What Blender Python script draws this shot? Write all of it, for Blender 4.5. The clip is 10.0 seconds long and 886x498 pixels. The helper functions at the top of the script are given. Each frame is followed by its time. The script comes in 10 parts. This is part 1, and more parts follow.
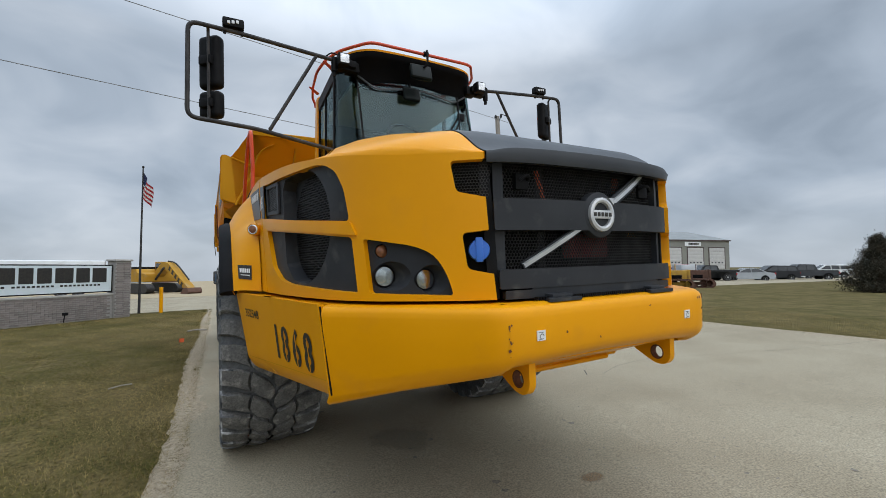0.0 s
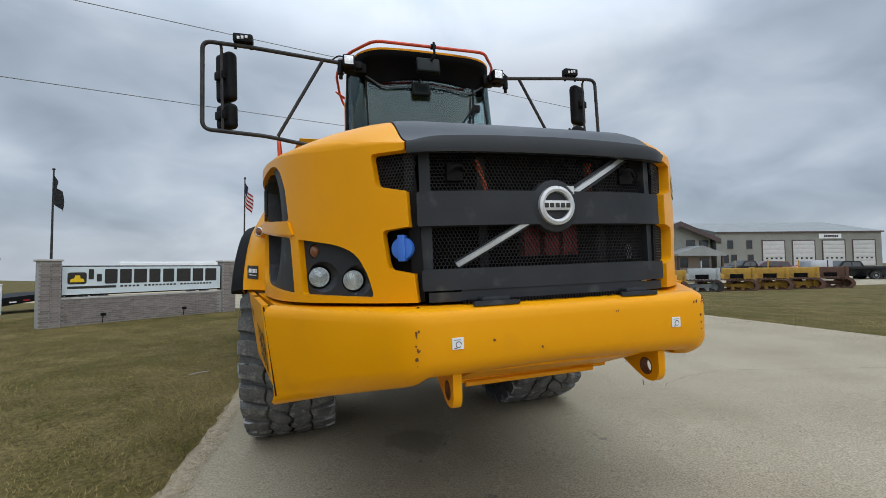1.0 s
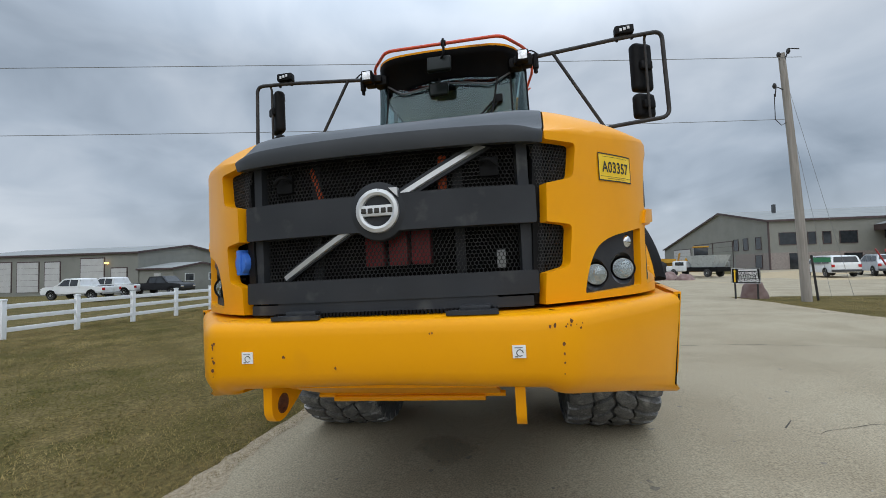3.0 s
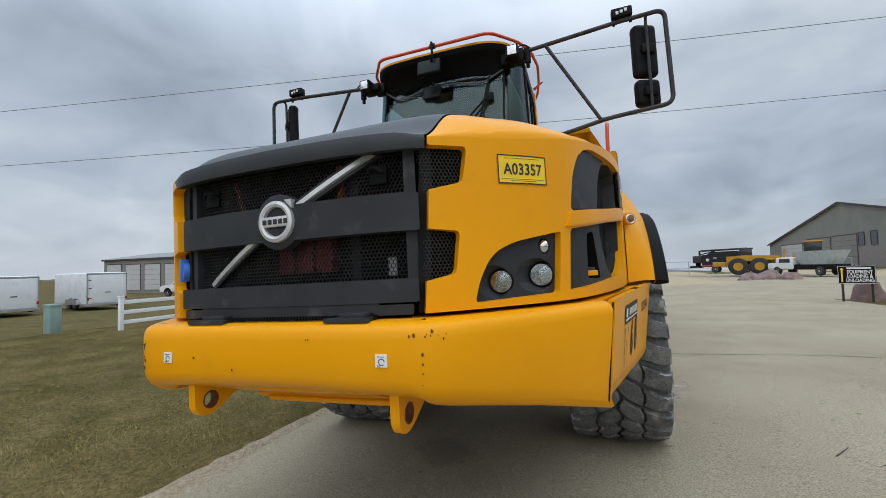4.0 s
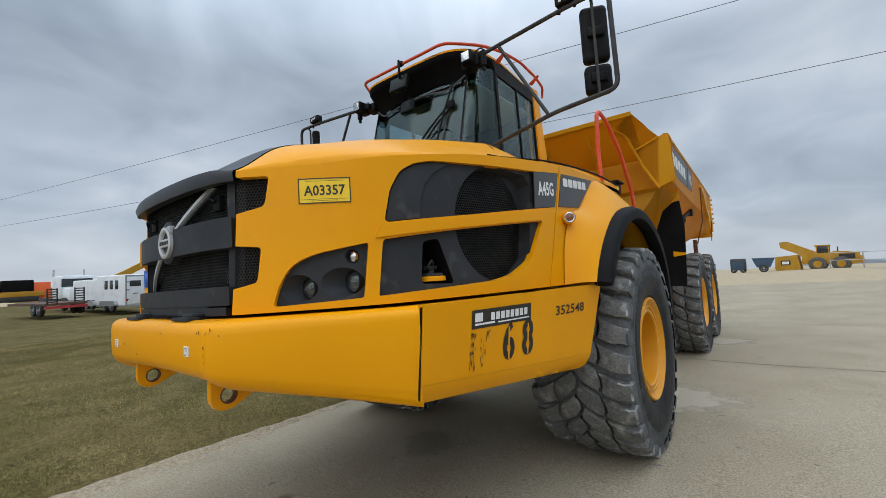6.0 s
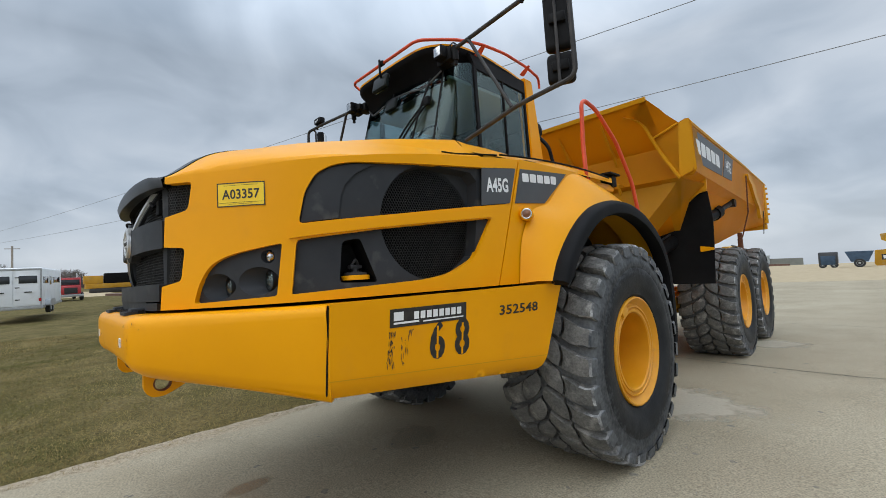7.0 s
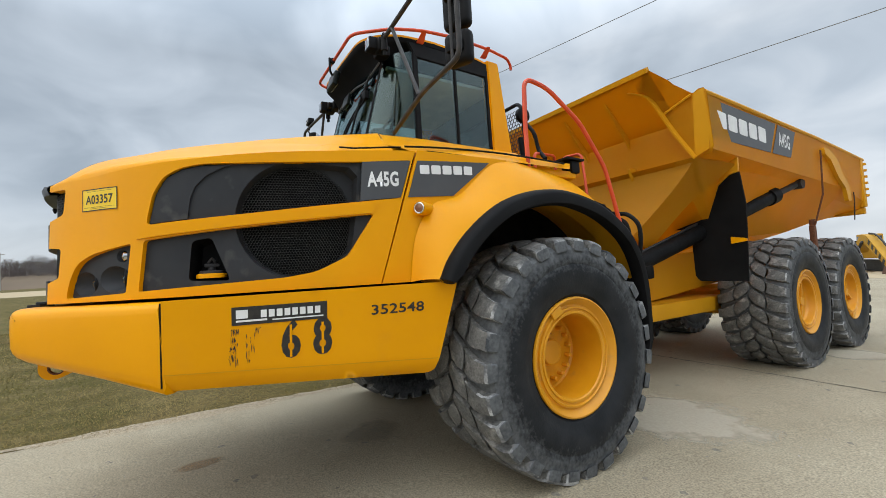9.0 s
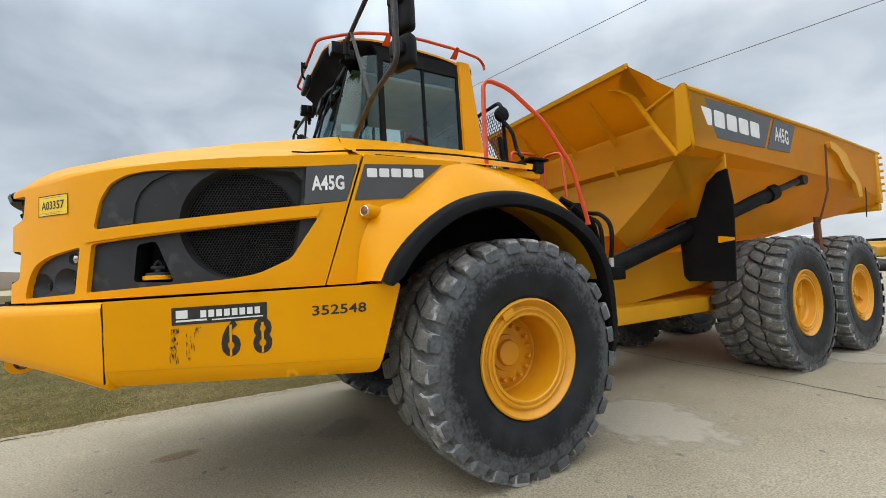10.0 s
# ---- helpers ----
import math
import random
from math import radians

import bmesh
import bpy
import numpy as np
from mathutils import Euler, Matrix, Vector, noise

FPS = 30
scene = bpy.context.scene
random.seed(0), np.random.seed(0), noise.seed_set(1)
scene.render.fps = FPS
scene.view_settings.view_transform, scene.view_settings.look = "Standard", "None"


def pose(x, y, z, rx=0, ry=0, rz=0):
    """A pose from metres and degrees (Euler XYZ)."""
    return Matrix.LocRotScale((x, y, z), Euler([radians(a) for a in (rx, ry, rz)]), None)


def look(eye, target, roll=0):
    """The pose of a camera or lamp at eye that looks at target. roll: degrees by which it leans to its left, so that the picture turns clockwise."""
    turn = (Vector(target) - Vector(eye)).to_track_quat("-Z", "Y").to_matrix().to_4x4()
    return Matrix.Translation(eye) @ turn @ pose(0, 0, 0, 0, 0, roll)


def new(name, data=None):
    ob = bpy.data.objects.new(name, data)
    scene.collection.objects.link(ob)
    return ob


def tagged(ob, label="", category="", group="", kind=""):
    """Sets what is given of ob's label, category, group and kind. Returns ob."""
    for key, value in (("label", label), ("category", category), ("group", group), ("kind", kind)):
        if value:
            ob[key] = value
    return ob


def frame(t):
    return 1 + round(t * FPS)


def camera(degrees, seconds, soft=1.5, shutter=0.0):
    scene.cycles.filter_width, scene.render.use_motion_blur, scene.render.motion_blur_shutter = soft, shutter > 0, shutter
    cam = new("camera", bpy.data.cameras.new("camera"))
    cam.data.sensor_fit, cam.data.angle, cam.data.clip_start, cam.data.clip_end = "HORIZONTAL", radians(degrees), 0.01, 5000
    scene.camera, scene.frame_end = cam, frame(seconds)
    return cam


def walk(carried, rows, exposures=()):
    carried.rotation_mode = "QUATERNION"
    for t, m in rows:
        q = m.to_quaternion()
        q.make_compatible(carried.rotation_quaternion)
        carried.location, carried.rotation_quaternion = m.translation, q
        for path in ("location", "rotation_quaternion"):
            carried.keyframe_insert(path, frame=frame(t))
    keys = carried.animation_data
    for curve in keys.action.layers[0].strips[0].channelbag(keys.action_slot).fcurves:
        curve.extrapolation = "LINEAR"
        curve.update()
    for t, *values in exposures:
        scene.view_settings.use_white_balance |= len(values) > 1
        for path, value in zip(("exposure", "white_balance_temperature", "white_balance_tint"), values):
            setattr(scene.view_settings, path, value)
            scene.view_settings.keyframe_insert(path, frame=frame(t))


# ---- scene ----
from mathutils import geometry
cam = camera(93.4, 10.0, 0.55)
PATH = [
    (0, (-1.662, -1.439, 1.562), (-0.715, 0.32, 1.638), -1.8),
    (0.5, (-1.313, -1.529, 1.567), (-0.553, 0.319, 1.645), -2.1),
    (1, (-0.963, -1.576, 1.544), (-0.41, 0.345, 1.627), -2.2),
    (1.5, (-0.583, -1.608, 1.565), (-0.268, 0.365, 1.656), -2.4),
    (2, (-0.206, -1.647, 1.566), (-0.121, 0.349, 1.66), -2.6),
    (2.5, (0.154, -1.595, 1.549), (0.019, 0.398, 1.651), -2.8),
    (4, (1.192, -1.338, 1.538), (0.504, 0.536, 1.661), -3.1),
    (4.5, (1.537, -1.23, 1.552), (0.699, 0.581, 1.676), -3.2),
    (5, (1.888, -1.15, 1.54), (0.905, 0.587, 1.666), -3.3),
    (5.5, (2.204, -1.025, 1.524), (1.09, 0.631, 1.649), -3.3),
    (6.8, (2.925, -0.452, 1.48), (1.523, 0.967, 1.627), -3.7),
    (7, (3.019, -0.363, 1.488), (1.58, 1.02, 1.619), -3.4),
    (7.5, (3.223, -0.082, 1.489), (1.701, 1.21, 1.614), -3.3),
    (8, (3.389, 0.171, 1.466), (1.797, 1.374, 1.59), -3.2),
    (8.5, (3.562, 0.439, 1.465), (1.909, 1.558, 1.585), -3.2),
    (9, (3.702, 0.698, 1.45), (2.003, 1.747, 1.569), -3.2),
    (9.5, (3.834, 0.938, 1.453), (2.102, 1.931, 1.568), -3.1),
    (10, (3.977, 1.106, 1.452), (2.224, 2.062, 1.563), -3.1),
]
# the truck and the drive under it lean a little to one side
LEVEL = Vector((0.0288, -0.0076, 0.9995)).rotation_difference(Vector((0, 0, 1))).to_matrix().to_4x4()
walk(cam, [(t, LEVEL @ look(eye, target, roll)) for t, eye, target, roll in PATH],
     [(0.0, -0.08, 6500, 10), (5.5, -0.06, 6500, 10), (7.5, 0.12, 6650, 10), (9.0, 0.30, 6850, 10), (10.0, 0.36, 6950, 10)])

# ---- sky and sun: a grey overcast day ----
def overcast_world():
    w = bpy.data.worlds.new("overcast_sky")
    scene.world = w
    w.use_nodes = True
    t = w.node_tree
    t.nodes.clear()
    n, ln = t.nodes.new, t.links.new
    out, bg = n("ShaderNodeOutputWorld"), n("ShaderNodeBackground")
    sky = n("ShaderNodeTexSky")
    sky.sky_type, sky.sun_disc = "NISHITA", False
    sky.sun_elevation, sky.sun_rotation = radians(48), radians(200)
    dim = n("ShaderNodeVectorMath")
    dim.operation = "SCALE"
    dim.inputs["Scale"].default_value = 0.10
    ln(sky.outputs[0], dim.inputs[0])
    co, sep = n("ShaderNodeTexCoord"), n("ShaderNodeSeparateXYZ")
    ln(co.outputs["Generated"], sep.inputs[0])
    # flatten the clouds towards the horizon
    lift = n("ShaderNodeMath")
    lift.operation = "ADD"
    lift.inputs[1].default_value = 0.42
    ln(sep.outputs[2], lift.inputs[0])
    proj = n("ShaderNodeVectorMath")
    proj.operation = "DIVIDE"
    comb = n("ShaderNodeCombineXYZ")
    for k in range(3):
        ln(lift.outputs[0], comb.inputs[k])
    ln(co.outputs["Generated"], proj.inputs[0])
    ln(comb.outputs[0], proj.inputs[1])
    big, fine = n("ShaderNodeTexNoise"), n("ShaderNodeTexNoise")
    for tex, sc, det, dist in ((big, 0.95, 5.0, 0.7), (fine, 3.4, 6.0, 0.5)):
        tex.inputs["Scale"].default_value, tex.inputs["Detail"].default_value = sc, det
        tex.inputs["Distortion"].default_value = dist
        tex.inputs["Roughness"].default_value = 0.45
        ln(proj.outputs[0], tex.inputs["Vector"])
    mixn = n("ShaderNodeMix")
    mixn.inputs[0].default_value = 0.40
    ln(big.outputs[0], mixn.inputs[2])
    ln(fine.outputs[0], mixn.inputs[3])
    ramp = n("ShaderNodeValToRGB")
    e = ramp.color_ramp.elements
    e[0].position, e[0].color = 0.36, (0.275, 0.338, 0.418, 1)
    e[1].position, e[1].color = 0.66, (0.66, 0.728, 0.815, 1)
    mid = ramp.color_ramp.elements.new(0.50)
    mid.color = (0.435, 0.512, 0.61, 1)
    ln(mixn.outputs[0], ramp.inputs[0])
    # an overcast sky is brightest overhead
    zen = n("ShaderNodeMapRange")
    zen.inputs[1].default_value, zen.inputs[2].default_value = 0.42, 1.0
    zen.inputs[3].default_value, zen.inputs[4].default_value = 1.0, 4.2
    ln(sep.outputs[2], zen.inputs[0])
    up = n("ShaderNodeVectorMath")
    up.operation = "SCALE"
    ln(ramp.outputs[0], up.inputs[0])
    ln(zen.outputs[0], up.inputs["Scale"])
    # a pale band low over the horizon
    low = n("ShaderNodeMapRange")
    low.inputs[1].default_value, low.inputs[2].default_value = 0.0, 0.16
    low.inputs[3].default_value, low.inputs[4].default_value = 0.55, 0.0
    ln(sep.outputs[2], low.inputs[0])
    pale = n("ShaderNodeMix")
    pale.data_type = "RGBA"
    ln(low.outputs[0], pale.inputs[0])
    ln(up.outputs[0], pale.inputs[6])
    pale.inputs[7].default_value = (0.60, 0.655, 0.715, 1)
    both = n("ShaderNodeMix")
    both.data_type = "RGBA"
    both.inputs[0].default_value = 0.06
    ln(pale.outputs[2], both.inputs[6])
    ln(dim.outputs[0], both.inputs[7])
    ln(both.outputs[2], bg.inputs[0])
    bg.inputs[1].default_value = 1.0
    ln(bg.outputs[0], out.inputs[0])


overcast_world()
sun = new("sun", bpy.data.lights.new("sun", "SUN"))
sun.data.energy, sun.data.angle, sun.data.color = 1.2, radians(90), (1.0, 0.97, 0.92)
sun.matrix_world = look((2, -17, 19), (0, 0, 0))


# ---- materials ----
def material(name, a, b=None, scale=6.0, rough=0.5, metal=0.0, bump=0.0, bump_scale=60.0, spec=0.5, coat=0.0,
             detail=6.0, low=0.35, high=0.65, rough_var=0.0, stretch=(1, 1, 1), dirt=None, dirt_scale=2.0,
             dirt_low=0.55, dirt_high=0.75, piece=0.0, emit=None, grain=None):
    """A surface of two colours mixed by noise, with fine relief, an optional third colour in patches and
    a shade of its own for each piece."""
    m = bpy.data.materials.new(name)
    m.use_nodes = True
    t = m.node_tree
    n, ln = t.nodes.new, t.links.new
    bs = t.nodes["Principled BSDF"]
    bs.inputs["Roughness"].default_value, bs.inputs["Metallic"].default_value = rough, metal
    bs.inputs["Specular IOR Level"].default_value = spec
    bs.inputs["Coat Weight"].default_value = coat
    bs.inputs["Coat Roughness"].default_value = 0.18
    co, mp = n("ShaderNodeTexCoord"), n("ShaderNodeMapping")
    mp.inputs["Scale"].default_value = stretch
    ln(co.outputs["Object"], mp.inputs[0])
    tex = n("ShaderNodeTexNoise")
    tex.inputs["Scale"].default_value, tex.inputs["Detail"].default_value = scale, detail
    ln(mp.outputs[0], tex.inputs["Vector"])
    ramp = n("ShaderNodeValToRGB")
    e = ramp.color_ramp.elements
    e[0].position, e[0].color = low, (*a, 1)
    e[1].position, e[1].color = high, (*(b or a), 1)
    ln(tex.outputs[0], ramp.inputs[0])
    col = ramp.outputs[0]
    if dirt:
        t2, r2, mx = n("ShaderNodeTexNoise"), n("ShaderNodeMapRange"), n("ShaderNodeMix")
        t2.inputs["Scale"].default_value, t2.inputs["Detail"].default_value = dirt_scale, 8.0
        ln(mp.outputs[0], t2.inputs["Vector"])
        r2.inputs[1].default_value, r2.inputs[2].default_value = dirt_low, dirt_high
        ln(t2.outputs[0], r2.inputs[0])
        mx.data_type = "RGBA"
        ln(r2.outputs[0], mx.inputs[0])
        ln(col, mx.inputs[6])
        mx.inputs[7].default_value = (*dirt, 1)
        col = mx.outputs[2]
    if piece:
        info, r3, hs = n("ShaderNodeObjectInfo"), n("ShaderNodeMapRange"), n("ShaderNodeHueSaturation")
        r3.inputs[3].default_value, r3.inputs[4].default_value = 1 - piece, 1 + piece
        ln(info.outputs["Random"], r3.inputs[0])
        ln(r3.outputs[0], hs.inputs["Value"])
        ln(col, hs.inputs["Color"])
        col = hs.outputs[0]
    if grain:
        t6, r6, h6 = n("ShaderNodeTexNoise"), n("ShaderNodeMapRange"), n("ShaderNodeHueSaturation")
        t6.inputs["Scale"].default_value, t6.inputs["Detail"].default_value = grain[0], 3.0
        ln(mp.outputs[0], t6.inputs["Vector"])
        r6.inputs[1].default_value, r6.inputs[2].default_value = 0.3, 0.7
        r6.inputs[3].default_value, r6.inputs[4].default_value = 1 - grain[1], 1 + grain[1]
        ln(t6.outputs[0], r6.inputs[0])
        ln(r6.outputs[0], h6.inputs["Value"])
        ln(col, h6.inputs["Color"])
        col = h6.outputs[0]
    ln(col, bs.inputs["Base Color"])
    if rough_var:
        r4 = n("ShaderNodeMapRange")
        r4.inputs[3].default_value, r4.inputs[4].default_value = max(rough - rough_var, 0.02), min(rough + rough_var, 1)
        t4 = n("ShaderNodeTexNoise")
        t4.inputs["Scale"].default_value = scale * 2.3
        ln(mp.outputs[0], t4.inputs["Vector"])
        ln(t4.outputs[0], r4.inputs[0])
        ln(r4.outputs[0], bs.inputs["Roughness"])
    if bump:
        t5, bp = n("ShaderNodeTexNoise"), n("ShaderNodeBump")
        t5.inputs["Scale"].default_value, t5.inputs["Detail"].default_value = bump_scale, 5.0
        ln(mp.outputs[0], t5.inputs["Vector"])
        bp.inputs["Strength"].default_value, bp.inputs["Distance"].default_value = bump, 0.02
        ln(t5.outputs[0], bp.inputs["Height"])
        ln(bp.outputs[0], bs.inputs["Normal"])
    if emit:
        bs.inputs["Emission Color"].default_value, bs.inputs["Emission Strength"].default_value = (*emit[:3], 1), emit[3]
    return m


def glass(name, tint, alpha=0.25, rough=0.02, graze=0.9):
    """Thin tinted window glass: clear seen through, glossy at a slant."""
    m = bpy.data.materials.new(name)
    m.use_nodes = True
    t = m.node_tree
    t.nodes.clear()
    n, ln = t.nodes.new, t.links.new
    out, mx, tr, gl, fr = (n("ShaderNodeOutputMaterial"), n("ShaderNodeMixShader"), n("ShaderNodeBsdfTransparent"),
                           n("ShaderNodeBsdfGlossy"), n("ShaderNodeLayerWeight"))
    pw = n("ShaderNodeMath")
    pw.operation = "POWER"
    pw.inputs[1].default_value = 4.0
    tr.inputs[0].default_value = (*tint, 1)
    gl.inputs["Roughness"].default_value = rough
    gl.inputs["Color"].default_value = (0.84, 0.98, 0.97, 1)
    fr.inputs[0].default_value = 0.5
    ln(fr.outputs["Facing"], pw.inputs[0])
    mr = n("ShaderNodeMapRange")
    mr.inputs[3].default_value, mr.inputs[4].default_value = alpha * 0.4, graze
    ln(pw.outputs[0], mr.inputs[0])
    ln(mr.outputs[0], mx.inputs[0])
    ln(tr.outputs[0], mx.inputs[1])
    ln(gl.outputs[0], mx.inputs[2])
    ln(mx.outputs[0], out.inputs[0])
    return m


YELLOW = material("yellow_paint", (0.775, 0.318, 0.0010), (0.82, 0.343, 0.0018), 1.6, 0.36, coat=0.06, spec=0.15, rough_var=0.06,
                  bump=0.012, bump_scale=90, dirt=(0.735, 0.305, 0.010), dirt_scale=5.0, dirt_low=0.6, dirt_high=0.85)
BODY_YELLOW = material("body_yellow_paint", (0.63, 0.288, 0.010), (0.68, 0.315, 0.014), 1.2, 0.42, rough_var=0.06, spec=0.15, coat=0.03,
                       bump=0.03, bump_scale=40, dirt=(0.60, 0.29, 0.02), dirt_scale=2.6, dirt_low=0.6, dirt_high=0.85)
GREY = material("grey_plastic", (0.028, 0.030, 0.0335), (0.038, 0.040, 0.044), 4.0, 0.5, spec=0.16, rough_var=0.07, bump=0.04,
                bump_scale=220, dirt=(0.085, 0.084, 0.080), dirt_scale=9.0, dirt_low=0.58, dirt_high=0.8)
CAP_GREY = material("nose_grey_paint", (0.036, 0.039, 0.043), (0.046, 0.049, 0.053), 3.0, 0.38, spec=0.20, coat=0.0, rough_var=0.06,
                    bump=0.02, bump_scale=120)
BLACK = material("black_plastic", (0.005, 0.005, 0.0055), (0.010, 0.010, 0.0105), 8.0, 0.55, spec=0.12, rough_var=0.1, bump=0.05, bump_scale=150)
# near-black for machinery and for sheets that close off dark insides
DARK = material("dark_machinery_and_backing", (0.003, 0.003, 0.0035), (0.010, 0.0095, 0.009), 7.0, 0.8, spec=0.08, bump=0.1, bump_scale=40)
FLAPMAT = material("black_rubber_flap", (0.005, 0.005, 0.0055), (0.009, 0.009, 0.0095), 3.0, 0.7, spec=0.12, rough_var=0.1, bump=0.03, bump_scale=60)
SCUFF = material("scuffed_tread_edge", (0.12, 0.12, 0.12), (0.42, 0.42, 0.41), 7.0, 0.9, bump=0.3, bump_scale=40, spec=0.2, detail=9.0, low=0.42, high=0.62,
                 dirt=(0.05, 0.055, 0.06), dirt_scale=5.0, dirt_low=0.52, dirt_high=0.62, grain=(70.0, 0.25))
TREAD = material("worn_tread_rubber", (0.098, 0.098, 0.094), (0.155, 0.152, 0.143), 9.0, 0.85, bump=0.45, bump_scale=34, spec=0.2, detail=9.0,
                 dirt=(0.27, 0.262, 0.244), dirt_scale=11.0, dirt_low=0.54, dirt_high=0.70, grain=(70.0, 0.25))


def sidewall_material():
    """Blue-black rubber, dusty towards the tread, with pale drips running inwards."""
    m = material("tyre_sidewall", (0.010, 0.0115, 0.0135), (0.020, 0.022, 0.025), 5.0, 0.55, bump=0.08, bump_scale=60, rough_var=0.1, spec=0.2)
    t = m.node_tree
    n, ln = t.nodes.new, t.links.new
    bs = t.nodes["Principled BSDF"]
    old = bs.inputs["Base Color"].links[0].from_socket
    co, sep = n("ShaderNodeTexCoord"), n("ShaderNodeSeparateXYZ")
    ln(co.outputs["Object"], sep.inputs[0])

    def op(kind, a, b=None):
        k = n("ShaderNodeMath")
        k.operation = kind
        for i, v in enumerate((a, b)):
            if v is None:
                continue
            if isinstance(v, (int, float)):
                k.inputs[i].default_value = v
            else:
                ln(v, k.inputs[i])
        return k.outputs[0]
    r = op("SQRT", op("ADD", op("POWER", sep.outputs[1], 2.0), op("POWER", sep.outputs[2], 2.0)))
    ang = op("ARCTAN2", sep.outputs[1], sep.outputs[2])
    cmb = n("ShaderNodeCombineXYZ")
    ln(op("MULTIPLY", r, 9.0), cmb.inputs[0])
    ln(op("MULTIPLY", ang, 5.0), cmb.inputs[1])
    streak, cloud = n("ShaderNodeTexNoise"), n("ShaderNodeTexNoise")
    streak.inputs["Scale"].default_value, streak.inputs["Detail"].default_value = 1.0, 6.0
    cloud.inputs["Scale"].default_value, cloud.inputs["Detail"].default_value = 38.0, 12.0
    ln(cmb.outputs[0], streak.inputs["Vector"])
    ln(co.outputs["Object"], cloud.inputs["Vector"])
    edge = n("ShaderNodeMapRange")
    edge.inputs[1].default_value, edge.inputs[2].default_value = 0.57, 0.76
    edge.inputs[3].default_value, edge.inputs[4].default_value = -0.36, 0.10
    ln(r, edge.inputs[0])
    mixed = op("ADD", op("MULTIPLY", streak.outputs[0], 0.5), op("MULTIPLY", cloud.outputs[0], 0.55))
    amt = n("ShaderNodeMapRange")
    amt.inputs[1].default_value, amt.inputs[2].default_value = 0.30, 0.78
    ln(op("ADD", mixed, edge.outputs[0]), amt.inputs[0])
    mx = n("ShaderNodeMix")
    mx.data_type = "RGBA"
    ln(amt.outputs[0], mx.inputs[0])
    ln(old, mx.inputs[6])
    mx.inputs[7].default_value = (0.135, 0.141, 0.146, 1)
    ln(mx.outputs[2], bs.inputs["Base Color"])
    return m


SIDEWALL = sidewall_material()
RED = material("red_rail_paint", (0.62, 0.065, 0.020), (0.70, 0.085, 0.028), 9.0, 0.4, rough_var=0.1)
STEEL = material("dark_tube_steel", (0.030, 0.029, 0.030), (0.055, 0.052, 0.050), 14.0, 0.5, metal=0.1, spec=0.2, rough_var=0.12, bump=0.05, bump_scale=120)
CHROME = material("satin_chrome", (0.62, 0.63, 0.64), (0.70, 0.71, 0.72), 12.0, 0.28, metal=0.9, rough_var=0.08)
SILVER = material("silver_trim", (0.50, 0.51, 0.51), (0.60, 0.605, 0.61), 10.0, 0.30, metal=0.4, rough_var=0.06)
WHITE = material("white_vinyl", (0.72, 0.72, 0.71), (0.80, 0.80, 0.79), 8.0, 0.5)
INK = material("black_stencil_paint", (0.012, 0.011, 0.010), (0.030, 0.026, 0.020), 30.0, 0.6)
DECAL = material("charcoal_vinyl", (0.058, 0.060, 0.064), (0.068, 0.070, 0.074), 5.0, 0.42)
TAG = material("yellow_tag_vinyl", (0.82, 0.53, 0.008), (0.87, 0.58, 0.014), 12.0, 0.45)
BLUE = material("blue_plastic", (0.030, 0.13, 0.52), (0.045, 0.17, 0.60), 10.0, 0.42, rough_var=0.08)
AMBER = material("amber_lens", (0.16, 0.060, 0.024), (0.26, 0.10, 0.04), 60.0, 0.30, coat=0.15)
LENS = material("headlight_reflector", (0.46, 0.47, 0.48), (0.72, 0.73, 0.74), 24.0, 0.12, metal=0.97, rough_var=0.06)
MESHMAT = material("dusty_black_mesh", (0.024, 0.024, 0.024), (0.045, 0.044, 0.043), 12.0, 0.5, spec=0.22)
FANMESH = material("black_fan_guard", (0.007, 0.007, 0.007), (0.018, 0.0175, 0.017), 9.0, 0.45, spec=0.35)
VISOR = material("matt_black_visor", (0.003, 0.003, 0.0035), (0.005, 0.005, 0.0055), 6.0, 0.7, spec=0.1)
MIRROR_BACK = material("dark_green_black_plastic", (0.009, 0.012, 0.0115), (0.014, 0.018, 0.017), 6.0, 0.3, spec=0.12)
SCREEN_EDGE = material("grey_edge_band", (0.045, 0.048, 0.052), (0.075, 0.078, 0.084), 6.0, 0.45)
GALV_PLATE = material("zinc_plate", (0.30, 0.31, 0.31), (0.38, 0.39, 0.39), 30.0, 0.45, metal=0.5)
RED_TANK = material("dusty_red_paint", (0.25, 0.014, 0.018), (0.32, 0.022, 0.024), 6.0, 0.5, dirt=(0.15, 0.03, 0.03), dirt_scale=5.0)
ORANGE = material("orange_hose", (0.72, 0.11, 0.03), (0.80, 0.14, 0.04), 10.0, 0.5)
CAB_IN = material("cab_interior_plastic", (0.035, 0.038, 0.040), (0.05, 0.053, 0.055), 5.0, 0.7)
LINER = material("grey_roof_lining", (0.38, 0.43, 0.44), (0.44, 0.49, 0.50), 6.0, 0.9, spec=0.1)
CABGLASS = glass("tinted_cab_glass", (0.54, 0.63, 0.65), 0.10, graze=0.5)
SIDEGLASS = glass("clear_cab_glass", (0.64, 0.75, 0.74), 0.32, graze=0.5)
CORNERGLASS = glass("corner_cab_glass", (0.50, 0.60, 0.59), 0.13, graze=0.3)
REARGLASS = glass("dark_rear_glass", (0.10, 0.12, 0.12), 0.15, graze=0.2)
LAMPGLASS = glass("lamp_glass", (0.96, 0.97, 0.98), 0.15)
MIRROR = material("mirror_glass", (0.6, 0.62, 0.64), None, 3.0, 0.03, metal=1.0)
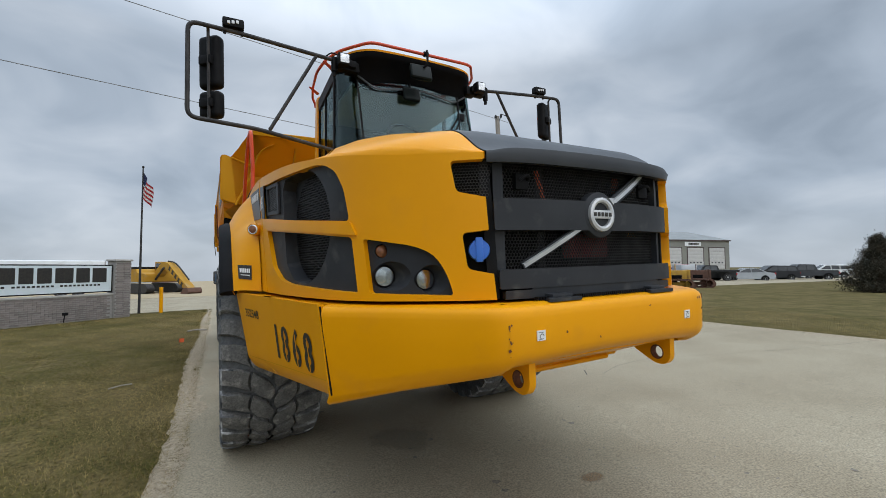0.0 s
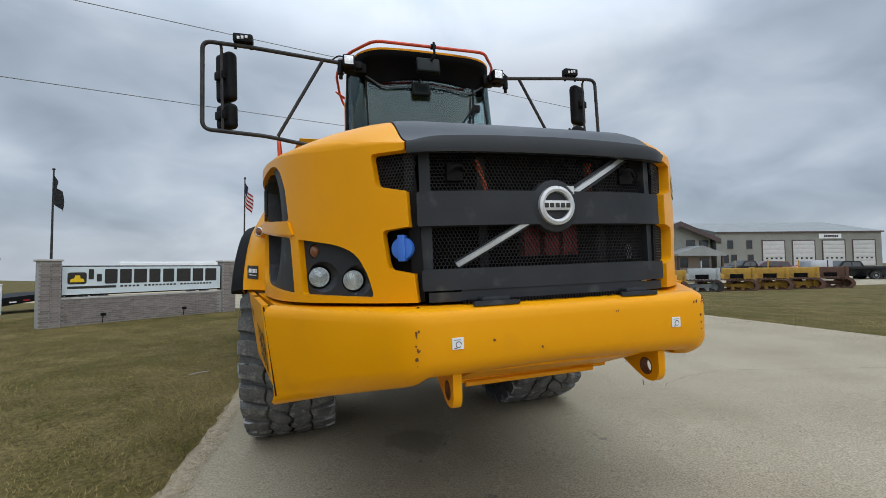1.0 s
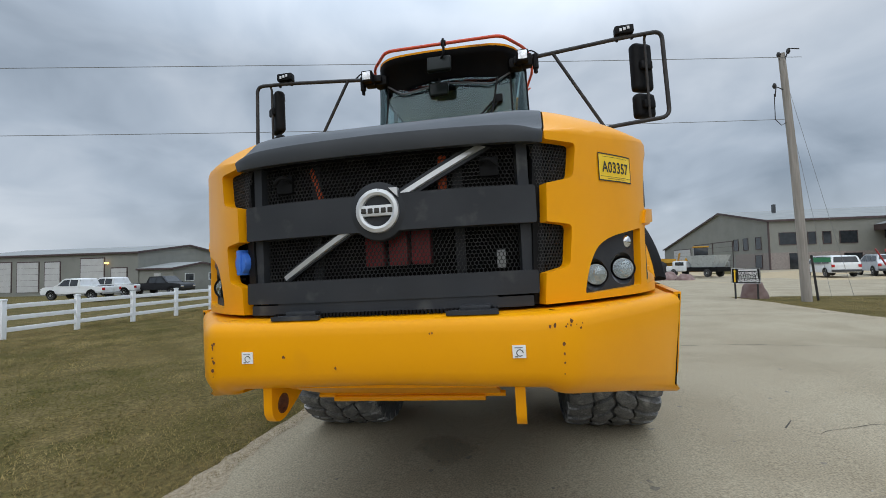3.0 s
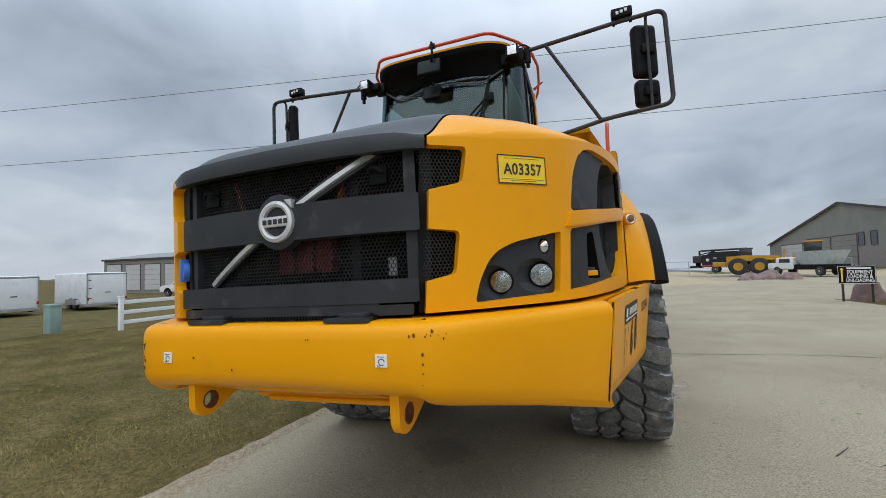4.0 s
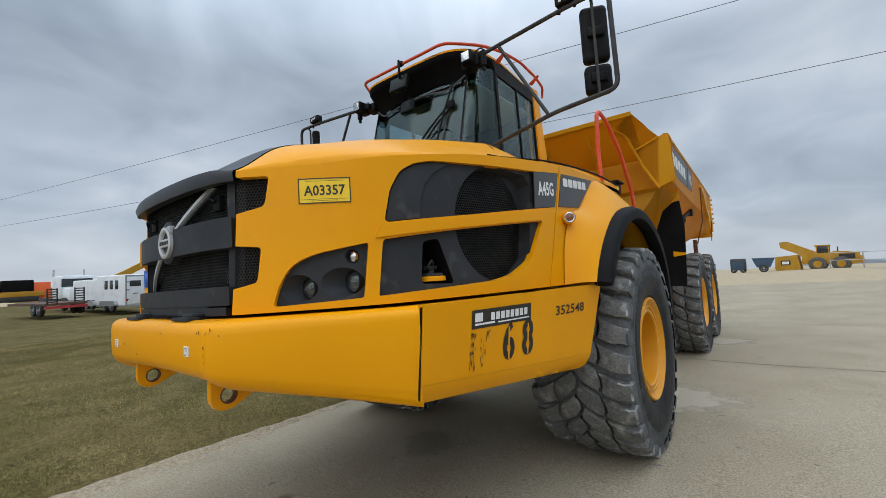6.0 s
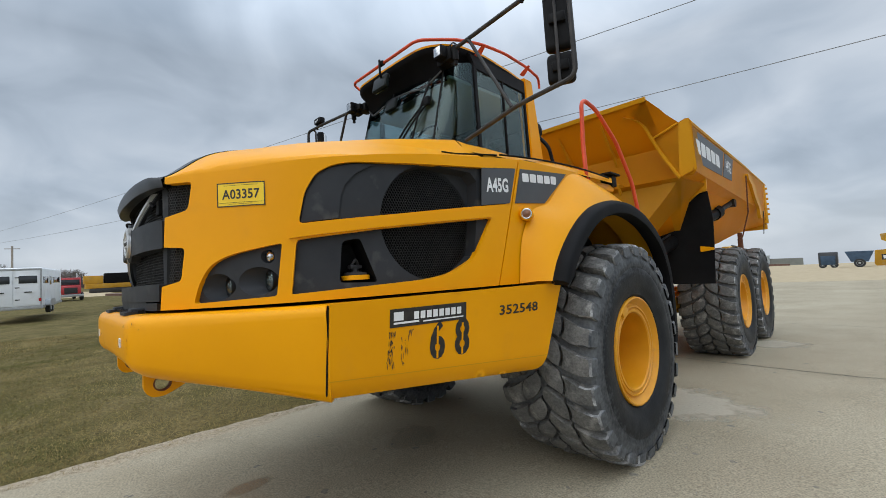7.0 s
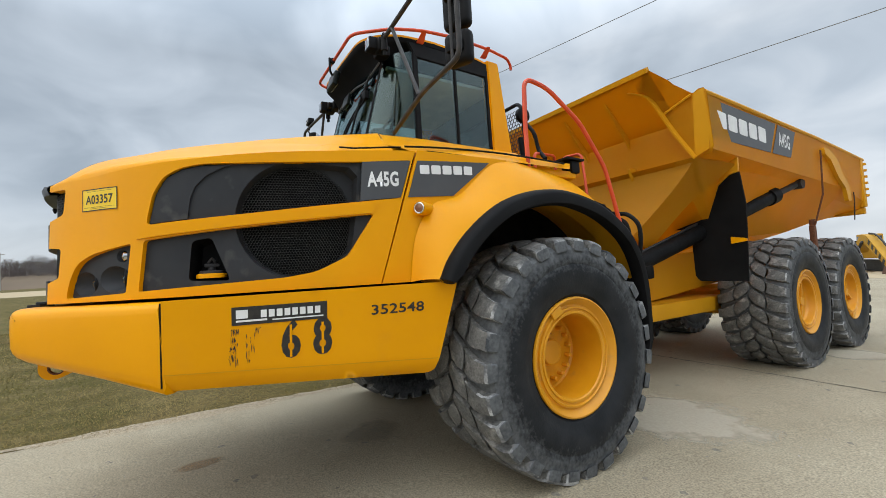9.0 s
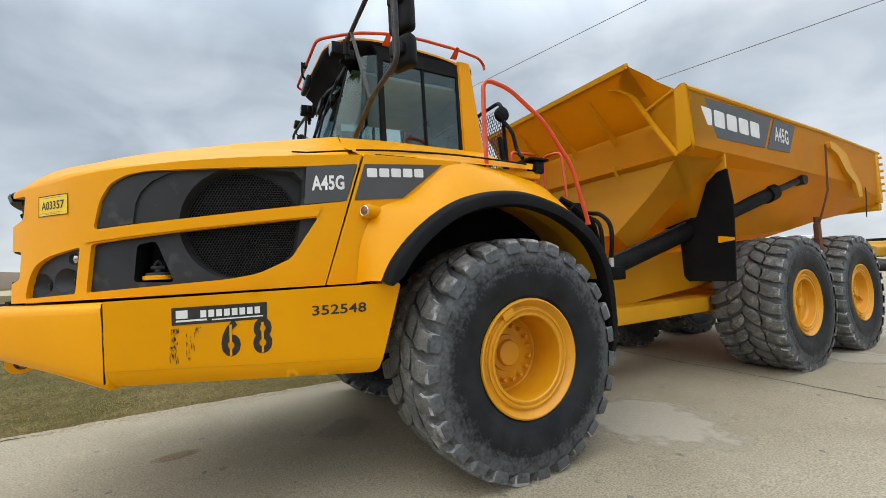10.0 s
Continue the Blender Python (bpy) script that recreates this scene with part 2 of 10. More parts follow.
RIM = material("rim_yellow_paint", (0.62, 0.262, 0.005), (0.69, 0.300, 0.010), 5.0, 0.42, rough_var=0.1, bump=0.04, bump_scale=60,
               dirt=(0.42, 0.22, 0.06), dirt_scale=7.0, dirt_low=0.6, dirt_high=0.85)


# ---- mesh helpers ----
def finish(bm, name, mat, smooth=True, angle=35):
    bmesh.ops.recalc_face_normals(bm, faces=bm.faces)
    me = bpy.data.meshes.new(name)
    bm.to_mesh(me)
    bm.free()
    me.materials.append(mat)
    if smooth:
        me.polygons.foreach_set("use_smooth", [True] * len(me.polygons))
        me.set_sharp_from_angle(angle=radians(angle))
    return me


def part(name, bm, mat, parent, label="", basis=None, smooth=True, angle=35):
    ob = new(name, bm if isinstance(bm, bpy.types.Mesh) else finish(bm, name, mat, smooth, angle))
    ob.parent = parent
    if basis is not None:
        ob.matrix_basis = basis
    if label:
        ob["label"] = label
    return ob


def thing(name, label, category, m=None, group="", kind=""):
    ob = new(name)
    if m is not None:
        ob.matrix_basis = m
    return tagged(ob, label, category, group, kind)


def islands(name, bm, mat, parent, label="", **k):
    """One part for each piece of the mesh that hangs together."""
    bm.verts.index_update()
    left, out = set(bm.verts), []
    while left:
        todo, group = [left.pop()], set()
        while todo:
            v = todo.pop()
            group.add(v)
            for e in v.link_edges:
                w = e.other_vert(v)
                if w in left:
                    left.discard(w)
                    todo.append(w)
        b2 = bmesh.new()
        at = {v: b2.verts.new(v.co) for v in bm.verts if v in group}
        for f in bm.faces:
            if f.verts[0] in group:
                b2.faces.new([at[v] for v in f.verts])
        out.append(part(name, b2, mat, parent, label, **k))
    bm.free()
    return out


def solid(name, bm, mat, label, category, m=None, group="", kind="", smooth=True):
    ob = new(name, bm if isinstance(bm, bpy.types.Mesh) else finish(bm, name, mat, smooth))
    if m is not None:
        ob.matrix_basis = m
    return tagged(ob, label, category, group, kind)


def box(bm, x0, x1, y0, y1, z0, z1, bevel=0.0, m=None, seg=2):
    r = bmesh.ops.create_cube(bm, size=1)
    vs = r["verts"]
    mt = Matrix.LocRotScale(((x0 + x1) / 2, (y0 + y1) / 2, (z0 + z1) / 2), None, (x1 - x0, y1 - y0, z1 - z0))
    bmesh.ops.transform(bm, matrix=mt, verts=vs)
    if bevel:
        es = list({e for v in vs for e in v.link_edges})
        rb = bmesh.ops.bevel(bm, geom=es, offset=bevel, segments=seg, affect="EDGES", profile=0.6)
        vs = list({v for f in rb["faces"] for v in f.verts} | {v for v in vs if v.is_valid})
    if m is not None:
        bmesh.ops.transform(bm, matrix=m, verts=vs)
    return vs


def box_of(*a, **k):
    bm = bmesh.new()
    box(bm, *a, **k)
    return bm


def prism(bm, pts, fn, a, b):
    """Extrudes the outline pts between a and b; fn(u, v, w) gives the place."""
    n = len(pts)
    A = [bm.verts.new(fn(u, v, a)) for u, v in pts]
    B = [bm.verts.new(fn(u, v, b)) for u, v in pts]
    bm.faces.new(A)
    bm.faces.new(B[::-1])
    for i in range(n):
        j = (i + 1) % n
        bm.faces.new((A[j], A[i], B[i], B[j]))
    return A + B


def along_x(u, v, w):
    return (w, u, v)


def along_y(u, v, w):
    return (u, w, v)


def along_z(u, v, w):
    return (u, v, w)


def rounded(pts, r, seg=5):
    """The outline with its corners rounded by r (a number or one per corner)."""
    out, n = [], len(pts)
    rs = [r] * n if isinstance(r, (int, float)) else r
    for i in range(n):
        p, a, b = Vector(pts[i]), Vector(pts[i - 1]), Vector(pts[(i + 1) % n])
        da, db = a - p, b - p
        k = min(rs[i], da.length * 0.48, db.length * 0.48)
        if k < 1e-4:
            out.append(tuple(p))
            continue
        s, e = p + da.normalized() * k, p + db.normalized() * k
        for q in range(seg + 1):
            t = q / seg
            out.append(tuple(s * (1 - t) ** 2 + p * 2 * t * (1 - t) + e * t * t))
    return out


def spline(pts, n=8):
    """A smooth curve through the points."""
    p = [Vector(q) for q in pts]
    p = [p[0] * 2 - p[1]] + p + [p[-1] * 2 - p[-2]]
    out = []
    for i in range(1, len(p) - 2):
        a, b, c, d = p[i - 1:i + 3]
        for k in range(n):
            t = k / n
            out.append(0.5 * (2 * b + (c - a) * t + (2 * a - 5 * b + 4 * c - d) * t * t + (3 * b - a - 3 * c + d) * t ** 3))
    out.append(p[-2])
    return out


def tube(bm, pts, r, seg=10, smooth=0, cap=True):
    """A round bar along the points; smooth > 0 bends it through them."""
    ps = spline(pts, smooth) if smooth else [Vector(q) for q in pts]
    rings, prev = [], None
    for i, p in enumerate(ps):
        d = (ps[min(i + 1, len(ps) - 1)] - ps[max(i - 1, 0)]).normalized()
        if prev is None:
            side = d.cross(Vector((0, 0, 1)) if abs(d.z) < 0.9 else Vector((1, 0, 0))).normalized()
        else:
            side = (prev - d * prev.dot(d)).normalized()
        prev = side
        other = d.cross(side)
        rr = r(i / (len(ps) - 1)) if callable(r) else r
        rings.append([bm.verts.new(p + (side * math.cos(k * math.tau / seg) + other * math.sin(k * math.tau / seg)) * rr) for k in range(seg)])
    for a, b in zip(rings, rings[1:]):
        for k in range(seg):
            j = (k + 1) % seg
            bm.faces.new((a[k], a[j], b[j], b[k]))
    if cap:
        bm.faces.new(rings[0][::-1])
        bm.faces.new(rings[-1])


def bend(pts, r, seg=6):
    """The polyline in space with its inner corners rounded by r."""
    out = [Vector(pts[0])]
    for i in range(1, len(pts) - 1):
        p, a, b = Vector(pts[i]), Vector(pts[i - 1]), Vector(pts[i + 1])
        k = min(r, (a - p).length * 0.48, (b - p).length * 0.48)
        s, e = p + (a - p).normalized() * k, p + (b - p).normalized() * k
        for q in range(seg + 1):
            t = q / seg
            out.append(s * (1 - t) ** 2 + p * 2 * t * (1 - t) + e * t * t)
    return out + [Vector(pts[-1])]


def lathe(bm, prof, m=None, seg=48, closed=False, caps=True):
    """Turns the outline (offset, radius) about the x axis."""
    rings = []
    for x, r in prof:
        rings.append([bm.verts.new((x, r * math.cos(k * math.tau / seg), r * math.sin(k * math.tau / seg))) for k in range(seg)])
    pairs = list(zip(rings, rings[1:])) + ([(rings[-1], rings[0])] if closed else [])
    for a, b in pairs:
        for k in range(seg):
            j = (k + 1) % seg
            bm.faces.new((a[k], a[j], b[j], b[k]))
    if not closed and caps:
        for ring in (rings[0], rings[-1]):
            if prof[0 if ring is rings[0] else -1][1] > 1e-5:
                bm.faces.new(ring)
    vs = [v for ring in rings for v in ring]
    if m is not None:
        bmesh.ops.transform(bm, matrix=m, verts=vs)
    return vs


def inside(p, poly):
    x, y = p
    c = False
    for i in range(len(poly)):
        (x1, y1), (x2, y2) = poly[i - 1], poly[i]
        if (y1 > y) != (y2 > y) and x < (x2 - x1) * (y - y1) / (y2 - y1) + x1:
            c = not c
    return c


def resample(poly, step):
    out = []
    for i in range(len(poly)):
        a, b = Vector(poly[i]), Vector(poly[(i + 1) % len(poly)])
        k = max(1, math.ceil((b - a).length / step))
        out += [tuple(a.lerp(b, j / k)) for j in range(k)]
    return out


def panel(bm, outline, holes, fn, thick, step=0.06, lift=0.0):
    """A sheet with holes, laid on the surface fn(u, v, d) and thick deep behind it."""
    loops = [resample(lp, step) for lp in (outline, *holes)]
    pts, edges = [], []
    for lp in loops:
        b = len(pts)
        pts += [Vector(q) for q in lp]
        edges += [(b + i, b + (i + 1) % len(lp)) for i in range(len(lp))]
    us, vs = [p[0] for p in loops[0]], [p[1] for p in loops[0]]
    nu, nv = int((max(us) - min(us)) / step), int((max(vs) - min(vs)) / step)
    for i in range(1, nu + 1):
        for j in range(1, nv + 1):
            q = (min(us) + i * step + 0.0013 * (j % 3), min(vs) + j * step)
            if inside(q, loops[0]) and not any(inside(q, h) for h in loops[1:]):
                if all((Vector(q) - w).length > step * 0.4 for w in pts[:len(pts)] if abs(w[0] - q[0]) < step):
                    pts.append(Vector(q))
    v2, e2, f2, *_ = geometry.delaunay_2d_cdt(pts, edges, [], 0, 1e-6)
    faces = []
    for f in f2:
        c = sum((v2[i] for i in f), Vector((0, 0))) / len(f)
        if inside(c, loops[0]) and not any(inside(c, h) for h in loops[1:]):
            faces.append(f)
    A = [bm.verts.new(fn(p[0], p[1], lift)) for p in v2]
    B = [bm.verts.new(fn(p[0], p[1], lift - thick)) for p in v2]
    count = {}
    for f in faces:
        bm.faces.new([A[i] for i in f])
        bm.faces.new([B[i] for i in reversed(f)])
        for i in range(len(f)):
            k = (f[i], f[(i + 1) % len(f)])
            if k[::-1] in count:
                del count[k[::-1]]
            else:
                count[k] = 1
    for a, b in count:
        bm.faces.new((A[b], A[a], B[a], B[b]))
    bmesh.ops.delete(bm, geom=[v for v in A + B if not v.link_faces], context="VERTS")


def honeycomb(name, fn, poly, pitch, wall, depth, mat, parent, label=""):
    """A perforated sheet of six-sided holes on the surface fn, inside the outline poly."""
    us, vs = [p[0] for p in poly], [p[1] for p in poly]
    verts, faces = [], []
    dv = pitch * 0.866
    row, v = 0, min(vs)
    while v < max(vs) + dv:
        u = min(us) + (row % 2) * pitch / 2
        while u < max(us) + pitch:
            if inside((u, v), poly):
                b = len(verts)
                for rad, d in ((pitch * 0.5774, 0), (pitch * 0.5774 - wall, 0), (pitch * 0.5774 - wall, -depth)):
                    for k in range(6):
                        a = math.radians(30 + 60 * k)
                        verts.append(fn(u + rad * math.cos(a), v + rad * math.sin(a), d))
                for k in range(6):
                    j = (k + 1) % 6
                    faces.append((b + k, b + j, b + 6 + j, b + 6 + k))
                    faces.append((b + 6 + k, b + 6 + j, b + 12 + j, b + 12 + k))
            u += pitch
        row += 1
        v += dv
    me = bpy.data.meshes.new(name)
    me.from_pydata([tuple(q) for q in verts], [], faces)
    me.materials.append(mat)
    ob = part(name, me, mat, parent, label)
    return ob


def lettering(words, size, bold=0.0):
    """Flat letters of the built-in font as outlines in x and y, centred."""
    cu = bpy.data.curves.new("letters", "FONT")
    cu.body, cu.size, cu.align_x, cu.align_y = words, size, "CENTER", "CENTER"
    cu.offset, cu.resolution_u = bold, 3
    cu.space_character = 1.0 + 1.3 * bold / size
    ob = bpy.data.objects.new("letters", cu)
    me = bpy.data.meshes.new_from_object(ob)
    bm = bmesh.new()
    bm.from_mesh(me)
    bpy.data.objects.remove(ob)
    bpy.data.meshes.remove(me)
    return bm


def letters_on(words, size, fn, bold=0.0, wide=1.0):
    """Letters laid on the surface: fn(u, v) with u along the words."""
    bm = lettering(words, size, bold)
    bmesh.ops.subdivide_edges(bm, edges=[e for e in bm.edges if e.calc_length() > 0.08], cuts=1)
    for v in bm.verts:
        v.co = Vector(fn(v.co.x * wide, v.co.y))
    return bm


def quad_on(bm, fn, u0, u1, v0, v1, nu=6, nv=2):
    """A thin patch laid on the surface fn(u, v)."""
    g = [[bm.verts.new(fn(u0 + (u1 - u0) * i / nu, v0 + (v1 - v0) * j / nv)) for j in range(nv + 1)] for i in range(nu + 1)]
    for i in range(nu):
        for j in range(nv):
            bm.faces.new((g[i][j], g[i + 1][j], g[i + 1][j + 1], g[i][j + 1]))

# ---- ground ----
def level(x, y):
    """Height of the ground: the drive falls towards the lawn."""
    z = 0.0288 * min(max(x, -3.0), 9.0) - 0.0076 * min(max(y, -6.0), 14.0) - 0.032
    if x < -3:
        z += -0.012 * min(-x - 3.0, 26.0)
    if y > 14:
        z -= 0.0125 * (min(y, 80.0) - 14.0) * min(max((40.0 - x) / 20.0, 0.0), 1.0)
    if y > 95:
        z -= 0.034 * (y - 95.0) * min(max((60.0 + 0.5 * (y - 95.0) - x) / 20.0, 0.0), 1.0) * min(max((x + 110.0 + 0.6 * (y - 95.0)) / 40.0, 0.0), 1.0)
    return z


CONCRETE = material("concrete_drive", (0.312, 0.264, 0.184), (0.356, 0.307, 0.218), 0.5, 0.88, bump=0.34, bump_scale=120, spec=0.25, detail=12.0,
                    dirt=(0.268, 0.225, 0.153), dirt_scale=0.8, dirt_low=0.46, dirt_high=0.74, grain=(75.0, 0.34))
LAWN = material("dormant_lawn_soil", (0.072, 0.064, 0.018), (0.112, 0.088, 0.033), 0.55, 0.95, bump=0.7, bump_scale=30, spec=0.1, detail=12.0,
                dirt=(0.138, 0.106, 0.044), dirt_scale=1.9, dirt_low=0.42, dirt_high=0.66, grain=(22.0, 0.45))
GRAVEL = material("tan_gravel", (0.36, 0.285, 0.178), (0.43, 0.345, 0.225), 2.0, 0.95, bump=0.4, bump_scale=30, spec=0.2, detail=9.0)


def sheet(name, xs, ys, mat, lift, label, category):
    bm = bmesh.new()
    g = [[bm.verts.new((x, y, level(x, y) + (lift(x, y) if callable(lift) else lift))) for y in ys] for x in xs]
    for i in range(len(xs) - 1):
        for j in range(len(ys) - 1):
            bm.faces.new((g[i][j], g[i + 1][j], g[i + 1][j + 1], g[i][j + 1]))
    return solid(name, bm, mat, label, category, kind="structure")


span = [-3000, -800, -300, -160, -110, -90, -70, -60, -30, -20, -12, -8, -5, -4, -3, -2.5, -2.05, -1.5, 0, 2, 4, 6, 8, 8.7, 9, 10, 12, 16, 24, 40, 80, 200, 700, 3000]
deep = [-3000, -800, -300, -120, -60, -30, -14, -10, -6, -3, -1, 1, 3, 5, 8, 11, 14, 18, 24, 34, 50, 80, 95, 130, 200, 700, 3000]
sheet("ground", span, deep, LAWN, 0.0, "patchy dormant grass ground reaching the horizon", "ground")

# ---- the articulated dump truck ----
truck = thing("articulated_dump_truck", "yellow six-wheeled articulated dump truck parked on the concrete drive", "dump truck", LEVEL)
REAR = Matrix.Translation((0, 4.2, 0)) @ Matrix.Rotation(radians(1.2), 4, "Z") @ Matrix.Translation((0, -4.2, 0))
SIDES = (1, -1)

# plan of the bonnet from the middle of the nose round the corner to the fender
_half = [(0, -0.02), (0.3, -0.012), (0.5, 0.012), (0.6, 0.045), (0.75, 0.155), (0.866, 0.268), (1.0, 0.405), (1.12, 0.60),
         (1.22, 0.90), (1.31, 1.3), (1.37, 1.75), (1.40, 2.2), (1.41, 2.7)]
_mirrored = [(-x, y) for x, y in _half[:0:-1]] + _half
_curve = [Vector((p.x, p.y)) for p in spline([(x, y, 0) for x, y in _mirrored], 12)]
_len = np.r_[0, np.cumsum([(b - a).length for a, b in zip(_curve, _curve[1:])])]
# the corners stand out a little from that plan, the one on the driver's side more


def blunt(x, y, kx, ky):
    return (x + kx * float(np.interp(x, (0.55, 0.75, 1.0, 1.12, 1.22, 1.31, 1.37), (0, 0.012, 0.024, 0.030, 0.023, 0.012, 0))),
            y - ky * float(np.interp(x, (0.5, 0.6, 0.75, 0.866, 1.0, 1.12, 1.22, 1.31), (0, 0.005, 0.027, 0.043, 0.043, 0.028, 0.008, 0))), 0)


_shell = [blunt(x, y, 1.0, 0.8) for x, y in _half[:0:-1]]
_curve = [Vector((p.x, p.y)) for p in spline([(-x, y, 0) for x, y, _ in _shell] + [blunt(x, y, 0.5, 0.2) for x, y in _half], 12)]
_len -= _len[-1] / 2
_cx, _cy = np.array([p.x for p in _curve]), np.array([p.y for p in _curve])
_tx, _ty = np.gradient(_cx, _len), np.gradient(_cy, _len)


def flowing(x, xs, ys):
    """A smooth curve through the points given, level beyond its ends."""
    xs, ys = np.array(xs), np.array(ys)
    x = min(max(x, xs[0]), xs[-1])
    g = np.diff(ys) / np.diff(xs)
    m = np.r_[g[0], np.where(g[1:] * g[:-1] > 0, 2 * g[1:] * g[:-1] / (g[1:] + g[:-1] + 1e-12), 0.0), g[-1]]
    i = min(max(int(np.searchsorted(xs, x)) - 1, 0), len(xs) - 2)
    h = xs[i + 1] - xs[i]
    t = (x - xs[i]) / h
    return ys[i] * (1 + 2 * t) * (1 - t) ** 2 + m[i] * h * t * (1 - t) ** 2 + ys[i + 1] * t * t * (3 - 2 * t) + m[i + 1] * h * t * t * (t - 1)


def hood(s, z, d=0.0):
    """The bonnet's upright wall: s along the plan from the nose's middle, height z, d outwards."""
    x, y = np.interp(s, _len, _cx), np.interp(s, _len, _cy)
    tx, ty = np.interp(s, _len, _tx), np.interp(s, _len, _ty)
    k = math.hypot(tx, ty)
    return Vector((x + ty / k * d, y - tx / k * d, z))


def mirrored_hood(side):
    return lambda s, z, d=0.0: hood(s * side, z, d)


def shoulder(s):
    return float(flowing(abs(s), (0.0, 0.5, 0.66, 1.0, 1.35, 1.8, 2.3, 2.8, 3.4), (2.072, 2.066, 2.048, 2.060, 2.104, 2.165, 2.21, 2.245, 2.255)))


_edge = np.c_[_cx, _cy]


def crown(x, y):
    """Height of the bonnet's top: rounded in from its edge, with a slightly raised middle."""
    dist = np.hypot(_edge[:, 0] - x, _edge[:, 1] - y)
    i = int(np.argmin(dist))
    ze = shoulder(_len[i])
    c = float(flowing(y, (0.0, 0.1, 0.25, 0.45, 0.7, 1.0, 1.4, 2.0), (2.007, 2.100, 2.208, 2.264, 2.338, 2.412, 2.499, 2.617)))
    c -= float(np.interp(y, (0.0, 0.5, 1.0, 2.0), (-0.06, 0.150, 0.235, 0.315))) * (abs(x) / 1.2) ** 3.5
    t = min(float(dist[i]) / float(np.interp(abs(x), (0.45, 0.8), (0.30, 0.44))) / float(np.interp(y, (0.35, 0.95), (0.70, 1.0))), 1.0)
    step = min(max((0.99 - abs(x) - 0.06 * y) / 0.05, 0.0), 1.0) * min(max((y - 0.5) / 0.9, 0.0), 1.0)
    step = step * step * (3 - 2 * step)
    rear = min(max((y - 0.9) / 1.0, 0.0), 1.0)
    ledge = 0.052 * rear * rear * (3 - 2 * rear) * (1 - min(max((0.91 - abs(x)) / 0.07, 0.0), 1.0)) * min(float(dist[i]) / 0.25, 1.0)
    return ze + max(0.0, c - ze) * math.sqrt(max(0.0, 1 - (1 - t) ** 2)) + 0.016 * step - ledge


def seam(y):
    """Distance of the seam beside the nose cap from the middle line."""
    return float(np.interp(y, (0.0, 0.06, 0.1, 0.25, 0.6, 2.0), (0.62, 0.634, 0.642, 0.652, 0.66, 0.67)))


def bonnet_top(bm, side, ns=44, nv=16):
    """The yellow crown from the bonnet's shoulder to the seam beside the nose cap."""
    g = []
    for i in range(ns + 1):
        e = hood((0.650 + 2.115 * i / ns) * side, 0)
        row = []
        for j in range(nv + 1):
            x = e.x + (seam(e.y) * side - e.x) * (j / nv) ** 1.6
            row.append(bm.verts.new((x, e.y, crown(x, e.y) if j else shoulder(0.650 + 2.115 * i / ns))))
        x = seam(e.y) * side
        row.append(bm.verts.new((x, e.y + 0.002, crown(x, e.y) - 0.03)))
        g.append(row)
    for i in range(ns):
        for j in range(nv + 1):
            bm.faces.new((g[i][j], g[i + 1][j], g[i + 1][j + 1], g[i][j + 1]))


def cap_top(bm, lift=0.004, ns=32, nv=26):
    """The grey strip from the nose's lip back to the cab."""
    g = []
    for i in range(ns + 1):
        e = hood(-0.638 + 1.276 * i / ns, 0)
        row = []
        for j in range(nv + 1):
            y = e.y + (2.02 - e.y) * (j / nv) ** 2
            x = e.x * (seam(y) - 0.010) / 0.6245
            row.append(bm.verts.new((x, y, (crown(x, y) if j else shoulder(-0.638 + 1.276 * i / ns)) + lift)))
        g.append(row)
    for i in range(ns):
        for j in range(nv):
            bm.faces.new((g[i][j], g[i + 1][j], g[i + 1][j + 1], g[i][j + 1]))


UPPER = [(1.30, 1.783), (1.335, 1.943), (1.39, 2.035), (1.47, 2.08), (1.57, 2.102), (1.95, 2.123), (2.42, 2.15), (2.735, 2.182),
         (2.655, 1.938), (2.40, 1.908), (1.83, 1.84)]
LOWER = [(1.26, 1.445), (1.29, 1.705), (1.73, 1.758), (2.475, 1.833), (2.31, 1.585), (2.13, 1.503), (1.96, 1.478)]
LAMPS = [(0.80, 1.428), (0.828, 1.523), (0.885, 1.61), (0.985, 1.652), (1.225, 1.693), (1.195, 1.442)]
MESH_HI = [(0.615, 2.018), (0.80, 2.015), (0.777, 1.88), (0.646, 1.852)]
MESH_LO = [(0.638, 1.708), (0.756, 1.697), (0.734, 1.54), (0.622, 1.517)]


def grow(poly, k):
    cx, cy = sum(p[0] for p in poly) / len(poly), sum(p[1] for p in poly) / len(poly)
    return [(cx + (x - cx) * k, cy + (y - cy) * k) for x, y in poly]


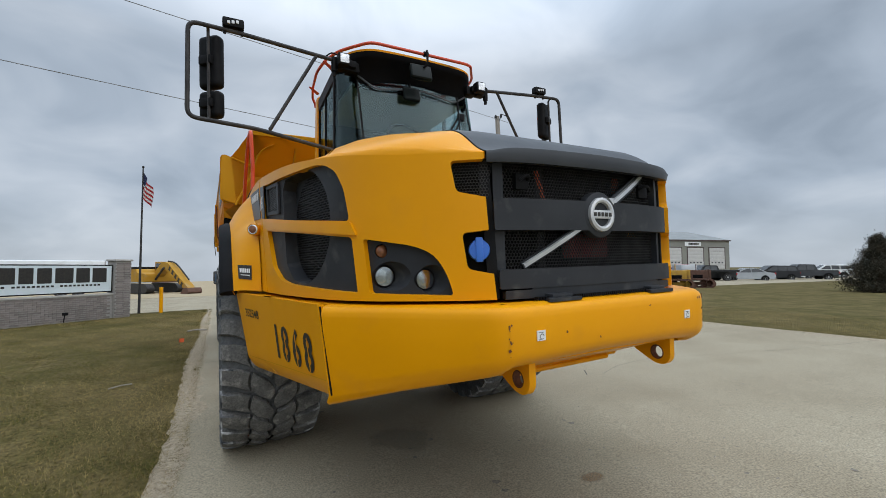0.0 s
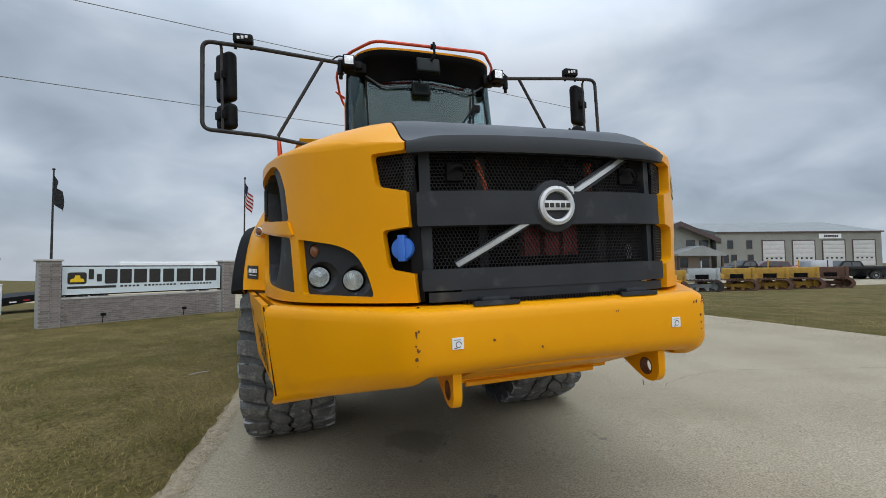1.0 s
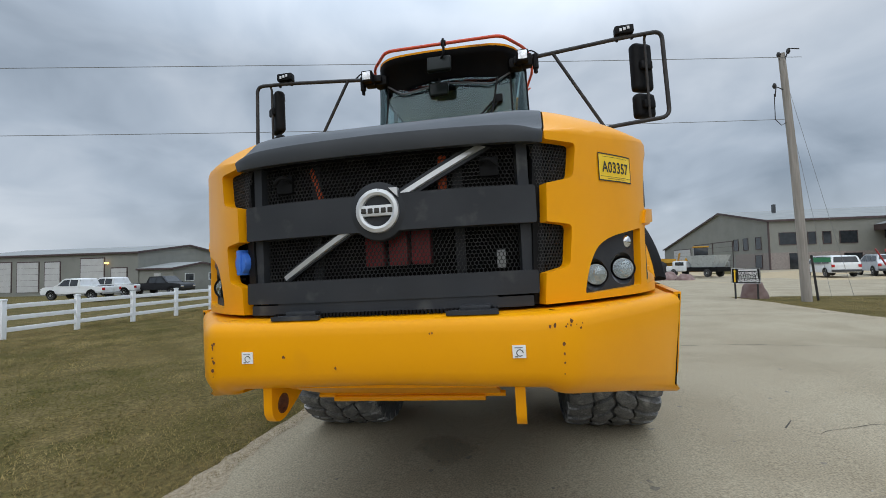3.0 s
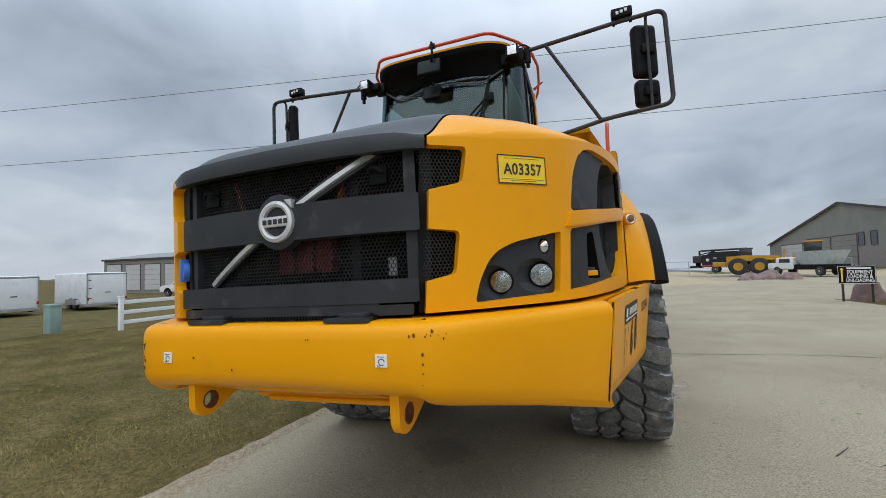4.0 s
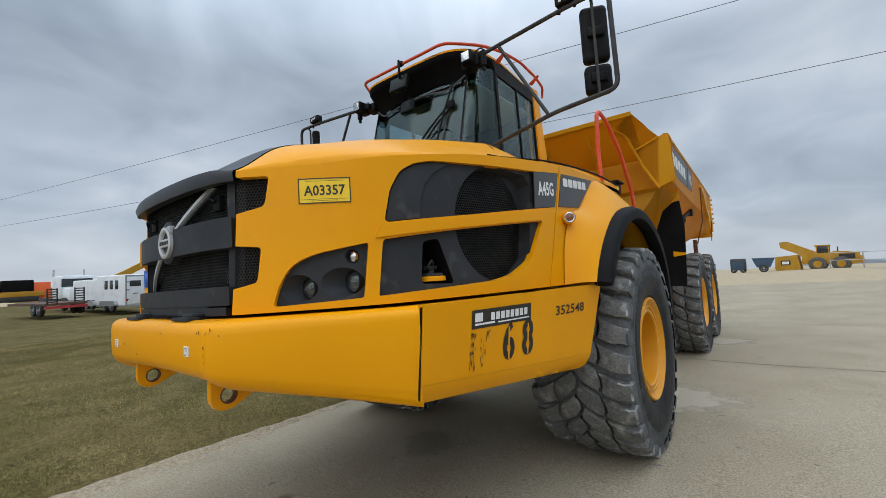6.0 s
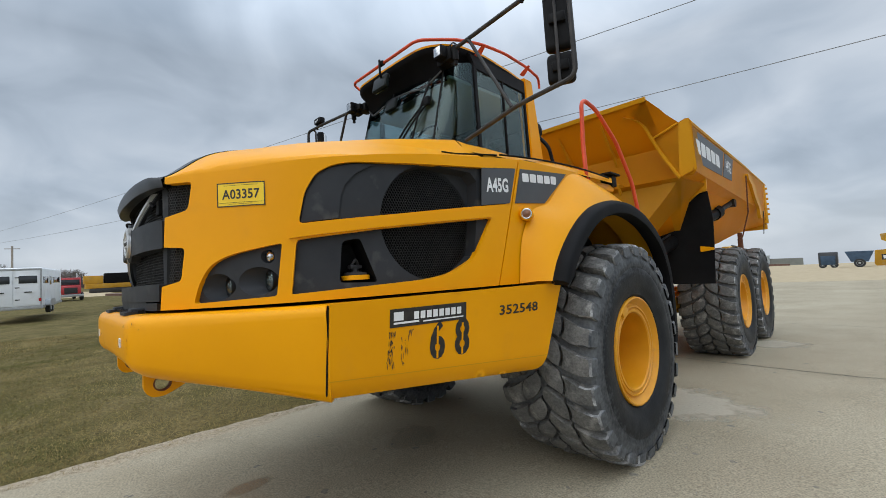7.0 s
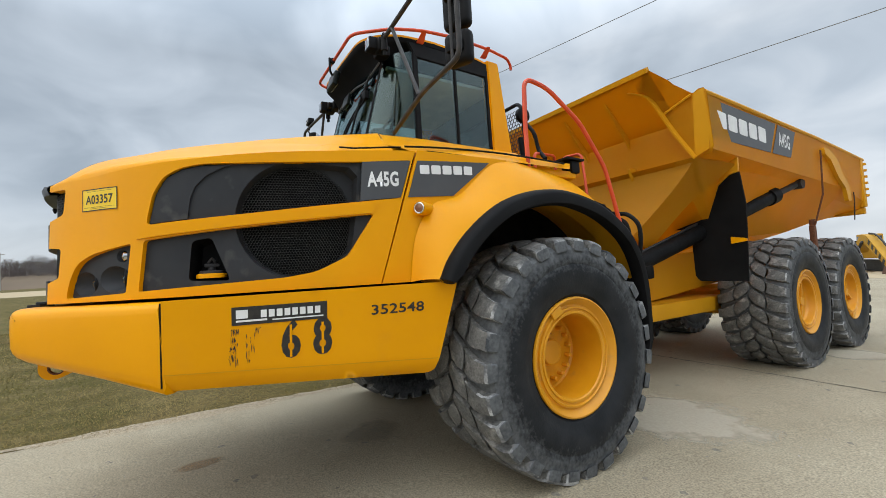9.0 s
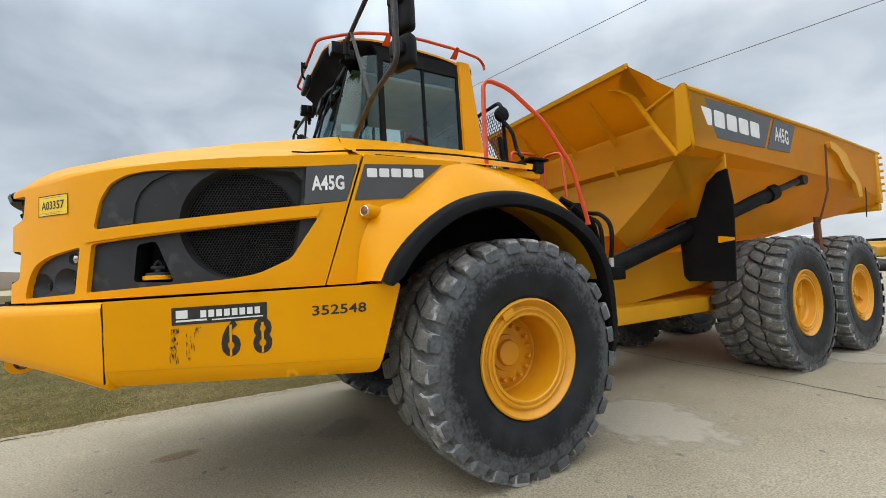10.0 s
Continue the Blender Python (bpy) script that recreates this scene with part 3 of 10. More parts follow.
def build_bonnet(side):
    fn = mirrored_hood(side)
    fan_s, fan_r = (2.05, 0.325) if side > 0 else (1.80, 0.31)
    FAN = [(fan_s + fan_r * math.cos(a * math.tau / 40), 1.80 + fan_r * math.sin(a * math.tau / 40)) for a in range(40)]
    edge = [(0.612, 1.404), (2.50, 1.412), (2.765, shoulder(2.765))]
    top = [(0.650 + 2.115 * i / 44, shoulder(0.650 + 2.115 * i / 44)) for i in range(43, 0, -1)]
    front = [(0.650, shoulder(0.650)), (0.648, 2.024), *rounded([(0.655, 2.018), MESH_HI[1], MESH_HI[2], MESH_HI[3]], [0.0, 0.02, 0.025, 0.0])[0:],
             *rounded([MESH_LO[0], MESH_LO[1], MESH_LO[2], MESH_LO[3]], [0.0, 0.022, 0.022, 0.0])]
    bm = bmesh.new()
    panel(bm, edge + top + front, [rounded(UPPER, 0.03), rounded(LOWER, [0.01, 0.02, 0.01, 0.02, 0.03, 0.05, 0.05]), rounded(LAMPS, [0.02, 0.05, 0.05, 0.05, 0.015, 0.015])],
          fn, 0.045)
    bonnet_top(bm, side)
    bmesh.ops.remove_doubles(bm, verts=bm.verts, dist=8e-4)
    body = part("bonnet", bm, YELLOW, truck, "yellow painted bonnet side with cut-out vents", angle=42)
    # black strip that draws the dark gap to the grille frame
    bm = bmesh.new()
    panel(bm, [(0.590, 1.404), (0.640, 1.404), (0.655, 1.70), (0.668, 1.85), (0.668, 2.030), (0.628, 2.030), (0.612, 1.85), (0.604, 1.70)], [], fn, 0.02, lift=-0.046)
    part("edge_seal", bm, BLACK, body)
    # a raised rib between the two side vents
    bm = bmesh.new()
    panel(bm, rounded([(1.255, 1.712), (1.29, 1.778), (1.83, 1.836), (2.50, 1.905), (2.47, 1.84), (1.73, 1.766)], 0.008), [], fn, 0.02, lift=0.012)
    part("vent_rib", bm, YELLOW, body)
    # grey inserts in the vents
    bm = bmesh.new()
    shift = fan_s - 2.05
    deep_hole = [(fan_s + fan_r * 1.03 * math.cos(radians(a)), 1.80 + fan_r * 1.03 * math.sin(radians(a))) for a in range(80, 281, 10)]
    deep_hole += [(2.20 + shift, 1.50), (2.335 + shift, 1.60), (2.375 + shift, 1.85), (2.392 + shift, 2.065), (2.342 + shift, 2.118)]
    hole = [deep_hole]
    panel(bm, grow(UPPER, 1.02), hole, fn, 0.02, lift=-0.028)
    up_insert = part("upper_vent_insert", bm, GREY, body, "dark grey plastic vent insert")
    bm = bmesh.new()
    if side > 0:
        panel(bm, [(1.31, 1.79), (1.345, 1.94), (1.398, 2.028), (1.475, 2.071), (1.572, 2.093), (1.70, 2.100), (1.674, 2.093), (1.587, 2.045), (1.531, 1.984), (1.507, 1.923), (1.492, 1.812)], [], fn, 0.012, lift=-0.015)
    else:
        panel(bm, [(1.31, 1.79), (1.345, 1.94), (1.398, 2.028), (1.43, 2.045), (1.40, 1.98), (1.385, 1.80)], [], fn, 0.012, lift=-0.015)
    part("insert_step", bm, GREY, up_insert)
    bm = bmesh.new()
    pocket = rounded([(1.487, 1.487), (1.507, 1.695), (1.60, 1.712), (1.688, 1.478)], 0.025)
    panel(bm, grow(LOWER, 1.02), hole + ([pocket] if side > 0 else []), fn, 0.02, lift=-0.028)
    insert = islands("lower_vent_insert", bm, GREY, body, "dark grey plastic vent insert")[0]
    # folded edge of the inserts round the fan
    bm = bmesh.new()
    inner_hole = grow(deep_hole, 0.96)
    for k in range(len(deep_hole)):
        j = (k + 1) % len(deep_hole)
        bm.faces.new([bm.verts.new(fn(*p, d)) for p, d in ((deep_hole[k], -0.03), (deep_hole[j], -0.03), (inner_hole[j], -0.108), (inner_hole[k], -0.108))])
    panel(bm, grow(deep_hole, 0.98), [grow(FAN, 0.97)], fn, 0.006, lift=-0.104)
    bmesh.ops.remove_doubles(bm, verts=bm.verts, dist=1e-4)
    part("fan_surround", bm, GREY, body)
    honeycomb("fan_guard", lambda u, v, d: fn(u, v, d - 0.098), FAN, 0.0165, 0.0022, 0.006, FANMESH, body, "black perforated fan guard")
    for k in range(9):
        bm = bmesh.new()
        a = k * math.tau / 9
        pts = [(fan_s + r * math.cos(a + w), 1.80 + r * math.sin(a + w)) for r, w in ((0.06, 0), (fan_r - 0.035, 0.1), (fan_r - 0.035, 0.42), (0.06, 0.7))]
        bm.faces.new([bm.verts.new(fn(*p, -0.155 - 0.03 * (i > 1))) for i, p in enumerate(pts)])
        part("fan_blade", bm, DARK, body)
    # near-black sheet stands for the bay's dark inside and blocks light
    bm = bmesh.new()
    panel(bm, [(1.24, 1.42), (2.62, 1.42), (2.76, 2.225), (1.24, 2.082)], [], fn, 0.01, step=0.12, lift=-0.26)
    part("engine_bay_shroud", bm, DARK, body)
    # added near-black lid behind the vents, keeps stray sky light out
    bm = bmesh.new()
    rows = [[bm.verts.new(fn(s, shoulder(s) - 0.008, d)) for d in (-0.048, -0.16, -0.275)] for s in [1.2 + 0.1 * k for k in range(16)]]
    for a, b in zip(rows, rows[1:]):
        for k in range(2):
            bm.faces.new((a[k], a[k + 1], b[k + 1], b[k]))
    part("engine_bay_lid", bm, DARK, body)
    # headlights
    bm = bmesh.new()
    # lamps with their radius, and the middle and half width of the slanting cup in the panel
    cups = [(0.950, 1.499, 0.041, 0.902, 0.078), (1.154, 1.517, 0.043, 1.100, 0.097), (1.151, 1.634, 0.030, 1.151, 0.034)]
    holes = [[(mid + half * math.cos(a * math.tau / 24), z + (r * 1.6 if r > 0.04 else r * 1.1) * math.sin(a * math.tau / 24)) for a in range(24)] for s, z, r, mid, half in cups]
    panel(bm, grow(LAMPS, 1.03), holes, fn, 0.015, lift=-0.03, step=0.05)
    bezel = part("headlight_panel", bm, GREY, body, "dark grey headlight panel")
    for (s, z, r, mid, half), lp in zip(cups, holes):
        bm = bmesh.new()
        deep = 0.028 if r > 0.04 else 0.016
        c = hood(s * side, z, -0.03 - deep)
        # lamps look straight ahead from their cups
        q = Vector((c.x, c.y, c.z))
        ring = [bm.verts.new(fn(*p, -0.031)) for p in lp]
        R0 = r if r > 0.04 else r * 0.95
        back = []
        for k in range(24):
            a = k * math.tau / 24
            back.append(bm.verts.new((q.x + side * R0 * 1.15 * math.cos(a), q.y + 0.012, q.z + R0 * 1.15 * math.sin(a))))
        for k in range(24):
            j = (k + 1) % 24
            bm.faces.new((ring[k], ring[j], back[j], back[k]))
        part("lamp_cup", bm, GREY, bezel)
        bm = bmesh.new()
        m = Matrix.Translation(q) @ Matrix.Rotation(radians(-90), 4, "Z")
        if r > 0.04:
            lathe(bm, [(-0.055, 0.0), (-0.05, R0 * 0.4), (-0.03, R0 * 0.8), (0.0, R0), (0.002, R0 * 1.03)], m, 28)
            lamp = part("headlight", bm, LENS, bezel, "round clear headlight")
            bm = bmesh.new()
            lathe(bm, [(0.006, R0 * 0.98), (0.02, R0 * 0.6), (0.025, 0.0)], m, 28)
            part("lens", bm, LAMPGLASS, lamp)
            bm = bmesh.new()
            lathe(bm, [(-0.01, R0 * 1.03), (0.008, R0 * 1.04), (0.010, R0 * 1.12), (0.006, R0 * 1.20), (-0.03, R0 * 1.22)], m, 28, caps=False)
            part("lamp_ring", bm, BLACK, lamp)
            bm = bmesh.new()
            lathe(bm, [(-0.045, 0.0), (-0.04, 0.012), (-0.01, 0.012), (-0.005, 0.0)], m, 12)
            part("bulb", bm, WHITE, lamp)
        else:
            lathe(bm, [(-0.02, R0 * 1.05), (0.004, R0 * 1.05), (0.012, R0 * 0.7), (0.015, 0.0)], m, 24)
            part("indicator", bm, AMBER if side < 0 else LENS, bezel, "round amber indicator lens" if side < 0 else "round clear indicator lens")
    # mesh beside the grille
    honeycomb("corner_mesh", lambda u, v, d: fn(u, v, d - 0.045), grow(MESH_HI, 1.12), 0.0150, 0.0016, 0.008, MESHMAT, body)
    if side > 0:
        honeycomb("corner_mesh", lambda u, v, d: fn(u, v, d - 0.045), grow(MESH_LO, 1.12), 0.0150, 0.0016, 0.008, MESHMAT, body)
        # filler recess with its cap
        bm = bmesh.new()
        for k in range(len(pocket)):
            a, b = pocket[k], pocket[(k + 1) % len(pocket)]
            ga, gb = grow(pocket, 0.86)[k], grow(pocket, 0.86)[(k + 1) % len(pocket)]
            bm.faces.new([bm.verts.new(fn(*p, d)) for p, d in ((a, -0.03), (b, -0.03), (gb, -0.19), (ga, -0.19))])
        bm.faces.new([bm.verts.new(fn(*p, -0.19)) for p in grow(pocket, 0.86)])
        bmesh.ops.remove_doubles(bm, verts=bm.verts, dist=1e-4)
        rec = part("filler_recess", bm, BLACK, insert)
        c = fn(1.585, 1.497, -0.09)
        up = Matrix.Translation(c) @ Matrix.Rotation(radians(-90), 4, "Y")
        bm = bmesh.new()
        lathe(bm, [(0.0, 0.075), (0.02, 0.075), (0.024, 0.07), (0.024, 0.0)], up, 28)
        part("filler_neck", bm, YELLOW, rec)
        bm = bmesh.new()
        lathe(bm, [(0.024, 0.062), (0.036, 0.062), (0.04, 0.056), (0.042, 0.02), (0.06, 0.018), (0.06, 0.0)], up, 28)
        box(bm, c.x - 0.018, c.x + 0.018, c.y - 0.035, c.y + 0.035, c.z + 0.058, c.z + 0.078, 0.006)
        tube(bm, [(c.x, c.y - 0.02, c.z + 0.075), (c.x + 0.01, c.y, c.z + 0.105), (c.x, c.y + 0.02, c.z + 0.075)], 0.007, 8, 4)
        part("filler_cap", bm, STEEL, rec, "dark metal filler cap with padlock")
    else:
        # blue service socket in a black box
        bm = bmesh.new()
        panel(bm, grow(MESH_LO, 1.15), [], fn, 0.01, lift=-0.10)
        sock = part("socket_box", bm, BLACK, body)
        c = Vector((-0.650, 0.105, 1.622))
        m = Matrix.Translation(c) @ Matrix.Rotation(radians(-118), 4, "Z")
        bm = bmesh.new()
        lathe(bm, [(-0.06, 0.046), (0.0, 0.048), (0.012, 0.044), (0.016, 0.0)], m, 28)
        box(bm, -0.03, 0.022, -0.016, 0.016, -0.052, 0.056, 0.006, m)
        part("socket_cover", bm, BLUE, sock, "blue hinged plastic socket cover")
        for dx, dz in ((-0.065, -0.07), (0.06, -0.07), (0.06, 0.062)):
            bm = bmesh.new()
            lathe(bm, [(-0.02, 0.008), (0.0, 0.008), (0.003, 0.0)], m @ Matrix.Translation((-0.02, dx, dz)), 8)
            part("bolt", bm, STEEL, sock)
        # small square vent behind the fan
        sq = rounded([(2.21, 1.93), (2.52, 1.955), (2.555, 2.145), (2.225, 2.12)], 0.012)
        bm = bmesh.new()
        panel(bm, grow(sq, 1.1), [grow(sq, 0.86)], fn, 0.012, lift=-0.012)
        part("vent_surround", bm, GREY, body)
        honeycomb("vent_mesh", lambda u, v, d: fn(u, v, d - 0.022), grow(sq, 0.95), 0.014, 0.003, 0.005, MESHMAT, body)
    return body


bonnets = [build_bonnet(s) for s in SIDES]

# grey nose cap over the grille
bm = bmesh.new()
cap_top(bm)
for i in range(36):
    s0, s1 = -0.638 + 1.276 * i / 36, -0.638 + 1.276 * (i + 1) / 36
    lo = 2.005
    for a, b, da, db in ((None, lo + 0.035, 0.0, 0.010), (lo + 0.035, lo, 0.010, 0.0), (lo, lo + 0.012, 0.0, -0.09)):
        bm.faces.new([bm.verts.new(hood(s, z if z is not None else shoulder(s) + 0.004, d)) for s, z, d in ((s0, a, da), (s1, a, da), (s1, b, db), (s0, b, db))])
bmesh.ops.remove_doubles(bm, verts=bm.verts, dist=2e-4)
part("nose_cap", bm, CAP_GREY, truck, "grey painted nose cap over the grille", angle=72)
# front grille
bm = bmesh.new()
panel(bm, rounded([(-0.608, 1.707), (0.608, 1.707), (0.608, 1.848), (-0.608, 1.848)], 0.012), [], hood, 0.07, lift=-0.018)
grille = part("grille_bar", bm, GREY, truck, "broad dark grey grille bar", angle=25)
bm = bmesh.new()
panel(bm, rounded([(-0.594, 1.447), (0.594, 1.447), (0.594, 1.532), (-0.594, 1.532)], 0.01), [], hood, 0.07, lift=-0.008)
panel(bm, rounded([(-0.57, 1.402), (0.57, 1.402), (0.57, 1.440), (0.44, 1.440), (0.43, 1.452), (-0.43, 1.452), (-0.44, 1.440), (-0.57, 1.440)], 0.004), [], hood, 0.05, lift=-0.012)
part("lower_grille_bar", bm, GREY, truck, "dark grey lower grille bar", angle=25)
bm = bmesh.new()
for k in range(62):
    s = -0.43 + 0.86 * k / 61
    box(bm, -0.004, 0.004, -0.012, 0.012, -0.007, 0.007, 0, Matrix.Translation(hood(s, 1.401, 0.008)))
part("grille_teeth", bm, BLACK, truck)
for sd in SIDES:
    bm = bmesh.new()
    panel(bm, rounded([(0.545 * sd, 1.53), (0.603 * sd, 1.53), (0.603 * sd, 1.71), (0.545 * sd, 1.71)], 0.004), [], hood, 0.04, lift=-0.055)
    part("grille_post", bm, GREY, truck)
    bm = bmesh.new()
    panel(bm, rounded([(0.545 * sd, 1.845), (0.603 * sd, 1.845), (0.603 * sd, 2.02), (0.545 * sd, 2.02)], 0.004), [], hood, 0.04, lift=-0.055)
    part("grille_post", bm, GREY, truck)
    for z0, z1 in ((1.53, 1.71), (1.845, 2.02)):
        bm = bmesh.new()
        panel(bm, [(0.285 * sd, z0), (0.325 * sd, z0), (0.325 * sd, z1), (0.285 * sd, z1)], [], hood, 0.015, lift=-0.11)
        part("grille_inner_post", bm, GREY, truck)
for z0, z1 in ((1.525, 1.712), (1.842, 2.022)):
    gap = [[(x - 0.035, 1.90), (x + 0.035, 1.90), (x + 0.035, 1.975), (x - 0.035, 1.975)] for x in (-0.42, 0.435)]
    honeycomb("grille_mesh", lambda u, v, d: hood(u, v, d - 0.085), [(-0.565, z0), (0.565, z0), (0.565, z1), (-0.565, z1)], 0.0168, 0.0012, 0.008, MESHMAT, truck,
              "black honeycomb grille mesh")
# black boxes drawn for the dark square holes, and what shows behind the mesh
for sd in SIDES:
    bm = bmesh.new()
    box(bm, 0.425 * sd - 0.036, 0.425 * sd + 0.036, 0.068, 0.10, 1.898, 1.972, 0.004)
    hole_box = part("camera_hatch", bm, BLACK, truck)
    bm = bmesh.new()
    tube(bm, [(0.395 * sd, 0.08, 1.94), (0.40 * sd, 0.05, 1.955), (0.43 * sd, 0.04, 1.955), (0.455 * sd, 0.05, 1.935)], 0.008, 8, 4)
    part("hook", bm, BLACK, hole_box)
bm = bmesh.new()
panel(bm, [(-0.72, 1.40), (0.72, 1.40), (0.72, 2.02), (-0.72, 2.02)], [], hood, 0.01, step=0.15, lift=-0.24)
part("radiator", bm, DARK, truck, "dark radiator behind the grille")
# added near-black sheet closes off the dark space behind the grille
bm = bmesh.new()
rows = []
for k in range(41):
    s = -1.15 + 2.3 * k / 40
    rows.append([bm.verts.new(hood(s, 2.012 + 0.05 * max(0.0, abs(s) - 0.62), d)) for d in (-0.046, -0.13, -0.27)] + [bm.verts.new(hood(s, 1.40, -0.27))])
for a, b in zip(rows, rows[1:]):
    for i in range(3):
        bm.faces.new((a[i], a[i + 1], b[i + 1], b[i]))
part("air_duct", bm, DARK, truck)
for sd in SIDES:
    bm = bmesh.new()
    rows = []
    for k in range(15):
        y = 0.05 + 1.93 * k / 14
        rows.append([bm.verts.new((x * sd, y, crown((seam(y)) * sd, y) - 0.022)) for x in (seam(y) - 0.07, seam(y) - 0.002)])
    for a, b in zip(rows, rows[1:]):
        bm.faces.new((a[0], a[1], b[1], b[0]))
    part("seam_strip", bm, BLACK, truck)
for x in (-0.06, 0.04, 0.135):
    bm = bmesh.new()
    box(bm, x - 0.04, x + 0.04, 0.11, 0.17, 1.575, 1.735, 0.012)
    part("cooler_block", bm, RED_TANK, truck, "dull red cooler seen behind the mesh")
bm = bmesh.new()
tube(bm, [(-0.318, 0.10, 2.00), (-0.295, 0.10, 1.93), (-0.272, 0.10, 1.85)], 0.012, 8)
tube(bm, [(0.24, 0.10, 2.00), (0.235, 0.10, 1.84)], 0.018, 8)
islands("hose", bm, ORANGE, truck, "orange hose behind the mesh")
bm = bmesh.new()
panel(bm, rounded([(0.452, 1.545), (0.488, 1.545), (0.488, 1.615), (0.452, 1.615)], 0.004), [], hood, 0.006, lift=-0.10)
part("bracket_plate", bm, GALV_PLATE, truck, "small zinc bracket behind the mesh")
# the slanting trim and the round badge
A, B = Vector((-0.432, 0, 1.545)), Vector((0.425, 0, 2.030))
dirn = (B - A).normalized()
nrm = Vector((-dirn.z, 0, dirn.x))


def bow(x):
    return 0.36 * x * x


def slanting(bm, w, y0, y1, slope, t0, t1):
    """A bar along the diagonal, bowed back at its ends, with its front edges sloped off."""
    rows = []
    for k in range(7):
        c = A.lerp(B, t0 + (t1 - t0) * k / 6)
        yb = bow(c.x)
        rows.append([bm.verts.new((c.x + nrm.x * q, y + yb, c.z + nrm.z * q)) for q, y in ((w, y1), (w * slope, y0), (-w * slope, y0), (-w, y1))])
    for a, b in zip(rows, rows[1:]):
        for i in range(3):
            bm.faces.new((a[i], a[i + 1], b[i + 1], b[i]))
    bm.faces.new(rows[0])
    bm.faces.new(rows[-1])


bm = bmesh.new()
slanting(bm, 0.0130, -0.002, 0.012, 0.7, 0.0, 0.44)
slanting(bm, 0.0130, -0.002, 0.012, 0.7, 0.58, 1.0)
trim = part("diagonal_trim", bm, SILVER, truck, "silver diagonal grille trim", angle=20)
bm = bmesh.new()
slanting(bm, 0.019, 0.010, 0.022, 1.0, 0.0, 0.42)
slanting(bm, 0.025, 0.010, 0.028, 1.0, 0.58, 1.0)
part("trim_backing", bm, GREY, trim)
bm = bmesh.new()
face_on = Matrix.Translation((0, 0.012, 1.785)) @ Matrix.Rotation(radians(-90), 4, "Z")
lathe(bm, [(-0.03, 0.115), (0.01, 0.112), (0.014, 0.106), (0.012, 0.0)], face_on, 48)
badge = part("badge", bm, GREY, truck, "round silver badge on the grille bar")
bm = bmesh.new()
lathe(bm, [(0.010, 0.058), (0.028, 0.060), (0.032, 0.070), (0.028, 0.083), (0.010, 0.085)], face_on, 56)
part("badge_ring", bm, SILVER, badge)
bm = bmesh.new()
box(bm, -0.070, 0.070, -0.016, 0.006, 1.785 - 0.021, 1.785 + 0.021, 0.004)
plate = part("badge_bar", bm, SILVER, badge)
bm = bmesh.new()
for k in range(5):
    x = -0.052 + 0.026 * k
    box(bm, x - 0.0098, x + 0.0098, -0.0185, -0.014, 1.785 - 0.010, 1.785 + 0.010, 0.003)
part("badge_marks", bm, INK, plate)
bm = bmesh.new()
prism(bm, [(0.048, 1.868), (0.083, 1.868), (0.083, 1.833)], along_y, -0.017, 0.007)
part("badge_arrow", bm, SILVER, badge)

# front bumper: straight face, canted corners, side panels
BP = [(0, -0.10), (0.59, -0.098), (0.63, -0.095), (0.665, -0.084), (0.70, -0.06), (0.74, -0.022), (1.0, 0.287), (1.242, 0.574)]


def bumper_ring(pts, bm, prof):
    """Sweeps the upright outline (inwards, z) round the plan points."""
    rings = []
    for i, (x, y) in enumerate(pts):
        a, b = Vector(pts[max(i - 1, 0)]), Vector(pts[min(i + 1, len(pts) - 1)])
        t = (b - a).normalized()
        n = Vector((t.y, -t.x))
        rings.append([bm.verts.new((x - n.x * w(i) if callable(w) else x - n.x * w, y - n.y * (w(i) if callable(w) else w), z(i) if callable(z) else z)) for w, z in prof])
    for a, b in zip(rings, rings[1:]):
        for k in range(len(prof) - 1):
            bm.faces.new((a[k], a[k + 1], b[k + 1], b[k]))
    for r in (rings[0], rings[-1]):
        bm.faces.new(r)


full = [(-x, y) for x, y in BP[:0:-1]] + BP
half_n = len(BP) - 1


def low(i):
    return (0.022 if full[i][0] < 0 else 0.0) * -min(1.0, abs(full[i][0]) / 1.2) ** 3 + float(np.interp(abs(full[i][0]), (0.0, 0.58, 0.74, 1.0, 1.23), (1.132, 1.124, 1.090, 1.015, 0.934)))


def kink(i):
    return float(np.interp(abs(full[i][0]), (0.0, 0.58, 0.75, 1.0, 1.23), (1.205, 1.200, 1.168, 1.096, 1.018)))


def tuck(i):
    return float(np.interp(abs(full[i][0]), (0.0, 0.6, 0.9, 1.23), (0.10, 0.09, 0.07, 0.05)))


def lean_in(i, z, least):
    """Inward lean near the bumper's ends, flush with the side panel."""
    e = max(0.0, min(1.0, (abs(full[i][0]) - 1.0) / 0.2)) ** 2
    return max(least, 0.11 * (1.39 - z) * e)


bm = bmesh.new()
bumper_ring(full, bm, [(0.30, 1.386), (0.060, 1.390), (0.040, 1.388), (0.023, 1.381), (0.010, 1.369), (0.003, 1.353), (lambda i: lean_in(i, 1.33, 0.0), 1.330), (lambda i: lean_in(i, 1.26, 0.0), 1.26), (lambda i: lean_in(i, kink(i), 0.003), kink), (lambda i: lean_in(i, kink(i) - 0.024, 0.011), lambda i: kink(i) - 0.024),
                       (lambda i: lean_in(i, low(i) + 0.42 * (kink(i) - low(i)), 0.026), lambda i: low(i) + 0.42 * (kink(i) - low(i))), (lambda i: tuck(i) * 0.66, lambda i: low(i) + 0.15 * (kink(i) - low(i))), (tuck, low),
                       (lambda i: tuck(i) + 0.04, lambda i: low(i) - 0.004), (0.32, lambda i: low(i) + 0.03), (0.32, 1.37)])
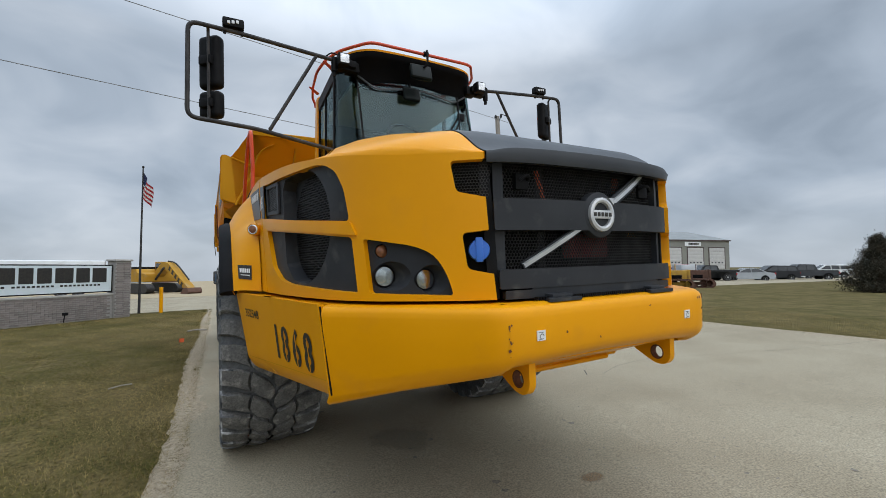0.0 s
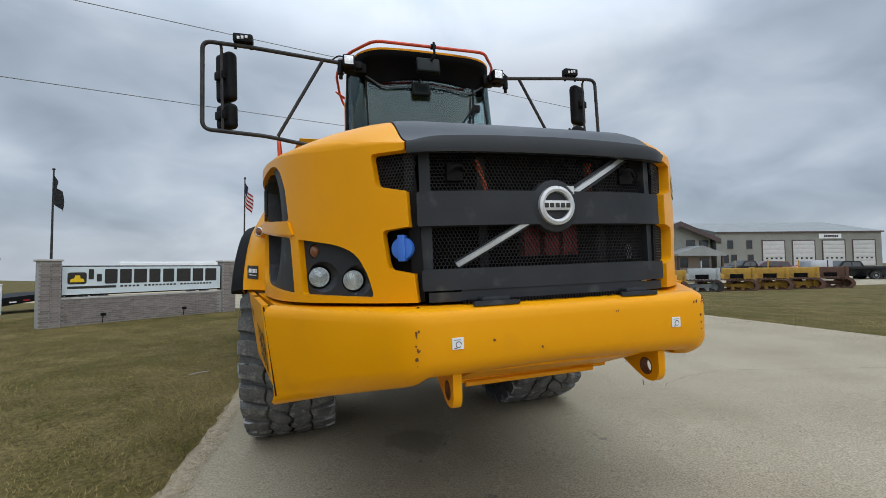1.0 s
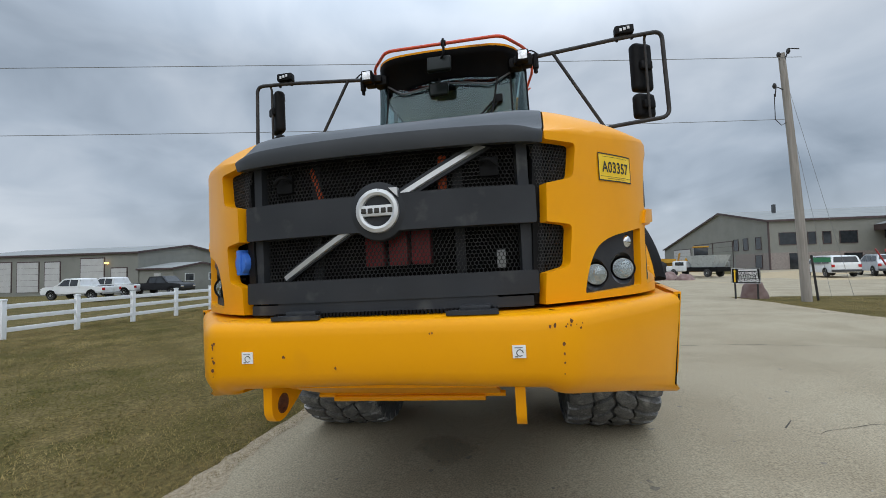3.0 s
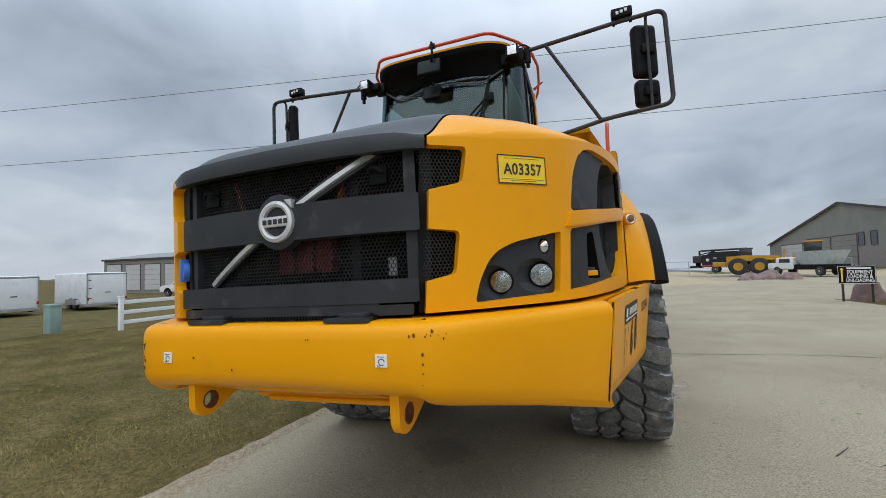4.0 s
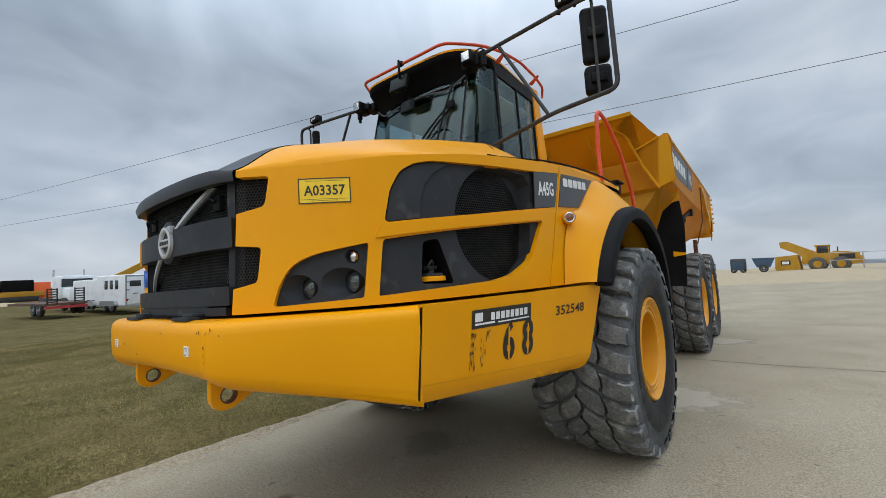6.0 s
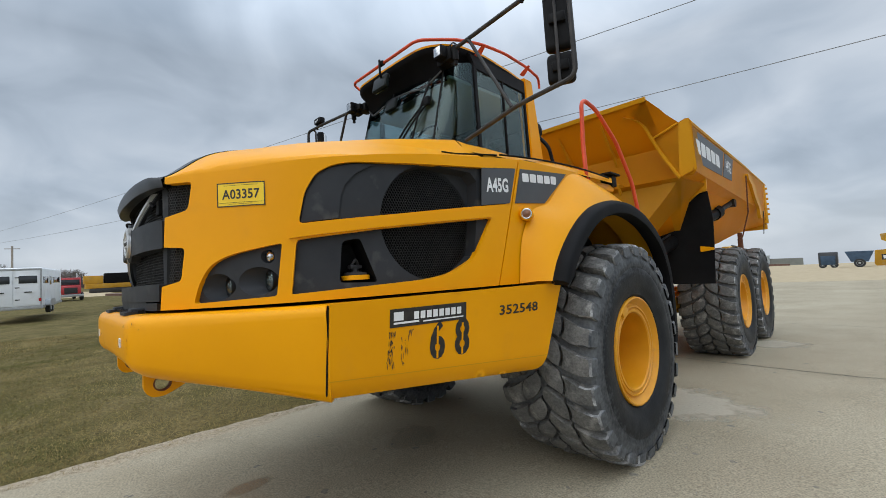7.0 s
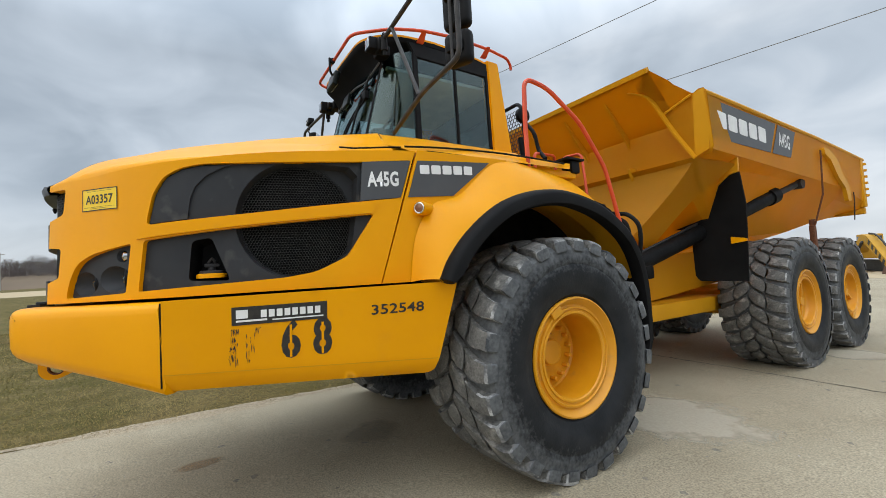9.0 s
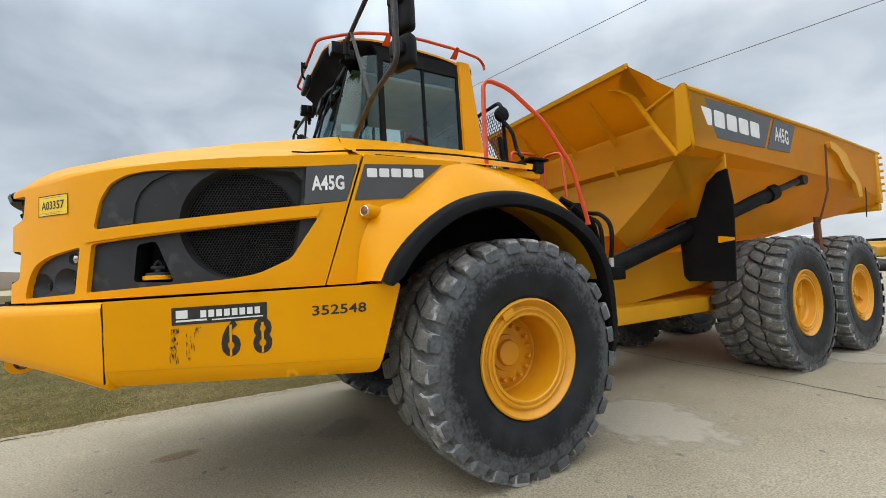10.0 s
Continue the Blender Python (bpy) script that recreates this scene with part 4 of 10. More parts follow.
bumper = part("front_bumper", bm, YELLOW, truck, "scuffed yellow steel front bumper", angle=62)


def flank(u, v, d, side):
    """Bumper's side panel: u backwards from the seam, v height, d outwards."""
    k = Vector((1.25, 0.575)).lerp(Vector((1.545, 2.117)), u / 1.542)
    lean = (1.39 - v) * 0.11
    nx, ny = 0.982, -0.188
    return Vector(((k.x - lean + nx * d) * side, k.y + ny * d, v))


for sd in SIDES:
    bm = bmesh.new()
    out = rounded([(0.015, 1.393), (1.545, 1.403), (1.435, 0.955), (1.405, 0.868), (1.37, 0.852), (0.015, 0.945)], [0.0, 0.03, 0.03, 0.03, 0.02, 0.0])
    panel(bm, out, [], lambda u, v, d: flank(u, v, d - 0.04 * (max(0.0, 1.030 - 0.063 * u - v) / 0.09) ** 2, sd), 0.03, step=0.045)
    fl = part("bumper_side_panel", bm, YELLOW, truck, "yellow bumper side panel with stencilled numbers")
    # strip of duller yellow paints in the shade line of the crease
    bm = bmesh.new()
    a = [flank(0.02, 1.033, 0.002, sd), flank(1.425, 0.945, 0.002, sd), flank(1.425, 0.940, 0.002, sd), flank(0.02, 1.028, 0.002, sd)]
    bm.faces.new([bm.verts.new(v) for v in a])
    part("panel_crease", bm, BODY_YELLOW, fl)
    # black plate behind the seam keeps its gap dark
    bm = bmesh.new()
    prism(bm, [(0.0, 1.36), (0.035, 1.36), (0.035, 0.98), (0.0, 0.98)], lambda u, v, w: flank(u, v, w, sd), -0.02, -0.034)
    part("joint_backing", bm, BLACK, fl)
    # thin black strip draws the dark line of the open seam
    bm = bmesh.new()
    prism(bm, [(0.006, 1.383), (0.0135, 1.383), (0.0135, 0.96), (0.006, 0.96)], lambda u, v, w: flank(u, v, w, sd), -0.006, -0.012)
    part("joint_seal", bm, BLACK, fl)
    bm = bmesh.new()
    prism(bm, [(0.0, 1.39), (1.5, 1.39), (1.5, 1.36), (0.0, 1.36)], lambda u, v, w: flank(u, v, w, sd), -0.06, -0.35)
    part("panel_top_flange", bm, YELLOW, fl)

    def words(name, text, u, v, h, fn_d=0.003, bold=0.0, mat=INK, wide=1.0, parent=fl, sd=sd):
        b = letters_on(text, h * 1.38, lambda a, c: flank(u + a * (1 if sd > 0 else -1), v + c, fn_d, sd), bold, wide)
        return islands(name, b, mat, parent, smooth=False)

    words("number_stencil", "352548", 1.175, 1.264, 0.058, wide=1.30, bold=0.0012)
    if sd > 0:
        for ch, u in (("6", 0.595), ("8", 0.756)):
            words("number_stencil", ch, u, 1.138, 0.195, wide=0.74, bold=0.008)
            bm = bmesh.new()
            quad_on(bm, lambda p, q: flank(p, q, 0.0045, sd), u - 0.006, u + 0.006, 1.052, 1.226, 1, 2)
            part("stencil_gap", bm, YELLOW, fl, smooth=False)
        # worn remains of two more figures
        bm = bmesh.new()
        rnd = random.Random(5)
        for cx, n, share in ((0.325, 11, 0.8), (0.41, 9, 0.4)):
            for k in range(n):
                u = cx + 0.044 * (k / (n - 1) - 0.5)
                z = 1.228
                while z > 1.062:
                    ln = rnd.uniform(0.008, 0.05)
                    bow = (0.022 if z > 1.20 else -0.012 + 0.1 * (z - 1.14) ** 2) if cx > 0.35 else 0.0
                    if rnd.random() < share * (1.0 if 1 < k < n - 2 else 0.6):
                        a, c = u + bow + rnd.uniform(-0.002, 0.002), rnd.uniform(0.0012, 0.0026)
                        bm.faces.new([bm.verts.new(flank(p, q, 0.003, sd)) for p, q in ((a - c, z - ln * 0.3), (a + rnd.uniform(-1, 1) * c, z - ln), (a + c, z - ln * 0.6), (a + rnd.uniform(-1, 1) * c, z))])
                    z -= ln + rnd.uniform(0.002, 0.014)
        islands("worn_stencil", bm, INK, fl, "worn-off stencilled figures", smooth=False)
        du0, du1, dz0, dz1 = 0.316, 0.780, 1.244, 1.338
    else:
        for ch, u in (("1", 0.69), ("8", 0.545), ("6", 0.375), ("8", 0.205)):
            words("number_stencil", ch, u, 1.125, 0.20, wide=0.88, bold=0.007)
            bm = bmesh.new()
            quad_on(bm, lambda p, q: flank(p, q, 0.0045, sd), u - 0.006, u + 0.006, 1.037, 1.213, 1, 2)
            if ch != "1":
                part("stencil_gap", bm, YELLOW, fl, smooth=False)
            else:
                bm.free()
    if sd > 0:
        bm = bmesh.new()
        quad_on(bm, lambda u, v: flank(u, v, 0.003, sd), du0, du1, dz0, dz1)
        dec = part("dealer_decal", bm, INK, fl, "black decal with white marks", smooth=False)
        bm = bmesh.new()
        for k in range(8):
            quad_on(bm, lambda u, v: flank(u, v, 0.0045, sd), du0 + 0.135 + 0.038 * k, du0 + 0.163 + 0.038 * k, dz0 + 0.033, dz1 - 0.022, 1, 1)
        quad_on(bm, lambda u, v: flank(u, v, 0.0045, sd), du0 + 0.02, du0 + 0.165, dz0 + 0.016, dz0 + 0.026, 2, 1)
        quad_on(bm, lambda u, v: flank(u, v, 0.0045, sd), du0 + 0.19, du1 - 0.02, dz0 + 0.014, dz0 + 0.021, 3, 1)
        quad_on(bm, lambda u, v: flank(u, v, 0.0045, sd), du0 + 0.02, du0 + 0.075, dz0 + 0.034, dz1 - 0.016, 1, 1)
        islands("decal_mark", bm, WHITE, dec, smooth=False)

# lifting symbols, scuffs, towing eyes, step pads on the bumper
for x, z in ((-0.495, 1.259), (0.499, 1.265)):
    bm = bmesh.new()
    box(bm, x - 0.022, x + 0.022, -0.103, -0.099, z - 0.021, z + 0.021)
    st = part("symbol_sticker", bm, WHITE, bumper, "small white sticker with a lifting symbol", smooth=False)
    bm = bmesh.new()
    for k in range(14):
        a = k * math.tau / 16
        b = (k + 1) * math.tau / 16
        pts = [(x + 0.002 + r * math.cos(t), z - 0.004 + r * math.sin(t)) for r, t in ((0.012, a), (0.012, b), (0.009, b), (0.009, a))]
        bm.faces.new([bm.verts.new((u, -0.1038, v)) for u, v in pts])
    box(bm, x - 0.015, x + 0.012, -0.104, -0.1032, z + 0.012, z + 0.014)
    box(bm, x - 0.015, x - 0.004, -0.104, -0.1032, z - 0.018, z - 0.015)
    part("symbol", bm, INK, st, smooth=False)
RUST = material("rust_and_primer", (0.10, 0.030, 0.012), (0.17, 0.06, 0.02), 60.0, 0.8, dirt=(0.02, 0.015, 0.012), dirt_scale=90.0)
rnd = random.Random(11)
for x, z, n, sx, sz in ((-0.645, 1.30, 3, 0.002, 0.018), (-0.645, 1.225, 9, 0.003, 0.03), (-0.35, 1.26, 3, 0.003, 0.003), (0.66, 1.345, 9, 0.03, 0.006), (0.645, 1.235, 4, 0.002, 0.03),
                        (-0.15, 1.22, 2, 0.003, 0.003), (0.2, 1.33, 2, 0.003, 0.003)):
    for k in range(n):
        bm = bmesh.new()
        cx, cz = x + rnd.gauss(0, sx), z + rnd.gauss(0, sz)
        r = rnd.uniform(0.002, 0.0055)
        y = float(np.interp(abs(cx), [p[0] for p in BP], [p[1] for p in BP])) - 0.0025 + 0.10 * max(0.0, (cz - 1.345) / 0.045) ** 2 * 0.4
        bm.faces.new([bm.verts.new((cx + r * rnd.uniform(0.5, 1.3) * math.cos(a), y, cz + r * rnd.uniform(0.6, 2.0) * math.sin(a))) for a in (0.2, 1.1, 2.0, 3.0, 4.1, 5.2)])
        part("paint_chip", bm, RUST, bumper, smooth=False)
for x in (-0.475, 0.494):
    bm = bmesh.new()
    plate = rounded([(-0.012, 1.16), (-0.012, 1.02), (0.018, 0.982), (0.075, 0.980), (0.13, 1.005), (0.36, 1.125), (0.36, 1.16)], [0, 0.03, 0.03, 0.04, 0.06, 0, 0])
    ring = [(0.066 + 0.035 * math.cos(k * math.tau / 20), 1.044 + 0.035 * math.sin(k * math.tau / 20)) for k in range(20)]
    panel(bm, plate, [ring], lambda u, v, d: Vector((x + 0.018 + d, u, v)), 0.036, step=0.05)
    eye = part("towing_eye", bm, YELLOW, truck, "yellow towing eye plate under the bumper", angle=30)
    # worn rim of the hole
    bm = bmesh.new()
    lathe(bm, [(-0.0195, 0.0335), (-0.0195, 0.0395), (0.0195, 0.0395), (0.0195, 0.0335)], Matrix.Translation((x, 0.066, 1.044)), 22, closed=True)
    part("worn_rim", bm, RUST, eye, "rusty worn rim of the hole")
bm = bmesh.new()
tube(bm, [(-0.34, 0.30, 0.992), (0.345, 0.30, 0.998)], 0.013, 10)
tube(bm, [(-0.42, 0.318, 1.004), (0.43, 0.318, 1.010)], 0.013, 10)
prism(bm, [(0.02, 1.115), (0.33, 1.005), (0.33, 1.022), (0.02, 1.13)], lambda u, v, w: (w, u, v), -0.40, 0.41)
part("skid_plate", bm, YELLOW, truck, "yellow skid plate with a rod below the bumper")
for x0, x1 in ((-0.42, -0.22), (0.25, 0.44)):
    bm = bmesh.new()
    prism(bm, rounded([(x0, -0.075), (x1, -0.075), (x1 - 0.02, 0.02), (x0 + 0.05, 0.02)], 0.012), along_z, 1.388, 1.403)
    box(bm, x0 + 0.05, x1 - 0.03, -0.045, 0.02, 1.40, 1.418, 0.006)
    part("hinge_pad", bm, GREY, truck, "dark grey hinge pads on the bumper")
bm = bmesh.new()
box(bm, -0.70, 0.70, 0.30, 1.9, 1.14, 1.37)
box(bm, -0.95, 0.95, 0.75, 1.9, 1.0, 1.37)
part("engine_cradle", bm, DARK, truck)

# stickers on the bonnet's corner
fnR = mirrored_hood(1)
bm = bmesh.new()
quad_on(bm, lambda u, v: fnR(u, v, 0.003), 0.933, 1.152, 1.884, 1.990)
tag = part("asset_tag", bm, TAG, bonnets[0], "yellow tag with black figures", smooth=False)
bm = letters_on("A03357", 0.064, lambda u, v: fnR(1.043 + u, 1.936 + v, 0.0045), 0.0012, 0.86)
part("tag_number", bm, INK, tag, smooth=False)
bm = bmesh.new()
for v0, v1, u0, u1 in ((1.990, 1.995, 0.928, 1.157), (1.879, 1.884, 0.928, 1.157), (1.9805, 1.982, 0.96, 1.125), (1.8975, 1.899, 0.94, 1.145), (1.8905, 1.892, 0.985, 1.10)):
    quad_on(bm, lambda u, v: fnR(u, v, 0.0042), u0, u1, v0, v1)
quad_on(bm, lambda u, v: fnR(u, v, 0.0042), 0.928, 0.933, 1.879, 1.995, 1)
quad_on(bm, lambda u, v: fnR(u, v, 0.0042), 1.152, 1.157, 1.879, 1.995, 1)
part("tag_border", bm, INK, tag, smooth=False)

# model plate behind the fan and maker's decal on the fender
for sd in SIDES:
    fn = mirrored_hood(sd)
    par = bonnets[0 if sd > 0 else 1]
    bm = bmesh.new()
    panel(bm, [(2.415, 2.148), (2.728, 2.178), (2.652, 1.94), (2.395, 1.912)] if sd > 0 else [(2.60, 2.166), (2.728, 2.178), (2.652, 1.94), (2.565, 1.93)], [], fn, 0.006, lift=0.004, step=0.1)
    pl = part("model_plate", bm, DECAL, par, "charcoal model plate")
    c = 2.545 if sd > 0 else 2.645
    b = letters_on("A45G", 0.122, lambda u, v: fn(c + u * (1 if sd > 0 else -1), 2.045 + v + 0.06 * u, 0.0065), 0.0042, 0.66 if sd > 0 else 0.30)
    part("model_figure", b, WHITE, pl, smooth=False)

bm = bmesh.new()
DEC = [Vector(p) for p in ((-1.536, 2.026, 1.610), (-1.446, 1.936, 1.602), (-1.448, 1.918, 1.497), (-1.531, 1.977, 1.508))]


def on_fender(u, v, d):
    """The small decal's patch of the fender's front, d outwards."""
    p = DEC[3].lerp(DEC[2], u).lerp(DEC[0].lerp(DEC[1], u), v)
    return p + (0.004 + d) * Vector((-0.66, -0.74, 0.12))


quad_on(bm, lambda u, v: on_fender(u, v, 0.0), 0.0, 1.0, 0.0, 1.0)
fdec = part("dealer_decal", bm, INK, truck, "small black decal with white marks", smooth=False)
bm = bmesh.new()
for k in range(6):
    quad_on(bm, lambda u, v: on_fender(u, v, 0.002), 0.14 + 0.13 * k, 0.24 + 0.13 * k, 0.46, 0.76, 1, 1)
quad_on(bm, lambda u, v: on_fender(u, v, 0.002), 0.2, 0.86, 0.26, 0.32, 1, 1)
part("decal_mark", bm, WHITE, fdec, smooth=False)

# ---- wheels ----
def tyre_mesh():
    bm = bmesh.new()
    half = [(0.0, 0.822), (0.20, 0.818), (0.31, 0.806), (0.352, 0.790), (0.376, 0.766), (0.381, 0.735), (0.388, 0.715), (0.390, 0.680), (0.386, 0.655), (0.391, 0.640), (0.392, 0.600), (0.386, 0.520),
            (0.378, 0.500), (0.364, 0.445), (0.350, 0.432), (0.335, 0.400)]
    lathe(bm, [(-x, r) for x, r in half[:0:-1]] + half, None, 96, closed=True)
    return finish(bm, "tyre", SIDEWALL, True, 22)


def tread_mesh():
    """Worn blocks: two interlocking rows in the middle with narrow zigzag grooves, and stout shoulder lugs with wide gaps."""
    bm = bmesh.new()
    N = 27
    step = math.tau / N
    rnd = random.Random(3)
    # across the tread: distance from the middle, height of the block, height of its foot, lean, share of the pitch
    middle = [(0.012, 0.871, 0.812, -0.02, 0.80), (0.060, 0.872, 0.812, 0.13, 0.85), (0.118, 0.872, 0.812, 0.31, 0.85), (0.172, 0.869, 0.810, 0.47, 0.80)]
    shoulder_ = [(0.186, 0.868, 0.803, 0.50, 0.79), (0.240, 0.867, 0.800, 0.64, 0.78), (0.295, 0.863, 0.796, 0.74, 0.72), (0.340, 0.857, 0.788, 0.78, 0.67),
                 (0.374, 0.846, 0.772, 0.80, 0.64), (0.386, 0.832, 0.762, 0.80, 0.62), (0.394, 0.782, 0.752, 0.80, 0.58)]
    for k in range(N):
        for sgn in (1, -1):
            a0 = k * step + (0 if sgn > 0 else step / 2)
            for rows in (middle, shoulder_):
                wear = rnd.uniform(-0.006, 0.002)
                g = []
                last = len(rows) - 1
                for n, (x, top, foot, lean, share) in enumerate(rows):
                    c = a0 + step * lean
                    jit = [rnd.uniform(-0.006, 0.006) for _ in range(2)]
                    chip = rnd.uniform(0.0, 0.010) if n >= last - 1 and rows is shoulder_ else 0.0
                    line = []
                    for f, r in ((-1.0, foot), (-0.97, top - 0.020), (-0.88, top - 0.003), (-0.3, top + rnd.uniform(-0.003, 0.001)), (0.3, top + rnd.uniform(-0.003, 0.001)), (0.88, top - 0.003), (0.97, top - 0.020), (1.0, foot)):
                        xx = x
                        if rows is middle:
                            xx += (0.045 * abs(f) - 0.026) if n == 0 else (0.012 - 0.03 * abs(f)) if n == last else 0.0
                        elif n == 0:
                            xx += 0.018 - 0.03 * abs(f)
                        r2 = r + wear * (r > foot) - (0.012 if n == 0 or (n == last and rows is middle) else 0.0) * (abs(f) < 0.95) - chip * (r > foot)
                        a = c + step * share * 0.5 * f + (jit[0] if f < -0.5 else jit[1] if f > 0.5 else 0)
                        line.append(bm.verts.new((sgn * xx, r2 * math.cos(a), r2 * math.sin(a))))
                    g.append(line)
                for n, (p, q) in enumerate(zip(g, g[1:])):
                    for i in range(7):
                        fc = bm.faces.new((p[i], p[i + 1], q[i + 1], q[i]))
                        if rows is shoulder_:
                            fc.material_index = 2 if n == last - 1 else 1 if n == last - 2 or (i in (1, 5) and n > 1) else 0
                bm.faces.new(g[0])
                bm.faces.new(g[-1]).material_index = 2 if rows is shoulder_ else 0
    me = finish(bm, "tread", TREAD, True, 19)
    me.materials.append(SCUFF)
    me.materials.append(SIDEWALL)
    return me


def rim_mesh(rear):
    bm = bmesh.new()
    prof = [(0.300, 0.405), (0.352, 0.424), (0.366, 0.421), (0.370, 0.410), (0.362, 0.400), (0.340, 0.388), (0.326, 0.366), (0.328, 0.356), (0.342, 0.352), (0.344, 0.340), (0.332, 0.334), (0.330, 0.322),
            (0.340, 0.317), (0.340, 0.303), (0.330, 0.295)]
    prof += [(0.24, 0.290), (0.12, 0.287), (0.06, 0.284), (0.045, 0.272), (0.045, 0.0)] if not rear else [(0.27, 0.288), (0.245, 0.28), (0.235, 0.27), (0.230, 0.0)]
    lathe(bm, prof, None, 64, caps=False)
    return finish(bm, "rim", RIM, True, 30)


def hub_mesh(rear):
    bm = bmesh.new()
    if not rear:
        lathe(bm, [(0.045, 0.245), (0.06, 0.24), (0.064, 0.14), (0.078, 0.135), (0.082, 0.10), (0.115, 0.094), (0.12, 0.086), (0.122, 0.0)], None, 40)
        for k in range(16):
            a = k * math.tau / 16
            m = Matrix.Translation((0.022, 0.205 * math.cos(a), 0.205 * math.sin(a)))
            lathe(bm, [(0.04, 0.017), (0.085, 0.017), (0.09, 0.012), (0.09, 0.0)], m, 8)
    else:
        lathe(bm, [(0.225, 0.15), (0.25, 0.145), (0.255, 0.0)], None, 32)
        box(bm, 0.225, 0.285, -0.27, 0.27, -0.014, 0.014, 0.004)
        box(bm, 0.225, 0.29, -0.05, 0.05, -0.06, 0.06, 0.004)
    box(bm, 0.335, 0.358, -0.05, 0.05, 0.335, 0.395, 0.006, Matrix.Rotation(radians(20), 4, "X"))
    return finish(bm, "hub", RIM, True, 30)


TYRE, TREADS = tyre_mesh(), tread_mesh()
RIMS, HUBS = [rim_mesh(r) for r in (False, True)], [hub_mesh(r) for r in (False, True)]


def wheel(x, y, z, side, rear, turn, base):
    m = base @ Matrix.Translation((x * side, y, z)) @ (Matrix.Identity(4) if side > 0 else Matrix.Rotation(math.pi, 4, "Z")) @ Matrix.Rotation(radians(turn), 4, "X")
    w = part("wheel", RIMS[rear], None, truck, "yellow steel wheel with a worn off-road tyre", m)
    part("tyre", TYRE, None, w, "black tyre with a dusty sidewall")
    part("tread", TREADS, None, w, "worn blocky tread")
    part("hub", HUBS[rear], None, w)


for sd in SIDES:
    wheel(1.275, 3.045, 0.814, sd, 0, 8 if sd > 0 else -15, Matrix.Identity(4))
    wheel(1.20, 7.67, 0.818, sd, 1, 62 + 15 * sd, REAR)
    wheel(1.20, 9.54, 0.818, sd, 1, 118 + 33 * sd, REAR)

# ---- fenders, deck and mudguards ----
ARCH = [(1.985, 1.418), (2.05, 1.54), (2.18, 1.69), (2.365, 1.835), (2.565, 1.935), (2.83, 1.995), (3.115, 1.998), (3.42, 1.92), (3.68, 1.775), (3.83, 1.62)]
INNER = [(1.388, 1.88, 1.412), (1.392, 1.93, 1.70), (1.398, 2.06, 1.90), (1.402, 2.26, 1.97), (1.405, 2.42, 2.10), (1.405, 2.60, 2.225), (1.38, 2.85, 2.25), (1.33, 3.45, 2.16), (1.33, 3.72, 1.99), (1.33, 3.88, 1.80)]
for sd in SIDES:
    bm = bmesh.new()
    rows = []
    outer = spline([(1.575, y, z) for y, z in ARCH], 5)
    inner = spline(INNER, 5)
    for o, i in zip(outer, inner):
        r = []
        for k in range(9):
            t = k / 8
            p = i.lerp(o, t)
            bulge = math.sin(t * math.pi) * 0.012
            p = p + Vector((bulge, 0, bulge * 0.6))
            r.append(bm.verts.new((p.x * sd, p.y, p.z)))
        r.append(bm.verts.new((1.56 * sd, o.y + (0.02 if o.y < 2.9 else -0.02), o.z - 0.03)))
        rows.append(r)
    for a, b in zip(rows, rows[1:]):
        for k in range(len(a) - 1):
            bm.faces.new((a[k], a[k + 1], b[k + 1], b[k]))
    fender = part("fender", bm, YELLOW, truck, "yellow rounded fender over the front wheel", angle=50)
    # upright face between bonnet seam and fender
    bm = bmesh.new()
    fn = mirrored_hood(sd)
    panel(bm, [(2.508, 1.412), (2.72, 1.412), (2.79, 1.67), (2.93, 1.87), (3.12, 1.94), (3.28, 2.06), (3.46, 2.20), (3.52, 2.25), (2.783, 2.25), (2.773, 2.22)], [], fn, 0.03, lift=0.0)
    part("fender_front", bm, YELLOW, fender)
    bm = bmesh.new()
    panel(bm, [(2.778, 2.182), (3.345, 2.213), (3.19, 2.09), (3.03, 1.965), (2.702, 1.943)], [], fn, 0.004, lift=0.005)
    dec = part("maker_decal", bm, DECAL, fender, "charcoal decal with white marks")
    for k in range(5):
        bm = bmesh.new()
        c = 2.825 + 0.083 * k
        panel(bm, rounded([(c - 0.034, 2.155 + 0.004 * k), (c + 0.034, 2.157 + 0.004 * k), (c + 0.034, 2.098 + 0.004 * k), (c - 0.034, 2.096 + 0.004 * k)], 0.01), [], fn, 0.001, lift=0.0075)
        part("decal_mark", bm, WHITE, dec, smooth=False)
    # side marker lamp in its boss
    c = Vector((1.436 * sd, 1.941, 1.868))
    bm = bmesh.new()
    m = Matrix.Translation(c) @ Matrix.Rotation(radians(-58 if sd > 0 else -122), 4, "Z")
    lathe(bm, [(-0.20, 0.040), (-0.05, 0.044), (0.0, 0.044), (0.004, 0.041), (0.0, 0.037)], m, 28)
    boss = part("marker_boss", bm, YELLOW, fender)
    bm = bmesh.new()
    lathe(bm, [(-0.005, 0.038), (0.005, 0.036), (0.008, 0.031), (0.006, 0.027)], m, 28)
    part("marker_ring", bm, CHROME, boss)
    bm = bmesh.new()
    lathe(bm, [(0.003, 0.032), (0.009, 0.024), (0.011, 0.0)], m, 24)
    part("marker_lens", bm, AMBER, boss, "amber side marker lens")
    # black rubber flare round the arch
    bm = bmesh.new()
    fl = spline([(0, y, z) for y, z in ARCH] + [(0, 3.93, 1.40), (0, 3.96, 1.10), (0, 3.94, 0.82), (0, 3.85, 0.66)], 5)
    cen = Vector((0, 2.98, 0.85))
    rows = []
